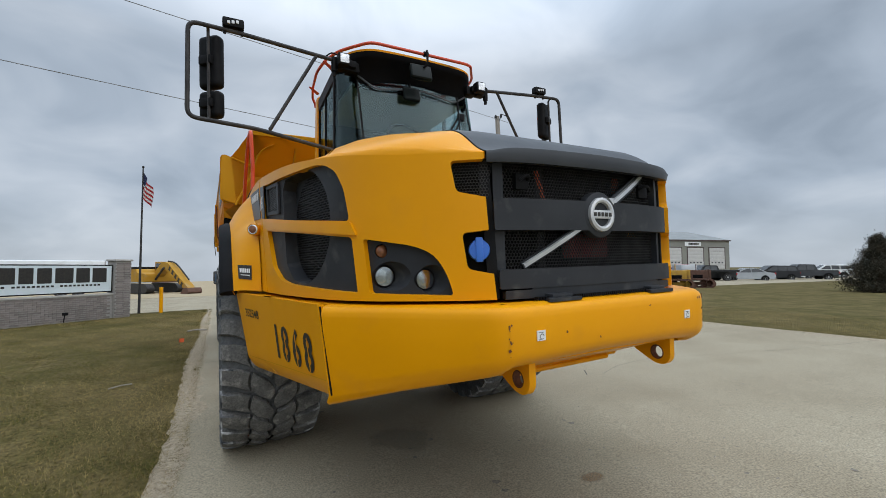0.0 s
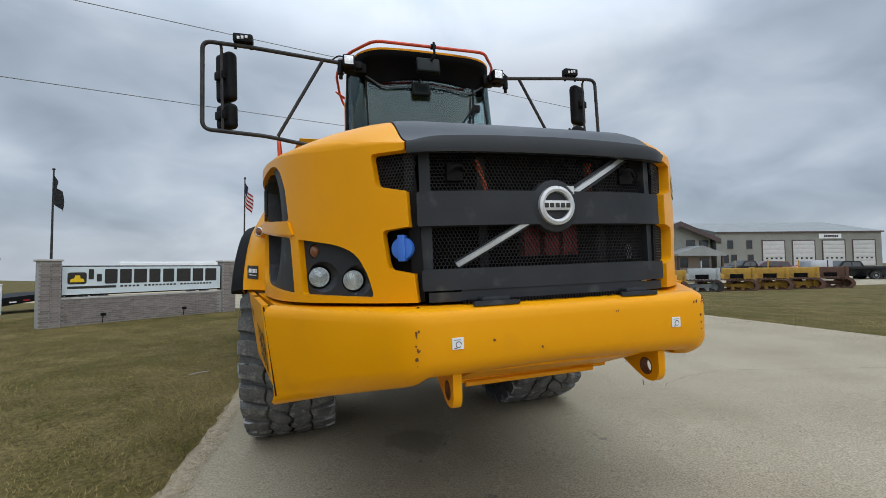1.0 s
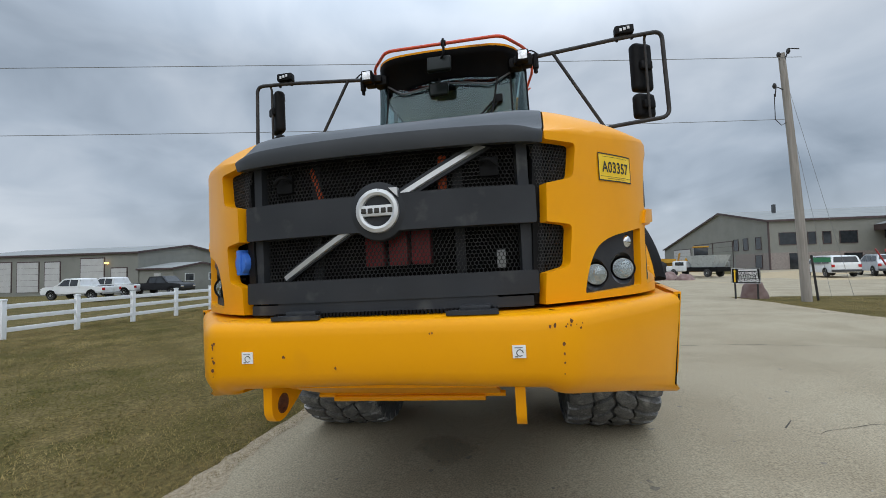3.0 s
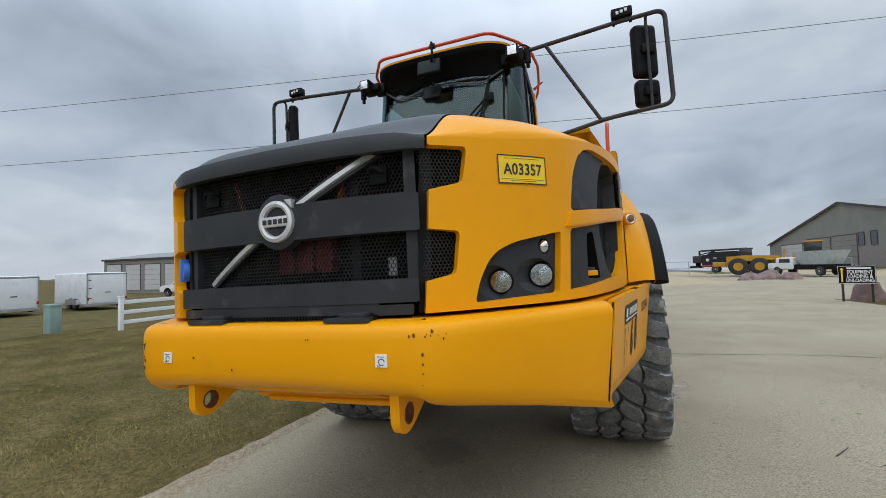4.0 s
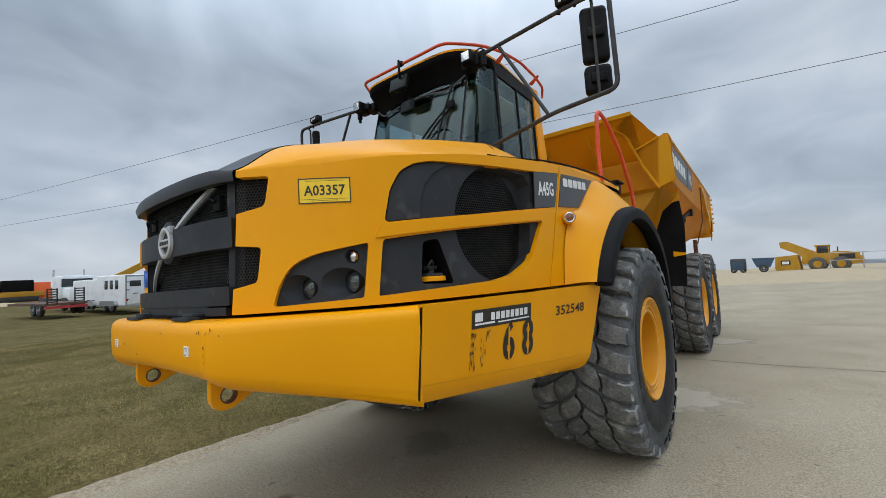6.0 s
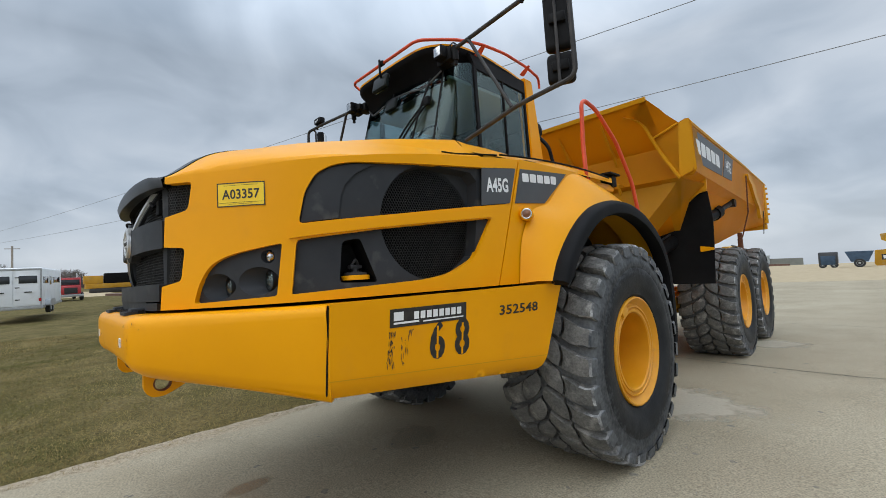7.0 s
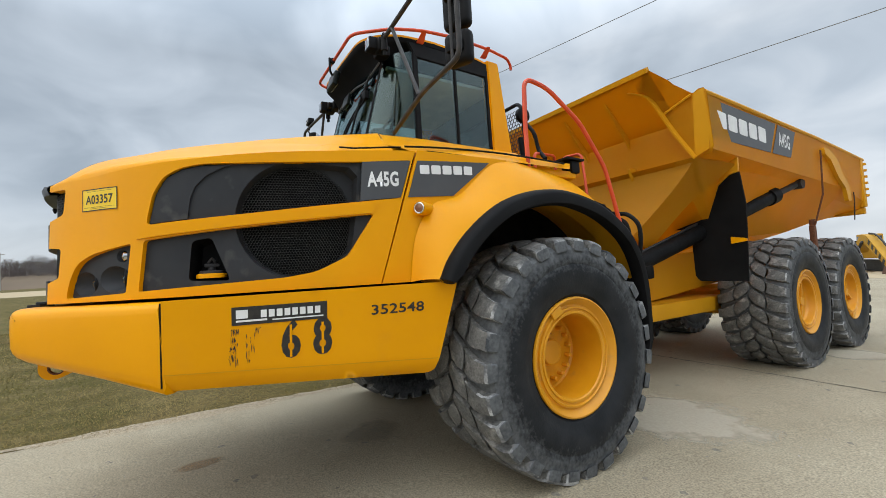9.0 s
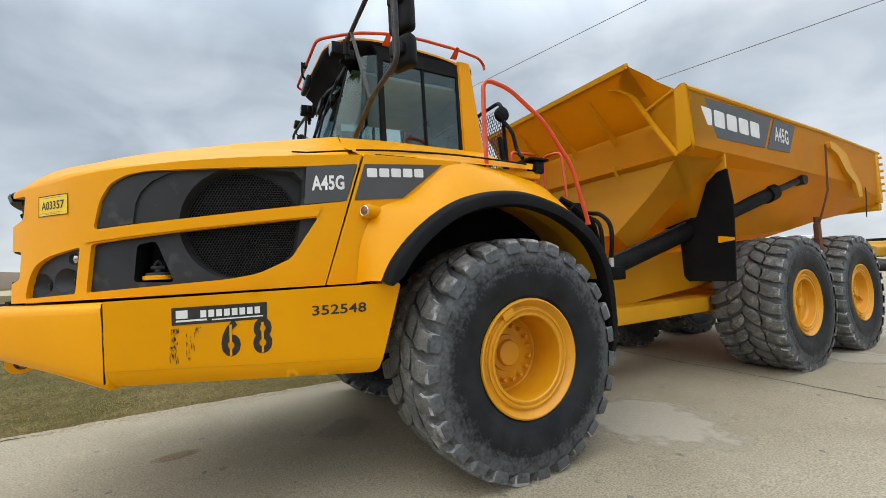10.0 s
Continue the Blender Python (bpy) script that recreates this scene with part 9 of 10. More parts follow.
# -- trailers on the lawn side --
def box_trailer(name, label, m, length, width, height, floor, side_windows=(), rear=None, round_top=0.12):
    ob = thing(name, label, "trailer", m, "white trailers")
    b = bmesh.new()
    box(b, 0, length, -width / 2, width / 2, floor, height, round_top, None, 3)
    body = part("trailer_box", b, WHITEP, ob)
    part("floor_skirt", box_mesh(-0.03, length + 0.02, -width / 2 - 0.02, width / 2 + 0.02, floor - 0.10, floor + 0.04, bevel=0.01), GALV, body)
    for y in (-width / 2 - 0.005, width / 2 - 0.055):
        part("corner_post", box_mesh(-0.02, 0.06, y, y + 0.06, floor, height - 0.08), GALV, body)
    part("roof_rail", box_mesh(-0.02, 0.05, -width / 2, width / 2, height - 0.14, height - 0.04, bevel=0.01), GALV, body)
    for y in (-width / 4, width / 4) if rear != "single" else (0,):
        w = width / 2 - 0.14 if rear != "single" else width - 0.24
        d = part("rear_door", box_mesh(-0.035, 0.0, y - w / 2, y + w / 2, floor + 0.08, height - 0.18, bevel=0.01), WHITEP, body)
        if rear == "windows":
            part("door_window", box_mesh(-0.05, -0.033, y - 0.34, y + 0.34, height - 0.80, height - 0.42, bevel=0.02), PANE, d)
        for z in (floor + 0.4, (floor + height) / 2, height - 0.5):
            part("hinge", box_mesh(-0.05, -0.03, y + w / 2 - 0.12, y + w / 2 + 0.05, z - 0.025, z + 0.025), STEEL, d)
        part("latch", box_mesh(-0.07, -0.03, y - 0.14, y + 0.14, floor + 0.75, floor + 0.80), STEEL, d)
    for s in (1, -1):
        part("marker_light", box_mesh(-0.05, -0.02, s * (width / 2 - 0.06) - 0.05, s * (width / 2 - 0.06) + 0.05, floor + 0.28, floor + 0.44), TAIL, body)
        for x, z, w, h in side_windows:
            part("side_vent", box_mesh(x, x + w, s * width / 2 - 0.012, s * width / 2 + 0.012, z, z + h, bevel=0.01), PANE, body)
        b = bmesh.new()
        prism(b, rounded([(0.9, floor - 0.02), (1.05, floor + 0.34), (2.75, floor + 0.34), (2.9, floor - 0.02)], 0.12), along_y, s * width / 2, s * (width / 2 + 0.22))
        part("wheel_guard", b, GALV, body)
    wheels_for(ob, (1.45, 2.35), width / 2 + 0.18, 0.35, 0.2)
    b = bmesh.new()
    tube(b, [(length, -width / 3, floor - 0.05), (length + 1.3, 0, floor - 0.05), (length, width / 3, floor - 0.05)], 0.05, 6)
    part("drawbar", b, STEEL, ob)
    return ob


box_trailer("cargo_trailer", "white enclosed cargo trailer with a ramp door", spot(-30.1, 12.55, -0.38, 172), 5.0, 2.2, 2.2, 0.25, rear="single")
box_trailer("cargo_trailer", "white enclosed cargo trailer with a ramp door", spot(-29.9, 17.3, -0.46, 170), 5.4, 2.25, 2.4, 0.3, rear="single")
box_trailer("horse_trailer", "white horse trailer with small windows and two rear doors", spot(-31.4, 8.9, -0.25, 192), 3.7, 2.2, 2.45, 0.4, [(0.9, 1.5, 0.4, 0.6), (1.55, 1.5, 0.4, 0.6), (2.2, 1.5, 0.4, 0.6)], "windows")
box_trailer("livestock_trailer", "long white livestock trailer with slatted vents", spot(-27.1, -1.4, 0.0, 173), 7.5, 2.0, 2.42, 0.4, [(0.5, 1.6, 1.6, 0.35), (2.6, 1.5, 0.6, 0.5), (3.8, 1.6, 2.8, 0.35)], "windows")
box_trailer("cargo_trailer", "white enclosed trailer beside the others", spot(-35.5, 8.6, -0.2, 185), 6.0, 2.2, 2.2, 0.3, rear="single")
box_trailer("box_trailer", "long white trailer standing behind the entrance sign", spot(-9.2, 37.9, -0.45, 194), 7.0, 2.2, 2.55, 0.5, [(1.0, 1.7, 0.5, 0.3), (3.4, 1.7, 0.5, 0.3)], "single")
ft = thing("flatbed_trailer", "dark flatbed trailer with raised ladder ramps", "trailer", spot(-33.6, 5.3, -0.25, 190))
part("deck", box_mesh(0, 6.0, -1.1, 1.1, 0.65, 0.80), OLDBROWN, ft)
part("rear_bumper", box_mesh(-0.05, 0.1, -1.1, 1.1, 0.45, 0.62), REDP, ft)
for y in (-0.95, 0.45):
    b = bmesh.new()
    for k in range(6):
        box(b, -0.02, 0.04, y, y + 0.55, 0.85 + 0.16 * k, 0.92 + 0.16 * k)
    box(b, -0.02, 0.04, y, y + 0.06, 0.75, 1.75)
    box(b, -0.02, 0.04, y + 0.49, y + 0.55, 0.75, 1.75)
    part("ramp", b, STEEL, ft)
wheels_for(ft, (0.8, 1.7), 1.15, 0.4, 0.24)


def road_truck(label, m, mat):
    ob = thing("road_tractor", label, "truck", m, "road trucks")
    part("cab", box_mesh(0.2, 2.0, -1.15, 1.15, 0.9, 2.75, bevel=0.15), mat, ob)
    part("bonnet", box_mesh(1.9, 3.6, -0.95, 0.95, 0.75, 1.75, bevel=0.15), mat, ob)
    part("grille", box_mesh(3.55, 3.64, -0.6, 0.6, 0.85, 1.55, bevel=0.03), STEEL, ob)
    part("windscreen", box_mesh(1.95, 2.03, -1.0, 1.0, 1.85, 2.5, bevel=0.02), PANE, ob)
    part("bumper", box_mesh(3.5, 3.75, -1.15, 1.15, 0.45, 0.75, bevel=0.04), GALV, ob)
    part("chassis", box_mesh(-3.5, 2.0, -0.5, 0.5, 0.65, 0.9), STEEL, ob)
    b = bmesh.new()
    for s in (1, -1):
        tube(b, [(0.05, 1.0 * s, 0.8), (0.05, 1.0 * s, 3.3)], 0.07, 8)
    part("exhaust_stack", b, CHROME, ob)
    wheels_for(ob, (-2.6, 2.9), 1.2, 0.5, 0.3)
    return ob


road_truck("white road tractor facing the yard", spot(-44.5, 7.3, -0.3, 5), WHITEP)
road_truck("white road tractor by the lane", spot(-62.0, -3.4, -0.3, 8), WHITEP)
road_truck("red farm truck behind the livestock trailer", spot(-60.0, 1.5, -0.4, 5) @ Matrix.Scale(0.9, 4), REDP)
stake = thing("marker_stake", "orange and white plastic marker stake in the lawn", "marker", spot(-23.0, 7.9))
b = bmesh.new()
tube(b, [(0, 0, -0.1), (0.02, 0, 1.6)], 0.07, 10)
part("stake_tube", b, MARK, stake)
b = bmesh.new()
tube(b, [(0.016, 0, 1.02), (0.018, 0, 1.28)], 0.073, 10)
part("white_band", b, WHITE, stake)
bx = thing("utility_box", "pale green utility pedestal in the lawn", "utility box", spot(-17.4, 8.0))
part("pedestal", box_mesh(-0.20, 0.20, -0.18, 0.18, -0.1, 1.0, bevel=0.03), UBOX, bx)
part("lid", box_mesh(-0.215, 0.215, -0.195, 0.195, 0.93, 1.03, bevel=0.03), UBOX, bx)
flg = thing("survey_flag", "tiny orange survey flag in the grass", "flag", spot(-2.42, 9.15))
b = bmesh.new()
tube(b, [(0, 0, -0.05), (0, 0, 0.2)], 0.004, 5)
part("wire_stem", b, STEEL, flg)
part("flag_cloth", box_mesh(0.0, 0.09, -0.002, 0.002, 0.12, 0.20), MARK, flg)
b = bmesh.new()
tube(b, [(-3.0, 5.80, level(-3.0, 5.8) + 0.05), (-2.88, 5.90, level(-2.9, 5.9) + 0.055), (-2.76, 5.96, level(-2.76, 5.96) + 0.045)], 0.009, 6)
solid("twig", b, WOOD, "pale broken twig on the lawn", "twig")
b = bmesh.new()
tube(b, [(-2.40, 11.6, level(-2.4, 11.6) + 0.05), (-2.2, 11.7, level(-2.2, 11.7) + 0.06), (-1.95, 11.72, level(-1.95, 11.72) + 0.03)], 0.02, 6)
solid("twig", b, WOOD, "thick pale stick at the lawn's edge", "twig")


# -- machines on the gravel --
def big_wheel(parent, x, y, r, w, mat, rim):
    b = bmesh.new()
    lathe(b, [(-w / 2, r * 0.5), (-w / 2, r * 0.85), (-w * 0.4, r), (w * 0.4, r), (w / 2, r * 0.85), (w / 2, r * 0.5)], None, 28)
    me = finish(b, "wheel", mat)
    s = 1 if y > 0 else -1
    wh = part("wheel", me, None, parent, basis=Matrix.Translation((x, y, r)) @ Matrix.Rotation(radians(90 * s), 4, "Z"))
    b = bmesh.new()
    lathe(b, [(w / 2 + 0.01, r * 0.48), (w / 2 - 0.02, r * 0.40), (w * 0.2, r * 0.3), (w * 0.2, 0.0)], None, 24)
    part("rim", b, rim, wh)


CATY = material("machine_yellow", (0.40, 0.205, 0.018), (0.48, 0.26, 0.03), 1.0, 0.6, spec=0.2, dirt=(0.34, 0.24, 0.11), dirt_scale=1.5)
sc = thing("screening_plant", "yellow crushing plant far off on the gravel", "machine", spot(-91.5, 8.4, None, 0))
part("hopper", box_mesh(-1.2, 1.2, -1.0, 2.6, 1.4, 3.4, bevel=0.2), DARK, sc)
part("frame", box_mesh(-1.3, 1.3, -3.6, 3.8, 0.8, 1.6, bevel=0.1), CATY, sc)
part("engine_house", box_mesh(-1.2, 1.2, -3.8, -1.2, 1.6, 3.0, bevel=0.15), CATY, sc)
part("orange_cab", box_mesh(-1.0, 1.0, 2.4, 4.6, 0.3, 3.0, bevel=0.15), MARK, sc)
part("track", box_mesh(-1.4, 1.4, -3.0, 3.2, 0.0, 0.8, bevel=0.2), STEEL, sc)
ld = thing("wheel_loader", "dusty yellow wheel loader with its bucket lowered", "wheel loader", spot(7.5, 73.0, -0.95, 172) @ Matrix.Scale(0.93, 4))
b = bmesh.new()
prism(b, rounded([(-3.7, 1.1), (-3.75, 2.45), (-1.3, 2.75), (-0.9, 2.55), (0.9, 2.5), (1.7, 2.1), (2.2, 1.9), (2.2, 1.0), (-3.4, 0.9)], 0.12), along_y, -0.95, 0.95)
hull = part("hull", b, CATY, ld)
part("counterweight", box_mesh(-4.1, -3.6, -1.0, 1.0, 1.0, 2.0, bevel=0.12), CATY, ld)
part("engine_grille", box_mesh(-3.3, -1.7, -0.97, 0.97, 1.6, 2.3, bevel=0.02), STEEL, hull, smooth=False)
cabin = part("cab", box_mesh(-0.7, 0.6, -0.75, 0.75, 2.5, 3.5, bevel=0.08), PANE, ld)
for x in (-0.7, 0.55):
    for y in (-0.74, 0.74):
        part("cab_post", box_mesh(x - 0.07, x + 0.07, y - 0.06, y + 0.06, 2.5, 3.5, bevel=0.02), CATY, cabin)
part("cab_roof", box_mesh(-0.85, 0.8, -0.9, 0.9, 3.46, 3.64, bevel=0.05), CATY, ld)
for s in (-0.75, 0.75):
    b = bmesh.new()
    prism(b, rounded([(0.5, 2.6), (2.2, 3.5), (3.8, 4.4), (4.6, 4.3), (4.5, 3.5), (2.6, 2.5), (1.8, 1.7), (0.9, 1.7)], 0.1), along_y, s - 0.17, s + 0.17)
    part("lift_arm", b, CATY, ld)
b = bmesh.new()
tube(b, [(1.0, 0.0, 2.3), (3.4, 0.0, 3.5)], 0.13, 8)
part("tilt_cylinder", b, STEEL, ld)
part("cross_beam", box_mesh(3.5, 4.3, -0.9, 0.9, 3.6, 4.1, bevel=0.08), CATY, ld)
b = bmesh.new()
prism(b, rounded([(2.3, 0.3), (4.9, 0.1), (5.2, 0.4), (5.1, 2.2), (2.6, 2.4)], 0.12), along_y, -1.5, 1.5)
bk = part("bucket", b, CATY, ld)
part("bucket_mark", box_mesh(3.4, 4.5, 1.505, 1.52, 0.95, 1.65), INK, bk, smooth=False)
part("bucket_mark", box_mesh(3.55, 4.35, 1.525, 1.53, 1.1, 1.5), WHITE, bk, smooth=False)
for x in (-1.9, 0.5):
    for y in (-1.1, 1.1):
        big_wheel(ld, x, y, 0.98, 0.7, DUSTYTYRE, CATY)
b = bmesh.new()
tube(b, [(-1.6, 0.2, 2.3), (-1.6, 0.2, 3.3)], 0.07, 8)
part("exhaust", b, STEEL, ld)
fr2 = thing("farm_cart", "blue grain cart standing on the gravel", "cart", spot(1.35, 69.0, None, 0) @ Matrix.Scale(0.72, 4))
b = bmesh.new()
prism(b, [(-1.7, 2.6), (1.7, 2.6), (1.0, 0.9), (-1.0, 0.9)], along_y, -1.2, 1.2)
part("hopper", b, BLUEP, fr2)
wheels_for(fr2, (0.0,), 1.3, 0.7, 0.5)
fr3 = thing("farm_cart", "small blue cart on the gravel", "cart", spot(-1.5, 71.0, None, 0) @ Matrix.Scale(0.76, 4))
part("tank", box_mesh(-1.2, 1.2, -0.8, 0.8, 0.6, 2.6, bevel=0.2), GREYP, fr3)
part("front_frame", box_mesh(-0.9, 0.9, -0.95, -0.82, 0.5, 2.0, bevel=0.1), BLUEP, fr3)
wheels_for(fr3, (-0.7, 0.7), 0.9, 0.45, 0.3)
rl = thing("guard_railing", "steel pipe railing at the yard's edge", "railing", spot(8.0, 71.0, -0.9, -10))
for k in range(9):
    b = bmesh.new()
    tube(b, [(3.0 * k, 0, -0.2), (3.0 * k, 0, 2.3)], 0.06, 6)
    part("post", b, GALV, rl)
for z in (1.3, 2.25):
    b = bmesh.new()
    tube(b, [(0, 0, z), (24, 0, z)], 0.05, 6)
    part("rail", b, GALV, rl)
ck = thing("service_truck", "black service truck with a crane and welding gear", "truck", spot(14.9, 57.4, 0.0, -20) @ Matrix.Scale(0.88, 4))
b = bmesh.new()
prism(b, rounded([(-1.9, 0.8), (-1.9, 2.45), (-1.2, 2.5), (-0.9, 2.85), (2.3, 2.85), (2.9, 2.0), (4.0, 1.75), (4.1, 0.75)], 0.12), along_y, -1.1, 1.1)
part("service_body", b, BLACKP, ck)
part("red_stripe", box_mesh(-1.9, 2.4, -1.125, -1.1, 0.88, 1.08), REDP, ck, smooth=False)
b = bmesh.new()
lathe(b, [(0.0, 0.20), (0.02, 0.20), (0.02, 0.14), (0.0, 0.14)], Matrix.Translation((-1.2, -1.10, 1.75)) @ Matrix.Rotation(radians(-90), 4, "Z"), 20)
part("door_mark", b, WHITE, ck)
part("door_mark", box_mesh(-0.55, -0.15, -1.115, -1.10, 1.95, 2.05), WHITE, ck, smooth=False)
part("welder", box_mesh(-3.0, -1.95, -1.0, 1.0, 1.35, 2.35, bevel=0.1), STEEL, ck)
part("tool_deck", box_mesh(-3.4, -1.9, -1.05, 1.05, 0.7, 0.95, bevel=0.04), BLACK, ck)
part("winch", box_mesh(-2.75, -2.2, -0.5, 0.5, 0.95, 1.4, bevel=0.1), BLACK, ck)
b = bmesh.new()
tube(b, [(-2.3, 0.2, 2.3), (-2.3, 0.2, 3.0), (-2.0, 0.2, 3.05), (3.2, 0.2, 3.15)], 0.13, 8)
tube(b, [(-2.3, 0.2, 2.5), (-0.4, 0.2, 2.98)], 0.07, 8)
part("crane_boom", b, BLACKP, ck)
wheels_for(ck, (-0.35, 3.1), 1.05, 0.48, 0.3)
tow = thing("hauler_tractor", "yellow articulated hauler front without its dump body", "dump truck", spot(16.25, 51.75, -0.12, -16))
b = bmesh.new()
box(b, -3.2, 3.2, -0.45, 0.45, 0.9, 1.4, 0.05)
box(b, -0.9, 3.6, -0.6, 0.6, 1.25, 1.75, 0.08)
part("chassis", b, CATY, tow)
b = bmesh.new()
prism(b, rounded([(-1.9, 1.35), (-1.9, 1.95), (-0.4, 2.05), (2.6, 1.95), (2.6, 1.55)], 0.1), along_y, -1.2, 1.2)
part("fender_deck", b, CATY, tow)
cb = part("cab", box_mesh(-0.75, 0.35, -0.55, 0.55, 1.95, 2.75, bevel=0.08), PANE, tow)
part("cab_roof", box_mesh(-0.85, 0.45, -0.62, 0.62, 2.72, 2.84, bevel=0.04), GREYP, cb)
b = bmesh.new()
tube(b, [(2.9, 0.3, 1.6), (3.1, 0.3, 2.6)], 0.10, 8)
part("exhaust", b, CATY, tow)
for x in (-0.9, 0.9):
    for y in (-1.15, 1.15):
        big_wheel(tow, x, y, 0.88, 0.7, TYREF, CATY)
sp = thing("spreader_truck", "white pickup carrying a grey spreader box", "truck", spot(19.3, 46.5, -0.1, 114) @ Matrix.Scale(0.9, 4))
part("cab", box_mesh(0.6, 2.8, -0.95, 0.95, 0.6, 1.85, bevel=0.18), WHITEP, sp)
part("bonnet", box_mesh(2.5, 3.8, -0.95, 0.95, 0.55, 1.25, bevel=0.12), WHITEP, sp)
part("side_window", box_mesh(1.0, 2.3, -0.96, 0.96, 1.3, 1.72, bevel=0.02), PANE, sp)
b = bmesh.new()
prism(b, [(-1.15, 2.45), (1.15, 2.45), (0.8, 1.1), (-0.8, 1.1)], lambda u, v, w: (w, u, v), -3.4, 0.5)
for v in b.verts:
    if v.co.z < 1.5:
        v.co.x = v.co.x * 0.72 - 0.4
part("spreader_box", b, OLDGREY, sp)
part("chassis", box_mesh(-3.5, 0.8, -0.9, 0.9, 0.6, 1.1, bevel=0.03), BLACK, sp)
wheels_for(sp, (-2.2, 2.6), 1.0, 0.45, 0.3)
bl2 = thing("yellow_cab_machine", "yellow machine cab behind the boulders", "machine", spot(21.5, 51.0, -0.1, -20))
part("body", box_mesh(-1.6, 1.6, -1.0, 1.0, 0.4, 2.0, bevel=0.1), CATY, bl2)
part("cab", box_mesh(-0.7, 0.7, -0.8, 0.8, 2.0, 3.2, bevel=0.1), PANE, bl2)
part("roof", box_mesh(-0.8, 0.8, -0.9, 0.9, 3.15, 3.3, bevel=0.05), CATY, bl2)

# excavator with a long painted boom behind the truck
ex = thing("excavator", "yellow excavator with a long boom resting on the ground", "excavator", spot(-6.6, 43.0, None, -59))
b = bmesh.new()
prism(b, rounded([(-2.6, 1.0), (0.9, 1.0), (0.9, 1.7), (-0.4, 1.8), (-0.6, 2.1), (-2.7, 2.1)], 0.12), along_y, -1.25, 1.25)
part("upper_body", b, CATY, ex)
part("counterweight", box_mesh(-3.1, -2.55, -1.25, 1.25, 0.95, 2.0, bevel=0.18), CATY, ex)
part("engine_hood", box_mesh(-2.4, -1.0, -0.9, 1.1, 2.08, 2.3, bevel=0.06), BLACK, ex)
for y in (-1.5, 0.9):
    b = bmesh.new()
    prism(b, rounded([(-2.6, 0.05), (1.6, 0.05), (2.0, 0.45), (1.6, 0.85), (-2.6, 0.85), (-3.0, 0.45)], 0.3), along_y, y, y + 0.6)
    part("track", b, STEEL, ex)
cb = part("cab", box_mesh(-0.5, 0.85, 0.15, 1.2, 1.7, 2.75, bevel=0.08), CATY, ex)
part("cab_window", box_mesh(-0.35, 0.87, 0.25, 1.1, 1.95, 2.6, bevel=0.02), PANE, cb)
part("side_window", box_mesh(-0.35, 0.7, 0.13, 1.22, 1.95, 2.6, bevel=0.02), PANE, cb)
b = bmesh.new()
prism(b, rounded([(0.2, 1.35), (0.5, 1.85), (1.7, 2.75), (2.6, 2.62), (5.9, 0.55), (5.7, 0.25), (2.5, 1.95), (1.7, 2.05), (0.7, 1.3)], 0.12), along_y, -0.30, 0.30)
bo = part("boom", b, CATY, ex)
for k in range(5):
    c = Vector((2.95 + 0.48 * k, 0, 2.13 - 0.315 * k))
    for y in (-0.306, 0.306):
        part("boom_mark", box_mesh(-0.14, 0.14, y - 0.003, y + 0.003, -0.17, 0.17, m=Matrix.Translation(c) @ Matrix.Rotation(radians(32), 4, "Y")), INK, bo, smooth=False)
b = bmesh.new()
tube(b, [(0.9, -0.4, 1.2), (2.2, -0.4, 2.2)], 0.09, 8)
part("boom_cylinder", b, STEEL, bo)
b = bmesh.new()
tube(b, [(1.9, 0.1, 2.78), (3.2, 0.1, 2.55), (5.2, 0.1, 1.25)], 0.06, 8, 3)
part("stick_cylinder", b, STEEL, bo)
b = bmesh.new()
prism(b, rounded([(5.2, 0.1), (5.9, 0.0), (6.4, 0.25), (6.2, 0.62), (5.6, 0.6)], 0.08), along_y, -0.55, 0.55)
part("bucket", b, OLDBROWN, ex)
# long-boom machine seen above the trailers
for x, y, s in ((-55.3, 14.4, 1.0), (-64.0, 20.2, 0.72)):
    e2 = thing("excavator", "yellow excavator boom rising behind the trailers", "excavator", spot(x, y, -0.4, 0))
    part("body", box_mesh(-1.4, 1.4, -5.2, -2.2, 0.0, 2.4, bevel=0.15), CATY, e2)
    b = bmesh.new()
    prism(b, rounded([(-2.8, 2.3), (-0.4, 3.55 * s), (1.6, 4.7 * s), (2.25, 4.85 * s), (2.3, 4.3 * s), (0.0, 3.0 * s), (-2.5, 1.8)], 0.1), lambda u, v, w: (w, u, v), -0.3, 0.3)
    part("boom", b, CATY, e2)
    b = bmesh.new()
    prism(b, [(1.85, 4.8 * s), (2.4, 4.75 * s), (2.75, 3.9 * s), (2.55, 2.4), (2.2, 2.4)], lambda u, v, w: (w, u, v), -0.22, 0.22)
    part("stick", b, CATY, e2)
for k, (x, y) in enumerate(((-21.6, 148.4), (-16.5, 149.6))):
    ct = thing("storage_container", "grey storage container at the yard's far edge", "container", spot(x, y, -2.3 - 0.3 * k, 5))
    part("container_box", box_mesh(-3.0, 3.0 + 2 * k, -1.2, 1.2, -3.0, 2.6 - 0.7 * k), OLDGREY if k == 0 else TAN, ct, smooth=False)
    for i in range(12):
        part("side_rib", box_mesh(-2.9 + 0.5 * i, -2.75 + 0.5 * i, -1.26, -1.2, -1.0, 2.5 - 0.7 * k), OLDGREY if k == 0 else TAN, ct, smooth=False)
bk2 = thing("loose_bucket", "rusty loader bucket on the gravel", "bucket", spot(-10.0, 91.2, -1.65, 5) @ Matrix.Scale(0.68, 4))
b = bmesh.new()
prism(b, rounded([(0, 0), (1.3, 0), (1.6, 1.0), (0.3, 1.3)], 0.1), lambda u, v, w: (w, u, v), -3.5, 3.5)
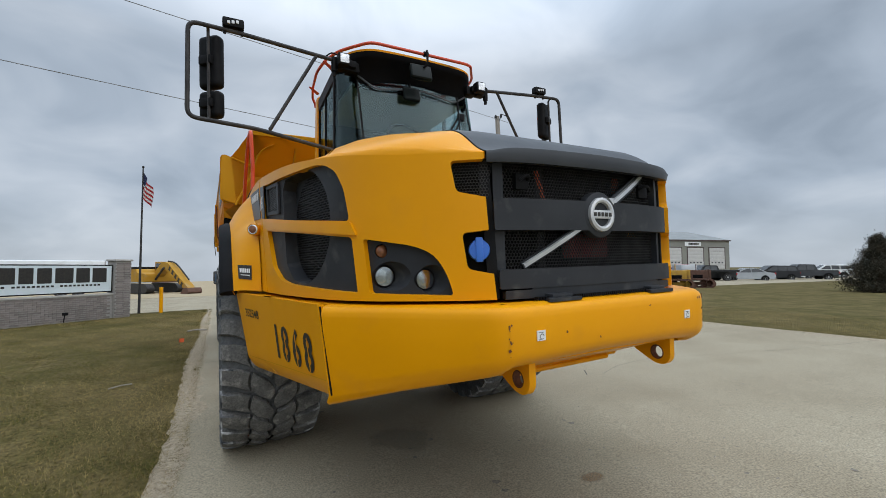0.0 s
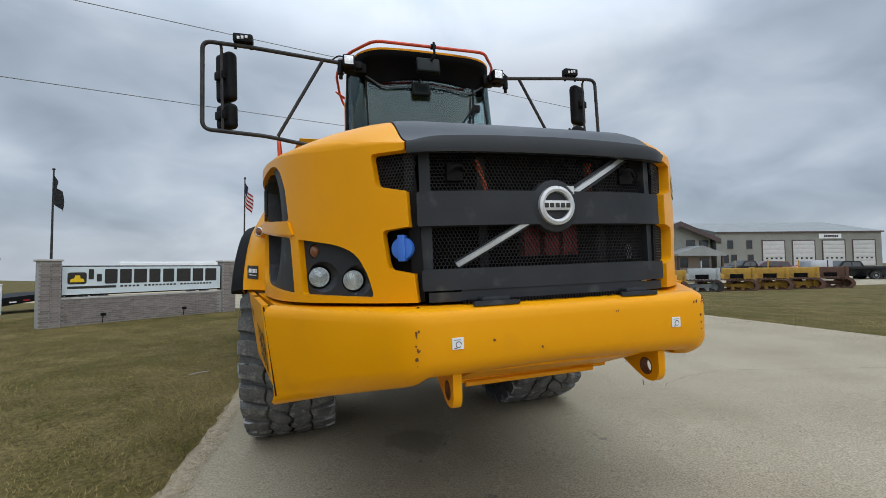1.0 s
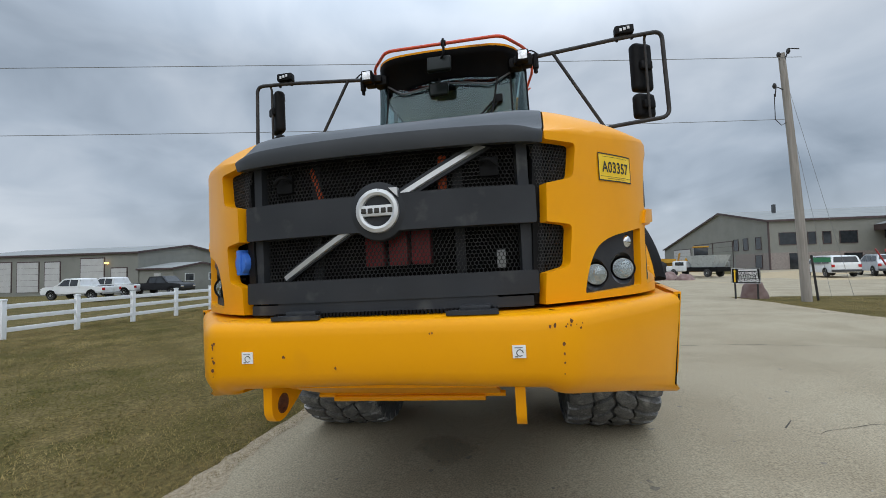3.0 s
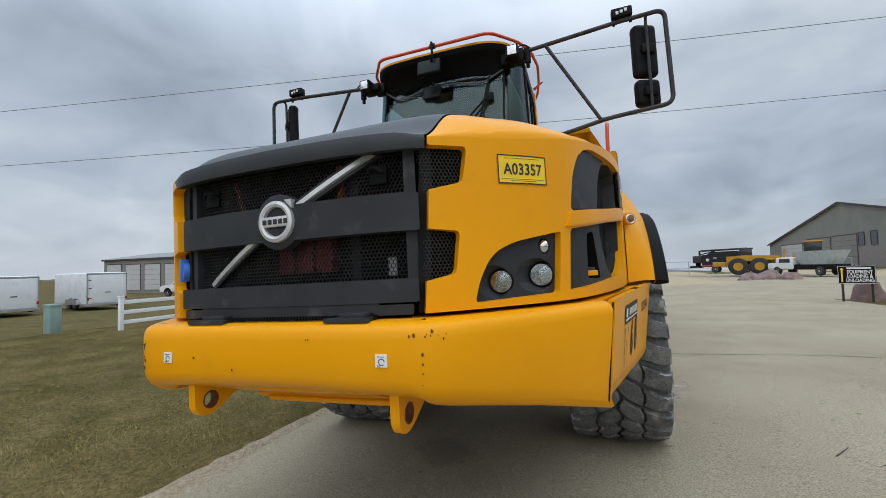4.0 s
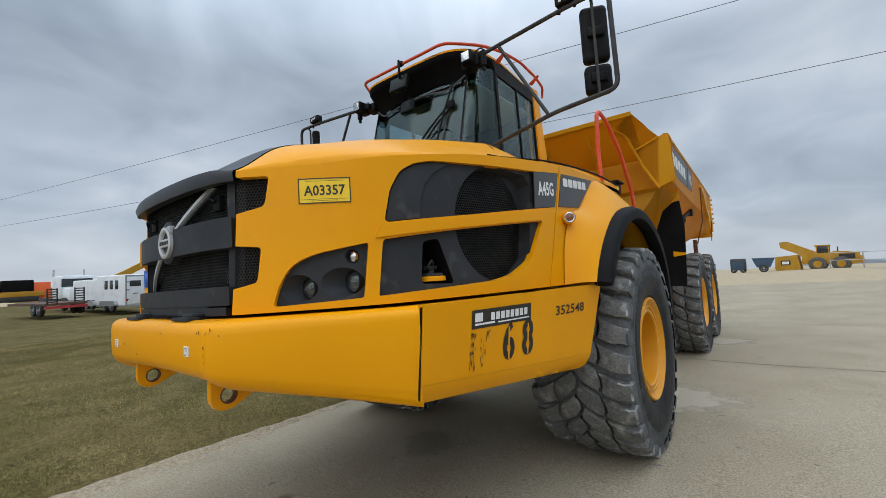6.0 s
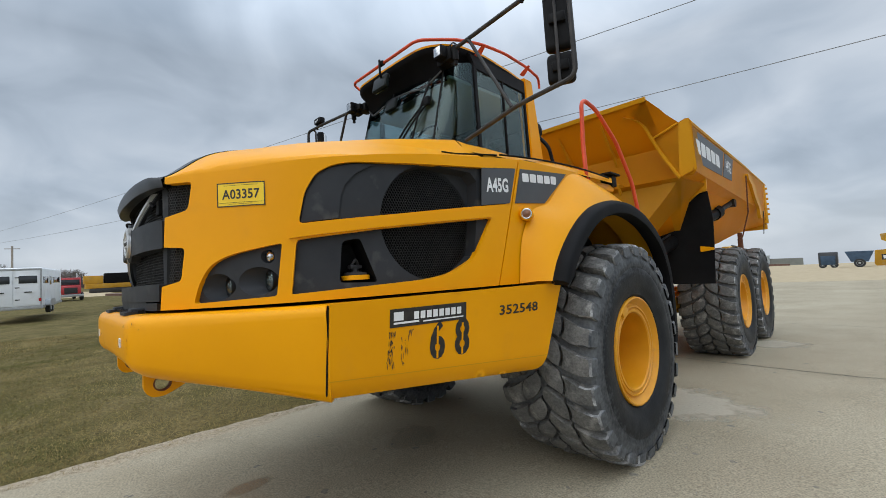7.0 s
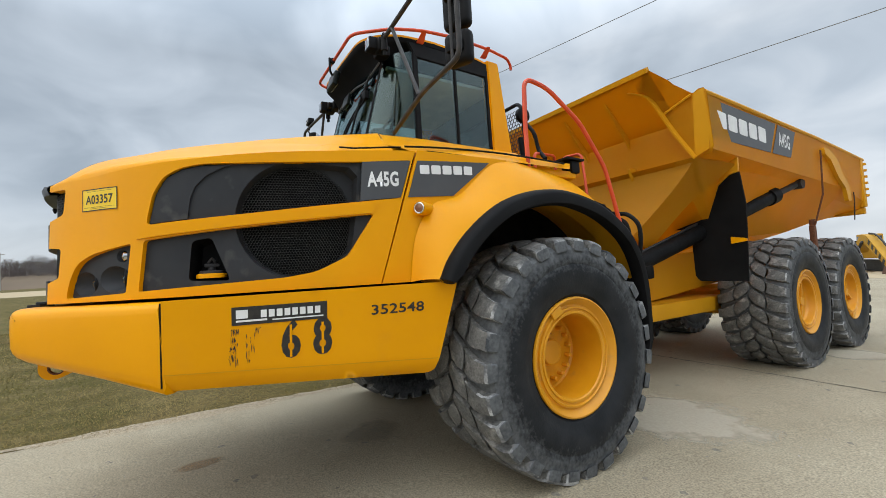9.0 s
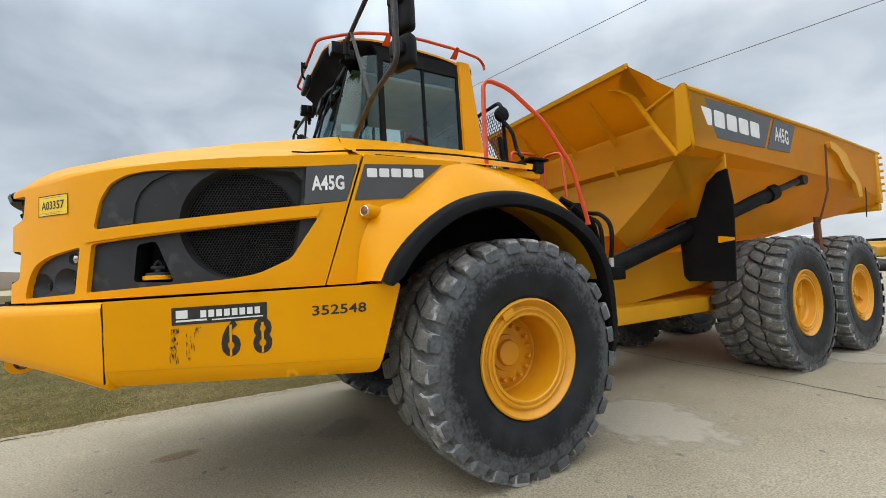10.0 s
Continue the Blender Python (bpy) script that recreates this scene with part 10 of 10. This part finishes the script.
part("shell", b, OLDBROWN, bk2)
# old conveyor and stacked gear by the shed
cv = thing("grain_conveyor", "grey tube conveyor propped up by the shed", "conveyor", spot(-41.5, 58.0, -0.5, 0))
b = bmesh.new()
tube(b, [(-5.0, 0, 0.4), (5.0, 0, 3.4)], 0.28, 10)
part("tube", b, GALV, cv)
b = bmesh.new()
tube(b, [(1.0, 0, 2.2), (-0.5, 0.6, 0)], 0.06, 6)
tube(b, [(1.0, 0, 2.2), (0.5, -0.6, 0)], 0.06, 6)
part("prop", b, GALV, cv)
mt = thing("drill_mast", "brown drill mast standing beyond the fence", "mast", spot(-38.5, 60.0, -0.5, 0))
part("mast", box_mesh(-0.25, 0.25, -0.25, 0.25, 0, 5.0, bevel=0.04), OLDBROWN, mt)
part("head", box_mesh(-0.7, 0.6, -0.3, 0.3, 4.8, 5.6, bevel=0.05), OLDBROWN, mt)
gn = thing("gooseneck_trailer", "black trailer with striped beaver tail by the fence", "trailer", spot(-12.8, 27.5, -0.45, 56))
part("deck", box_mesh(-4.0, 3.0, -1.2, 1.2, 0.65, 0.85, bevel=0.02), BLACK, gn)
b = bmesh.new()
prism(b, [(-4.0, 0.85), (-4.0, 0.55), (-6.4, 0.25), (-6.4, 0.65)], along_y, -1.2, 1.2)
tl = part("beaver_tail", b, BLACK, gn)
for k in range(5):
    part("reflector", box_mesh(-5.9 + 0.5 * k, -5.65 + 0.5 * k, -1.215, -1.2, 0.42 + 0.06 * k, 0.48 + 0.06 * k), WHITE if k % 2 else TAIL, tl, smooth=False)
wheels_for(gn, (-2.5, -1.5), 1.15, 0.42, 0.3)


# -- trees and distance --
def conifer(x, y, z, h, r, seed):
    ob = thing("juniper_tree", "dark rusty-green juniper with a ragged outline", "tree", Matrix.Translation((x, y, z)))
    b = bmesh.new()
    tube(b, [(0, 0, -0.3), (0.05, 0, h * 0.5), (0, 0.05, h * 0.9)], lambda t: 0.16 * (1 - t) + 0.02, 8, 3)
    part("trunk", b, OLDBROWN, ob)
    rng = np.random.default_rng(seed)
    tips = []
    for k in range(260):
        t = rng.random() ** 1.15
        zz = h * (-0.02 + 0.94 * t)
        rad = r * (1 - t) ** 0.9 * (0.45 + 0.6 * rng.random())
        a = rng.random() * 6.283
        tips.append((rad * math.cos(a), rad * math.sin(a), zz + 0.18 * rad))
    b = bmesh.new()
    for q in tips[:60]:
        tube(b, [(0, 0, max(0.1, q[2] - 0.5)), (q[0] * 0.6, q[1] * 0.6, q[2] - 0.15), q], lambda t: 0.025 * (1 - t) + 0.005, 4, 2, False)
    part("limbs", b, OLDBROWN, ob)
    vs, fs = [], []
    for q in tips:
        for k in range(110):
            d = rng.normal(0, 1, 3) * np.array([0.13, 0.13, 0.12])
            back = rng.random() * 0.55
            c = np.array([q[0] * (1 - back), q[1] * (1 - back), q[2] - 0.2 * back]) + d
            u = rng.normal(0, 1, 3)
            u[2] = abs(u[2]) + 0.4
            u = u / np.linalg.norm(u) * rng.uniform(0.06, 0.15)
            w = np.cross(u, rng.normal(0, 1, 3))
            w = w / (np.linalg.norm(w) + 1e-6) * 0.022
            i = len(vs)
            vs += [tuple(c - w), tuple(c + w), tuple(c + u)]
            fs.append((i, i + 1, i + 2))
    me = bpy.data.meshes.new("crown")
    me.from_pydata(vs, [], fs)
    me.materials.append(material("juniper_needles", (0.020, 0.021, 0.010), (0.050, 0.038, 0.020), 2.5, 0.85))
    part("crown", me, None, ob, "crown of many small dark needles")


conifer(29.3, 7.2, 0.1, 3.25, 1.95, 5)
TWIGS = material("brown_twigs", (0.072, 0.058, 0.055), (0.125, 0.105, 0.098), 0.08, 0.95, spec=0.05)
BARK = material("bare_bark", (0.10, 0.085, 0.075), (0.17, 0.145, 0.125), 4.0, 0.95)


def bare_tree(x, y, z, h, seed):
    rnd = random.Random(seed)
    b = bmesh.new()

    def limb(p, d, ln, r, depth):
        q = p + d * ln
        tube(b, [p, p.lerp(q, 0.5) + Vector((rnd.uniform(-1, 1), rnd.uniform(-1, 1), 0)) * ln * 0.06, q], lambda t: r * (1 - 0.4 * t), 5 if depth > 1 else 3, 0, False)
        if depth:
            for _ in range(4 if depth > 1 else 5):
                nd = (d + Vector((rnd.uniform(-1, 1), rnd.uniform(-1, 1), rnd.uniform(-0.15, 0.6))) * 0.85).normalized()
                limb(p.lerp(q, rnd.uniform(0.45, 1.0)), nd, ln * rnd.uniform(0.5, 0.75), r * 0.5, depth - 1)
    limb(Vector((0, 0, -0.3)), Vector((0, 0, 1)), h * 0.38, h * 0.022, 4)
    return finish(b, "branches", BARK)


TREES = [bare_tree(0, 0, 0, 10, s) for s in (3, 8)]
rnd = random.Random(4)
for k in range(24):
    a = rnd.choice(((-150, -46, 9, 5), (-118, -6, 14, 5), (-130, -3, 16, 9), (-230, -95, 30, 10)))
    x, y = a[0] + rnd.uniform(-a[2], a[2]), a[1] + rnd.uniform(-a[3], a[3])
    ob = thing("bare_tree", "leafless tree at the field's edge", "tree", Matrix.Translation((x, y, level(x, y))) @ Matrix.Rotation(rnd.uniform(0, 6), 4, "Z") @ Matrix.Scale(rnd.uniform(0.45, 0.85), 4), "bare trees")
    part("branch_work", TREES[k % 2], None, ob)
for k in range(64):
    a, d = radians(rnd.uniform(-105, -88)), rnd.uniform(166, 196)
    x, y = math.sin(a) * d, math.cos(a) * d
    ob = thing("bare_tree", "leafless tree in the wood on the bank", "tree", Matrix.Translation((x, y, float(np.interp(math.degrees(a), (-105, -98, -95, -84), (3.4, 3.0, 0.6, -0.4))))) @ Matrix.Rotation(rnd.uniform(0, 6), 4, "Z") @ Matrix.Scale(rnd.uniform(0.5, 0.82), 4), "bare trees")
    part("branch_work", TREES[k % 2], None, ob)
rng = np.random.default_rng(12)
n = 90000
ang_, far_ = rng.uniform(-105.5, -84, n), rng.uniform(166, 196, n)
foot = np.interp(ang_, (-105.5, -98, -95, -84), (3.0, 2.6, 0.2, -0.8))
ang_ = np.radians(ang_)
px, py = np.sin(ang_) * far_, np.cos(ang_) * far_
crest = 4.6 + 0.9 * np.sin(ang_ * 31) + 0.7 * np.sin(ang_ * 77 + 1) + 0.5 * np.sin(ang_ * 143)
up_ = foot + crest * rng.beta(1.1, 1.7, n)
tip = up_ + rng.uniform(0.3, 1.1, n)
tw = np.empty((n, 3, 3))
side_, lean_ = rng.uniform(0.006, 0.022, n), rng.normal(0, 0.35, n)
tw[:, 0] = np.c_[px, py - side_, up_]
tw[:, 1] = np.c_[px, py + side_, up_]
tw[:, 2] = np.c_[px + rng.normal(0, 0.35, n), py + lean_, tip]
me = bpy.data.meshes.new("bare_thicket")
me.from_pydata(tw.reshape(-1, 3).tolist(), [], np.arange(n * 3).reshape(-1, 3).tolist())
me.materials.append(TWIGS)
solid("bare_thicket", me, TWIGS, "leafless brown thicket along the bank", "thicket", kind="stuff")
for x, y, h in ((-76.5, -7.5, 9.3), (-140, -38, 9), (-95, -4, 8)):
    pl = thing("utility_pole", "distant wooden utility pole with a cross-arm", "utility pole", spot(x, y, -0.1, 80))
    b = bmesh.new()
    tube(b, [(0, 0, -0.3), (0, 0, h)], 0.14, 8)
    part("pole", b, WOOD, pl)
    part("cross_arm", box_mesh(-0.9, 0.9, -0.06, 0.06, h - 0.5, h - 0.38), WOOD, pl)


def ridge_line(name, label, mat, a0, a1, dist, height, seed, base=-6):
    """A low rise of land along the horizon between two bearings (degrees from +y, clockwise)."""
    rnd = random.Random(seed)
    b = bmesh.new()
    n = 90
    rows = []
    ph = [rnd.uniform(0, 6) for _ in range(4)]
    for k in range(n + 1):
        t = k / n
        a = radians(a0 + (a1 - a0) * t)
        hh = base + (height - base) * min(1, t * 6, (1 - t) * 6) * (0.7 + 0.2 * math.sin(t * 9 + ph[0]) + 0.1 * math.sin(t * 23 + ph[1]))
        rows.append([b.verts.new((math.sin(a) * d, math.cos(a) * d, z)) for d, z in ((dist - min(160, 0.24 * dist), base), (dist - min(60, 0.1 * dist), base + (hh - base) * 0.75), (dist, hh), (dist + 200, base))])
    for p, q in zip(rows, rows[1:]):
        for i in range(3):
            b.faces.new((p[i], p[i + 1], q[i + 1], q[i]))
    return solid(name, b, mat, label, "hill", kind="structure")


FIELD = material("ploughed_field", (0.110, 0.076, 0.048), (0.155, 0.112, 0.070), 0.02, 0.95)
# the air's blue-grey haze is put into the woods' colour
HAZE = material("hazy_woods", (0.13, 0.14, 0.155), (0.16, 0.17, 0.18), 0.01, 1.0)
ridge_line("wooded_bank", "brown bare field rising to the wood", FIELD, -128, -92, 185, 5.4, 11, -2)
ridge_line("field_rise", "brown ploughed rise on the horizon", FIELD, -125, -85, 420, 7.5, 3)
ridge_line("far_woods", "low woods on the horizon with blue-grey haze in their colour", HAZE, -84, -30, 1300, 6, 5, -50)
ridge_line("far_woods_east", "low woods on the horizon with blue-grey haze in their colour", HAZE, -34, 34, 1400, -20, 7, -75)
ridge_line("far_rise_east", "low rise behind the buildings", FIELD, 60, 110, 900, 8, 9)
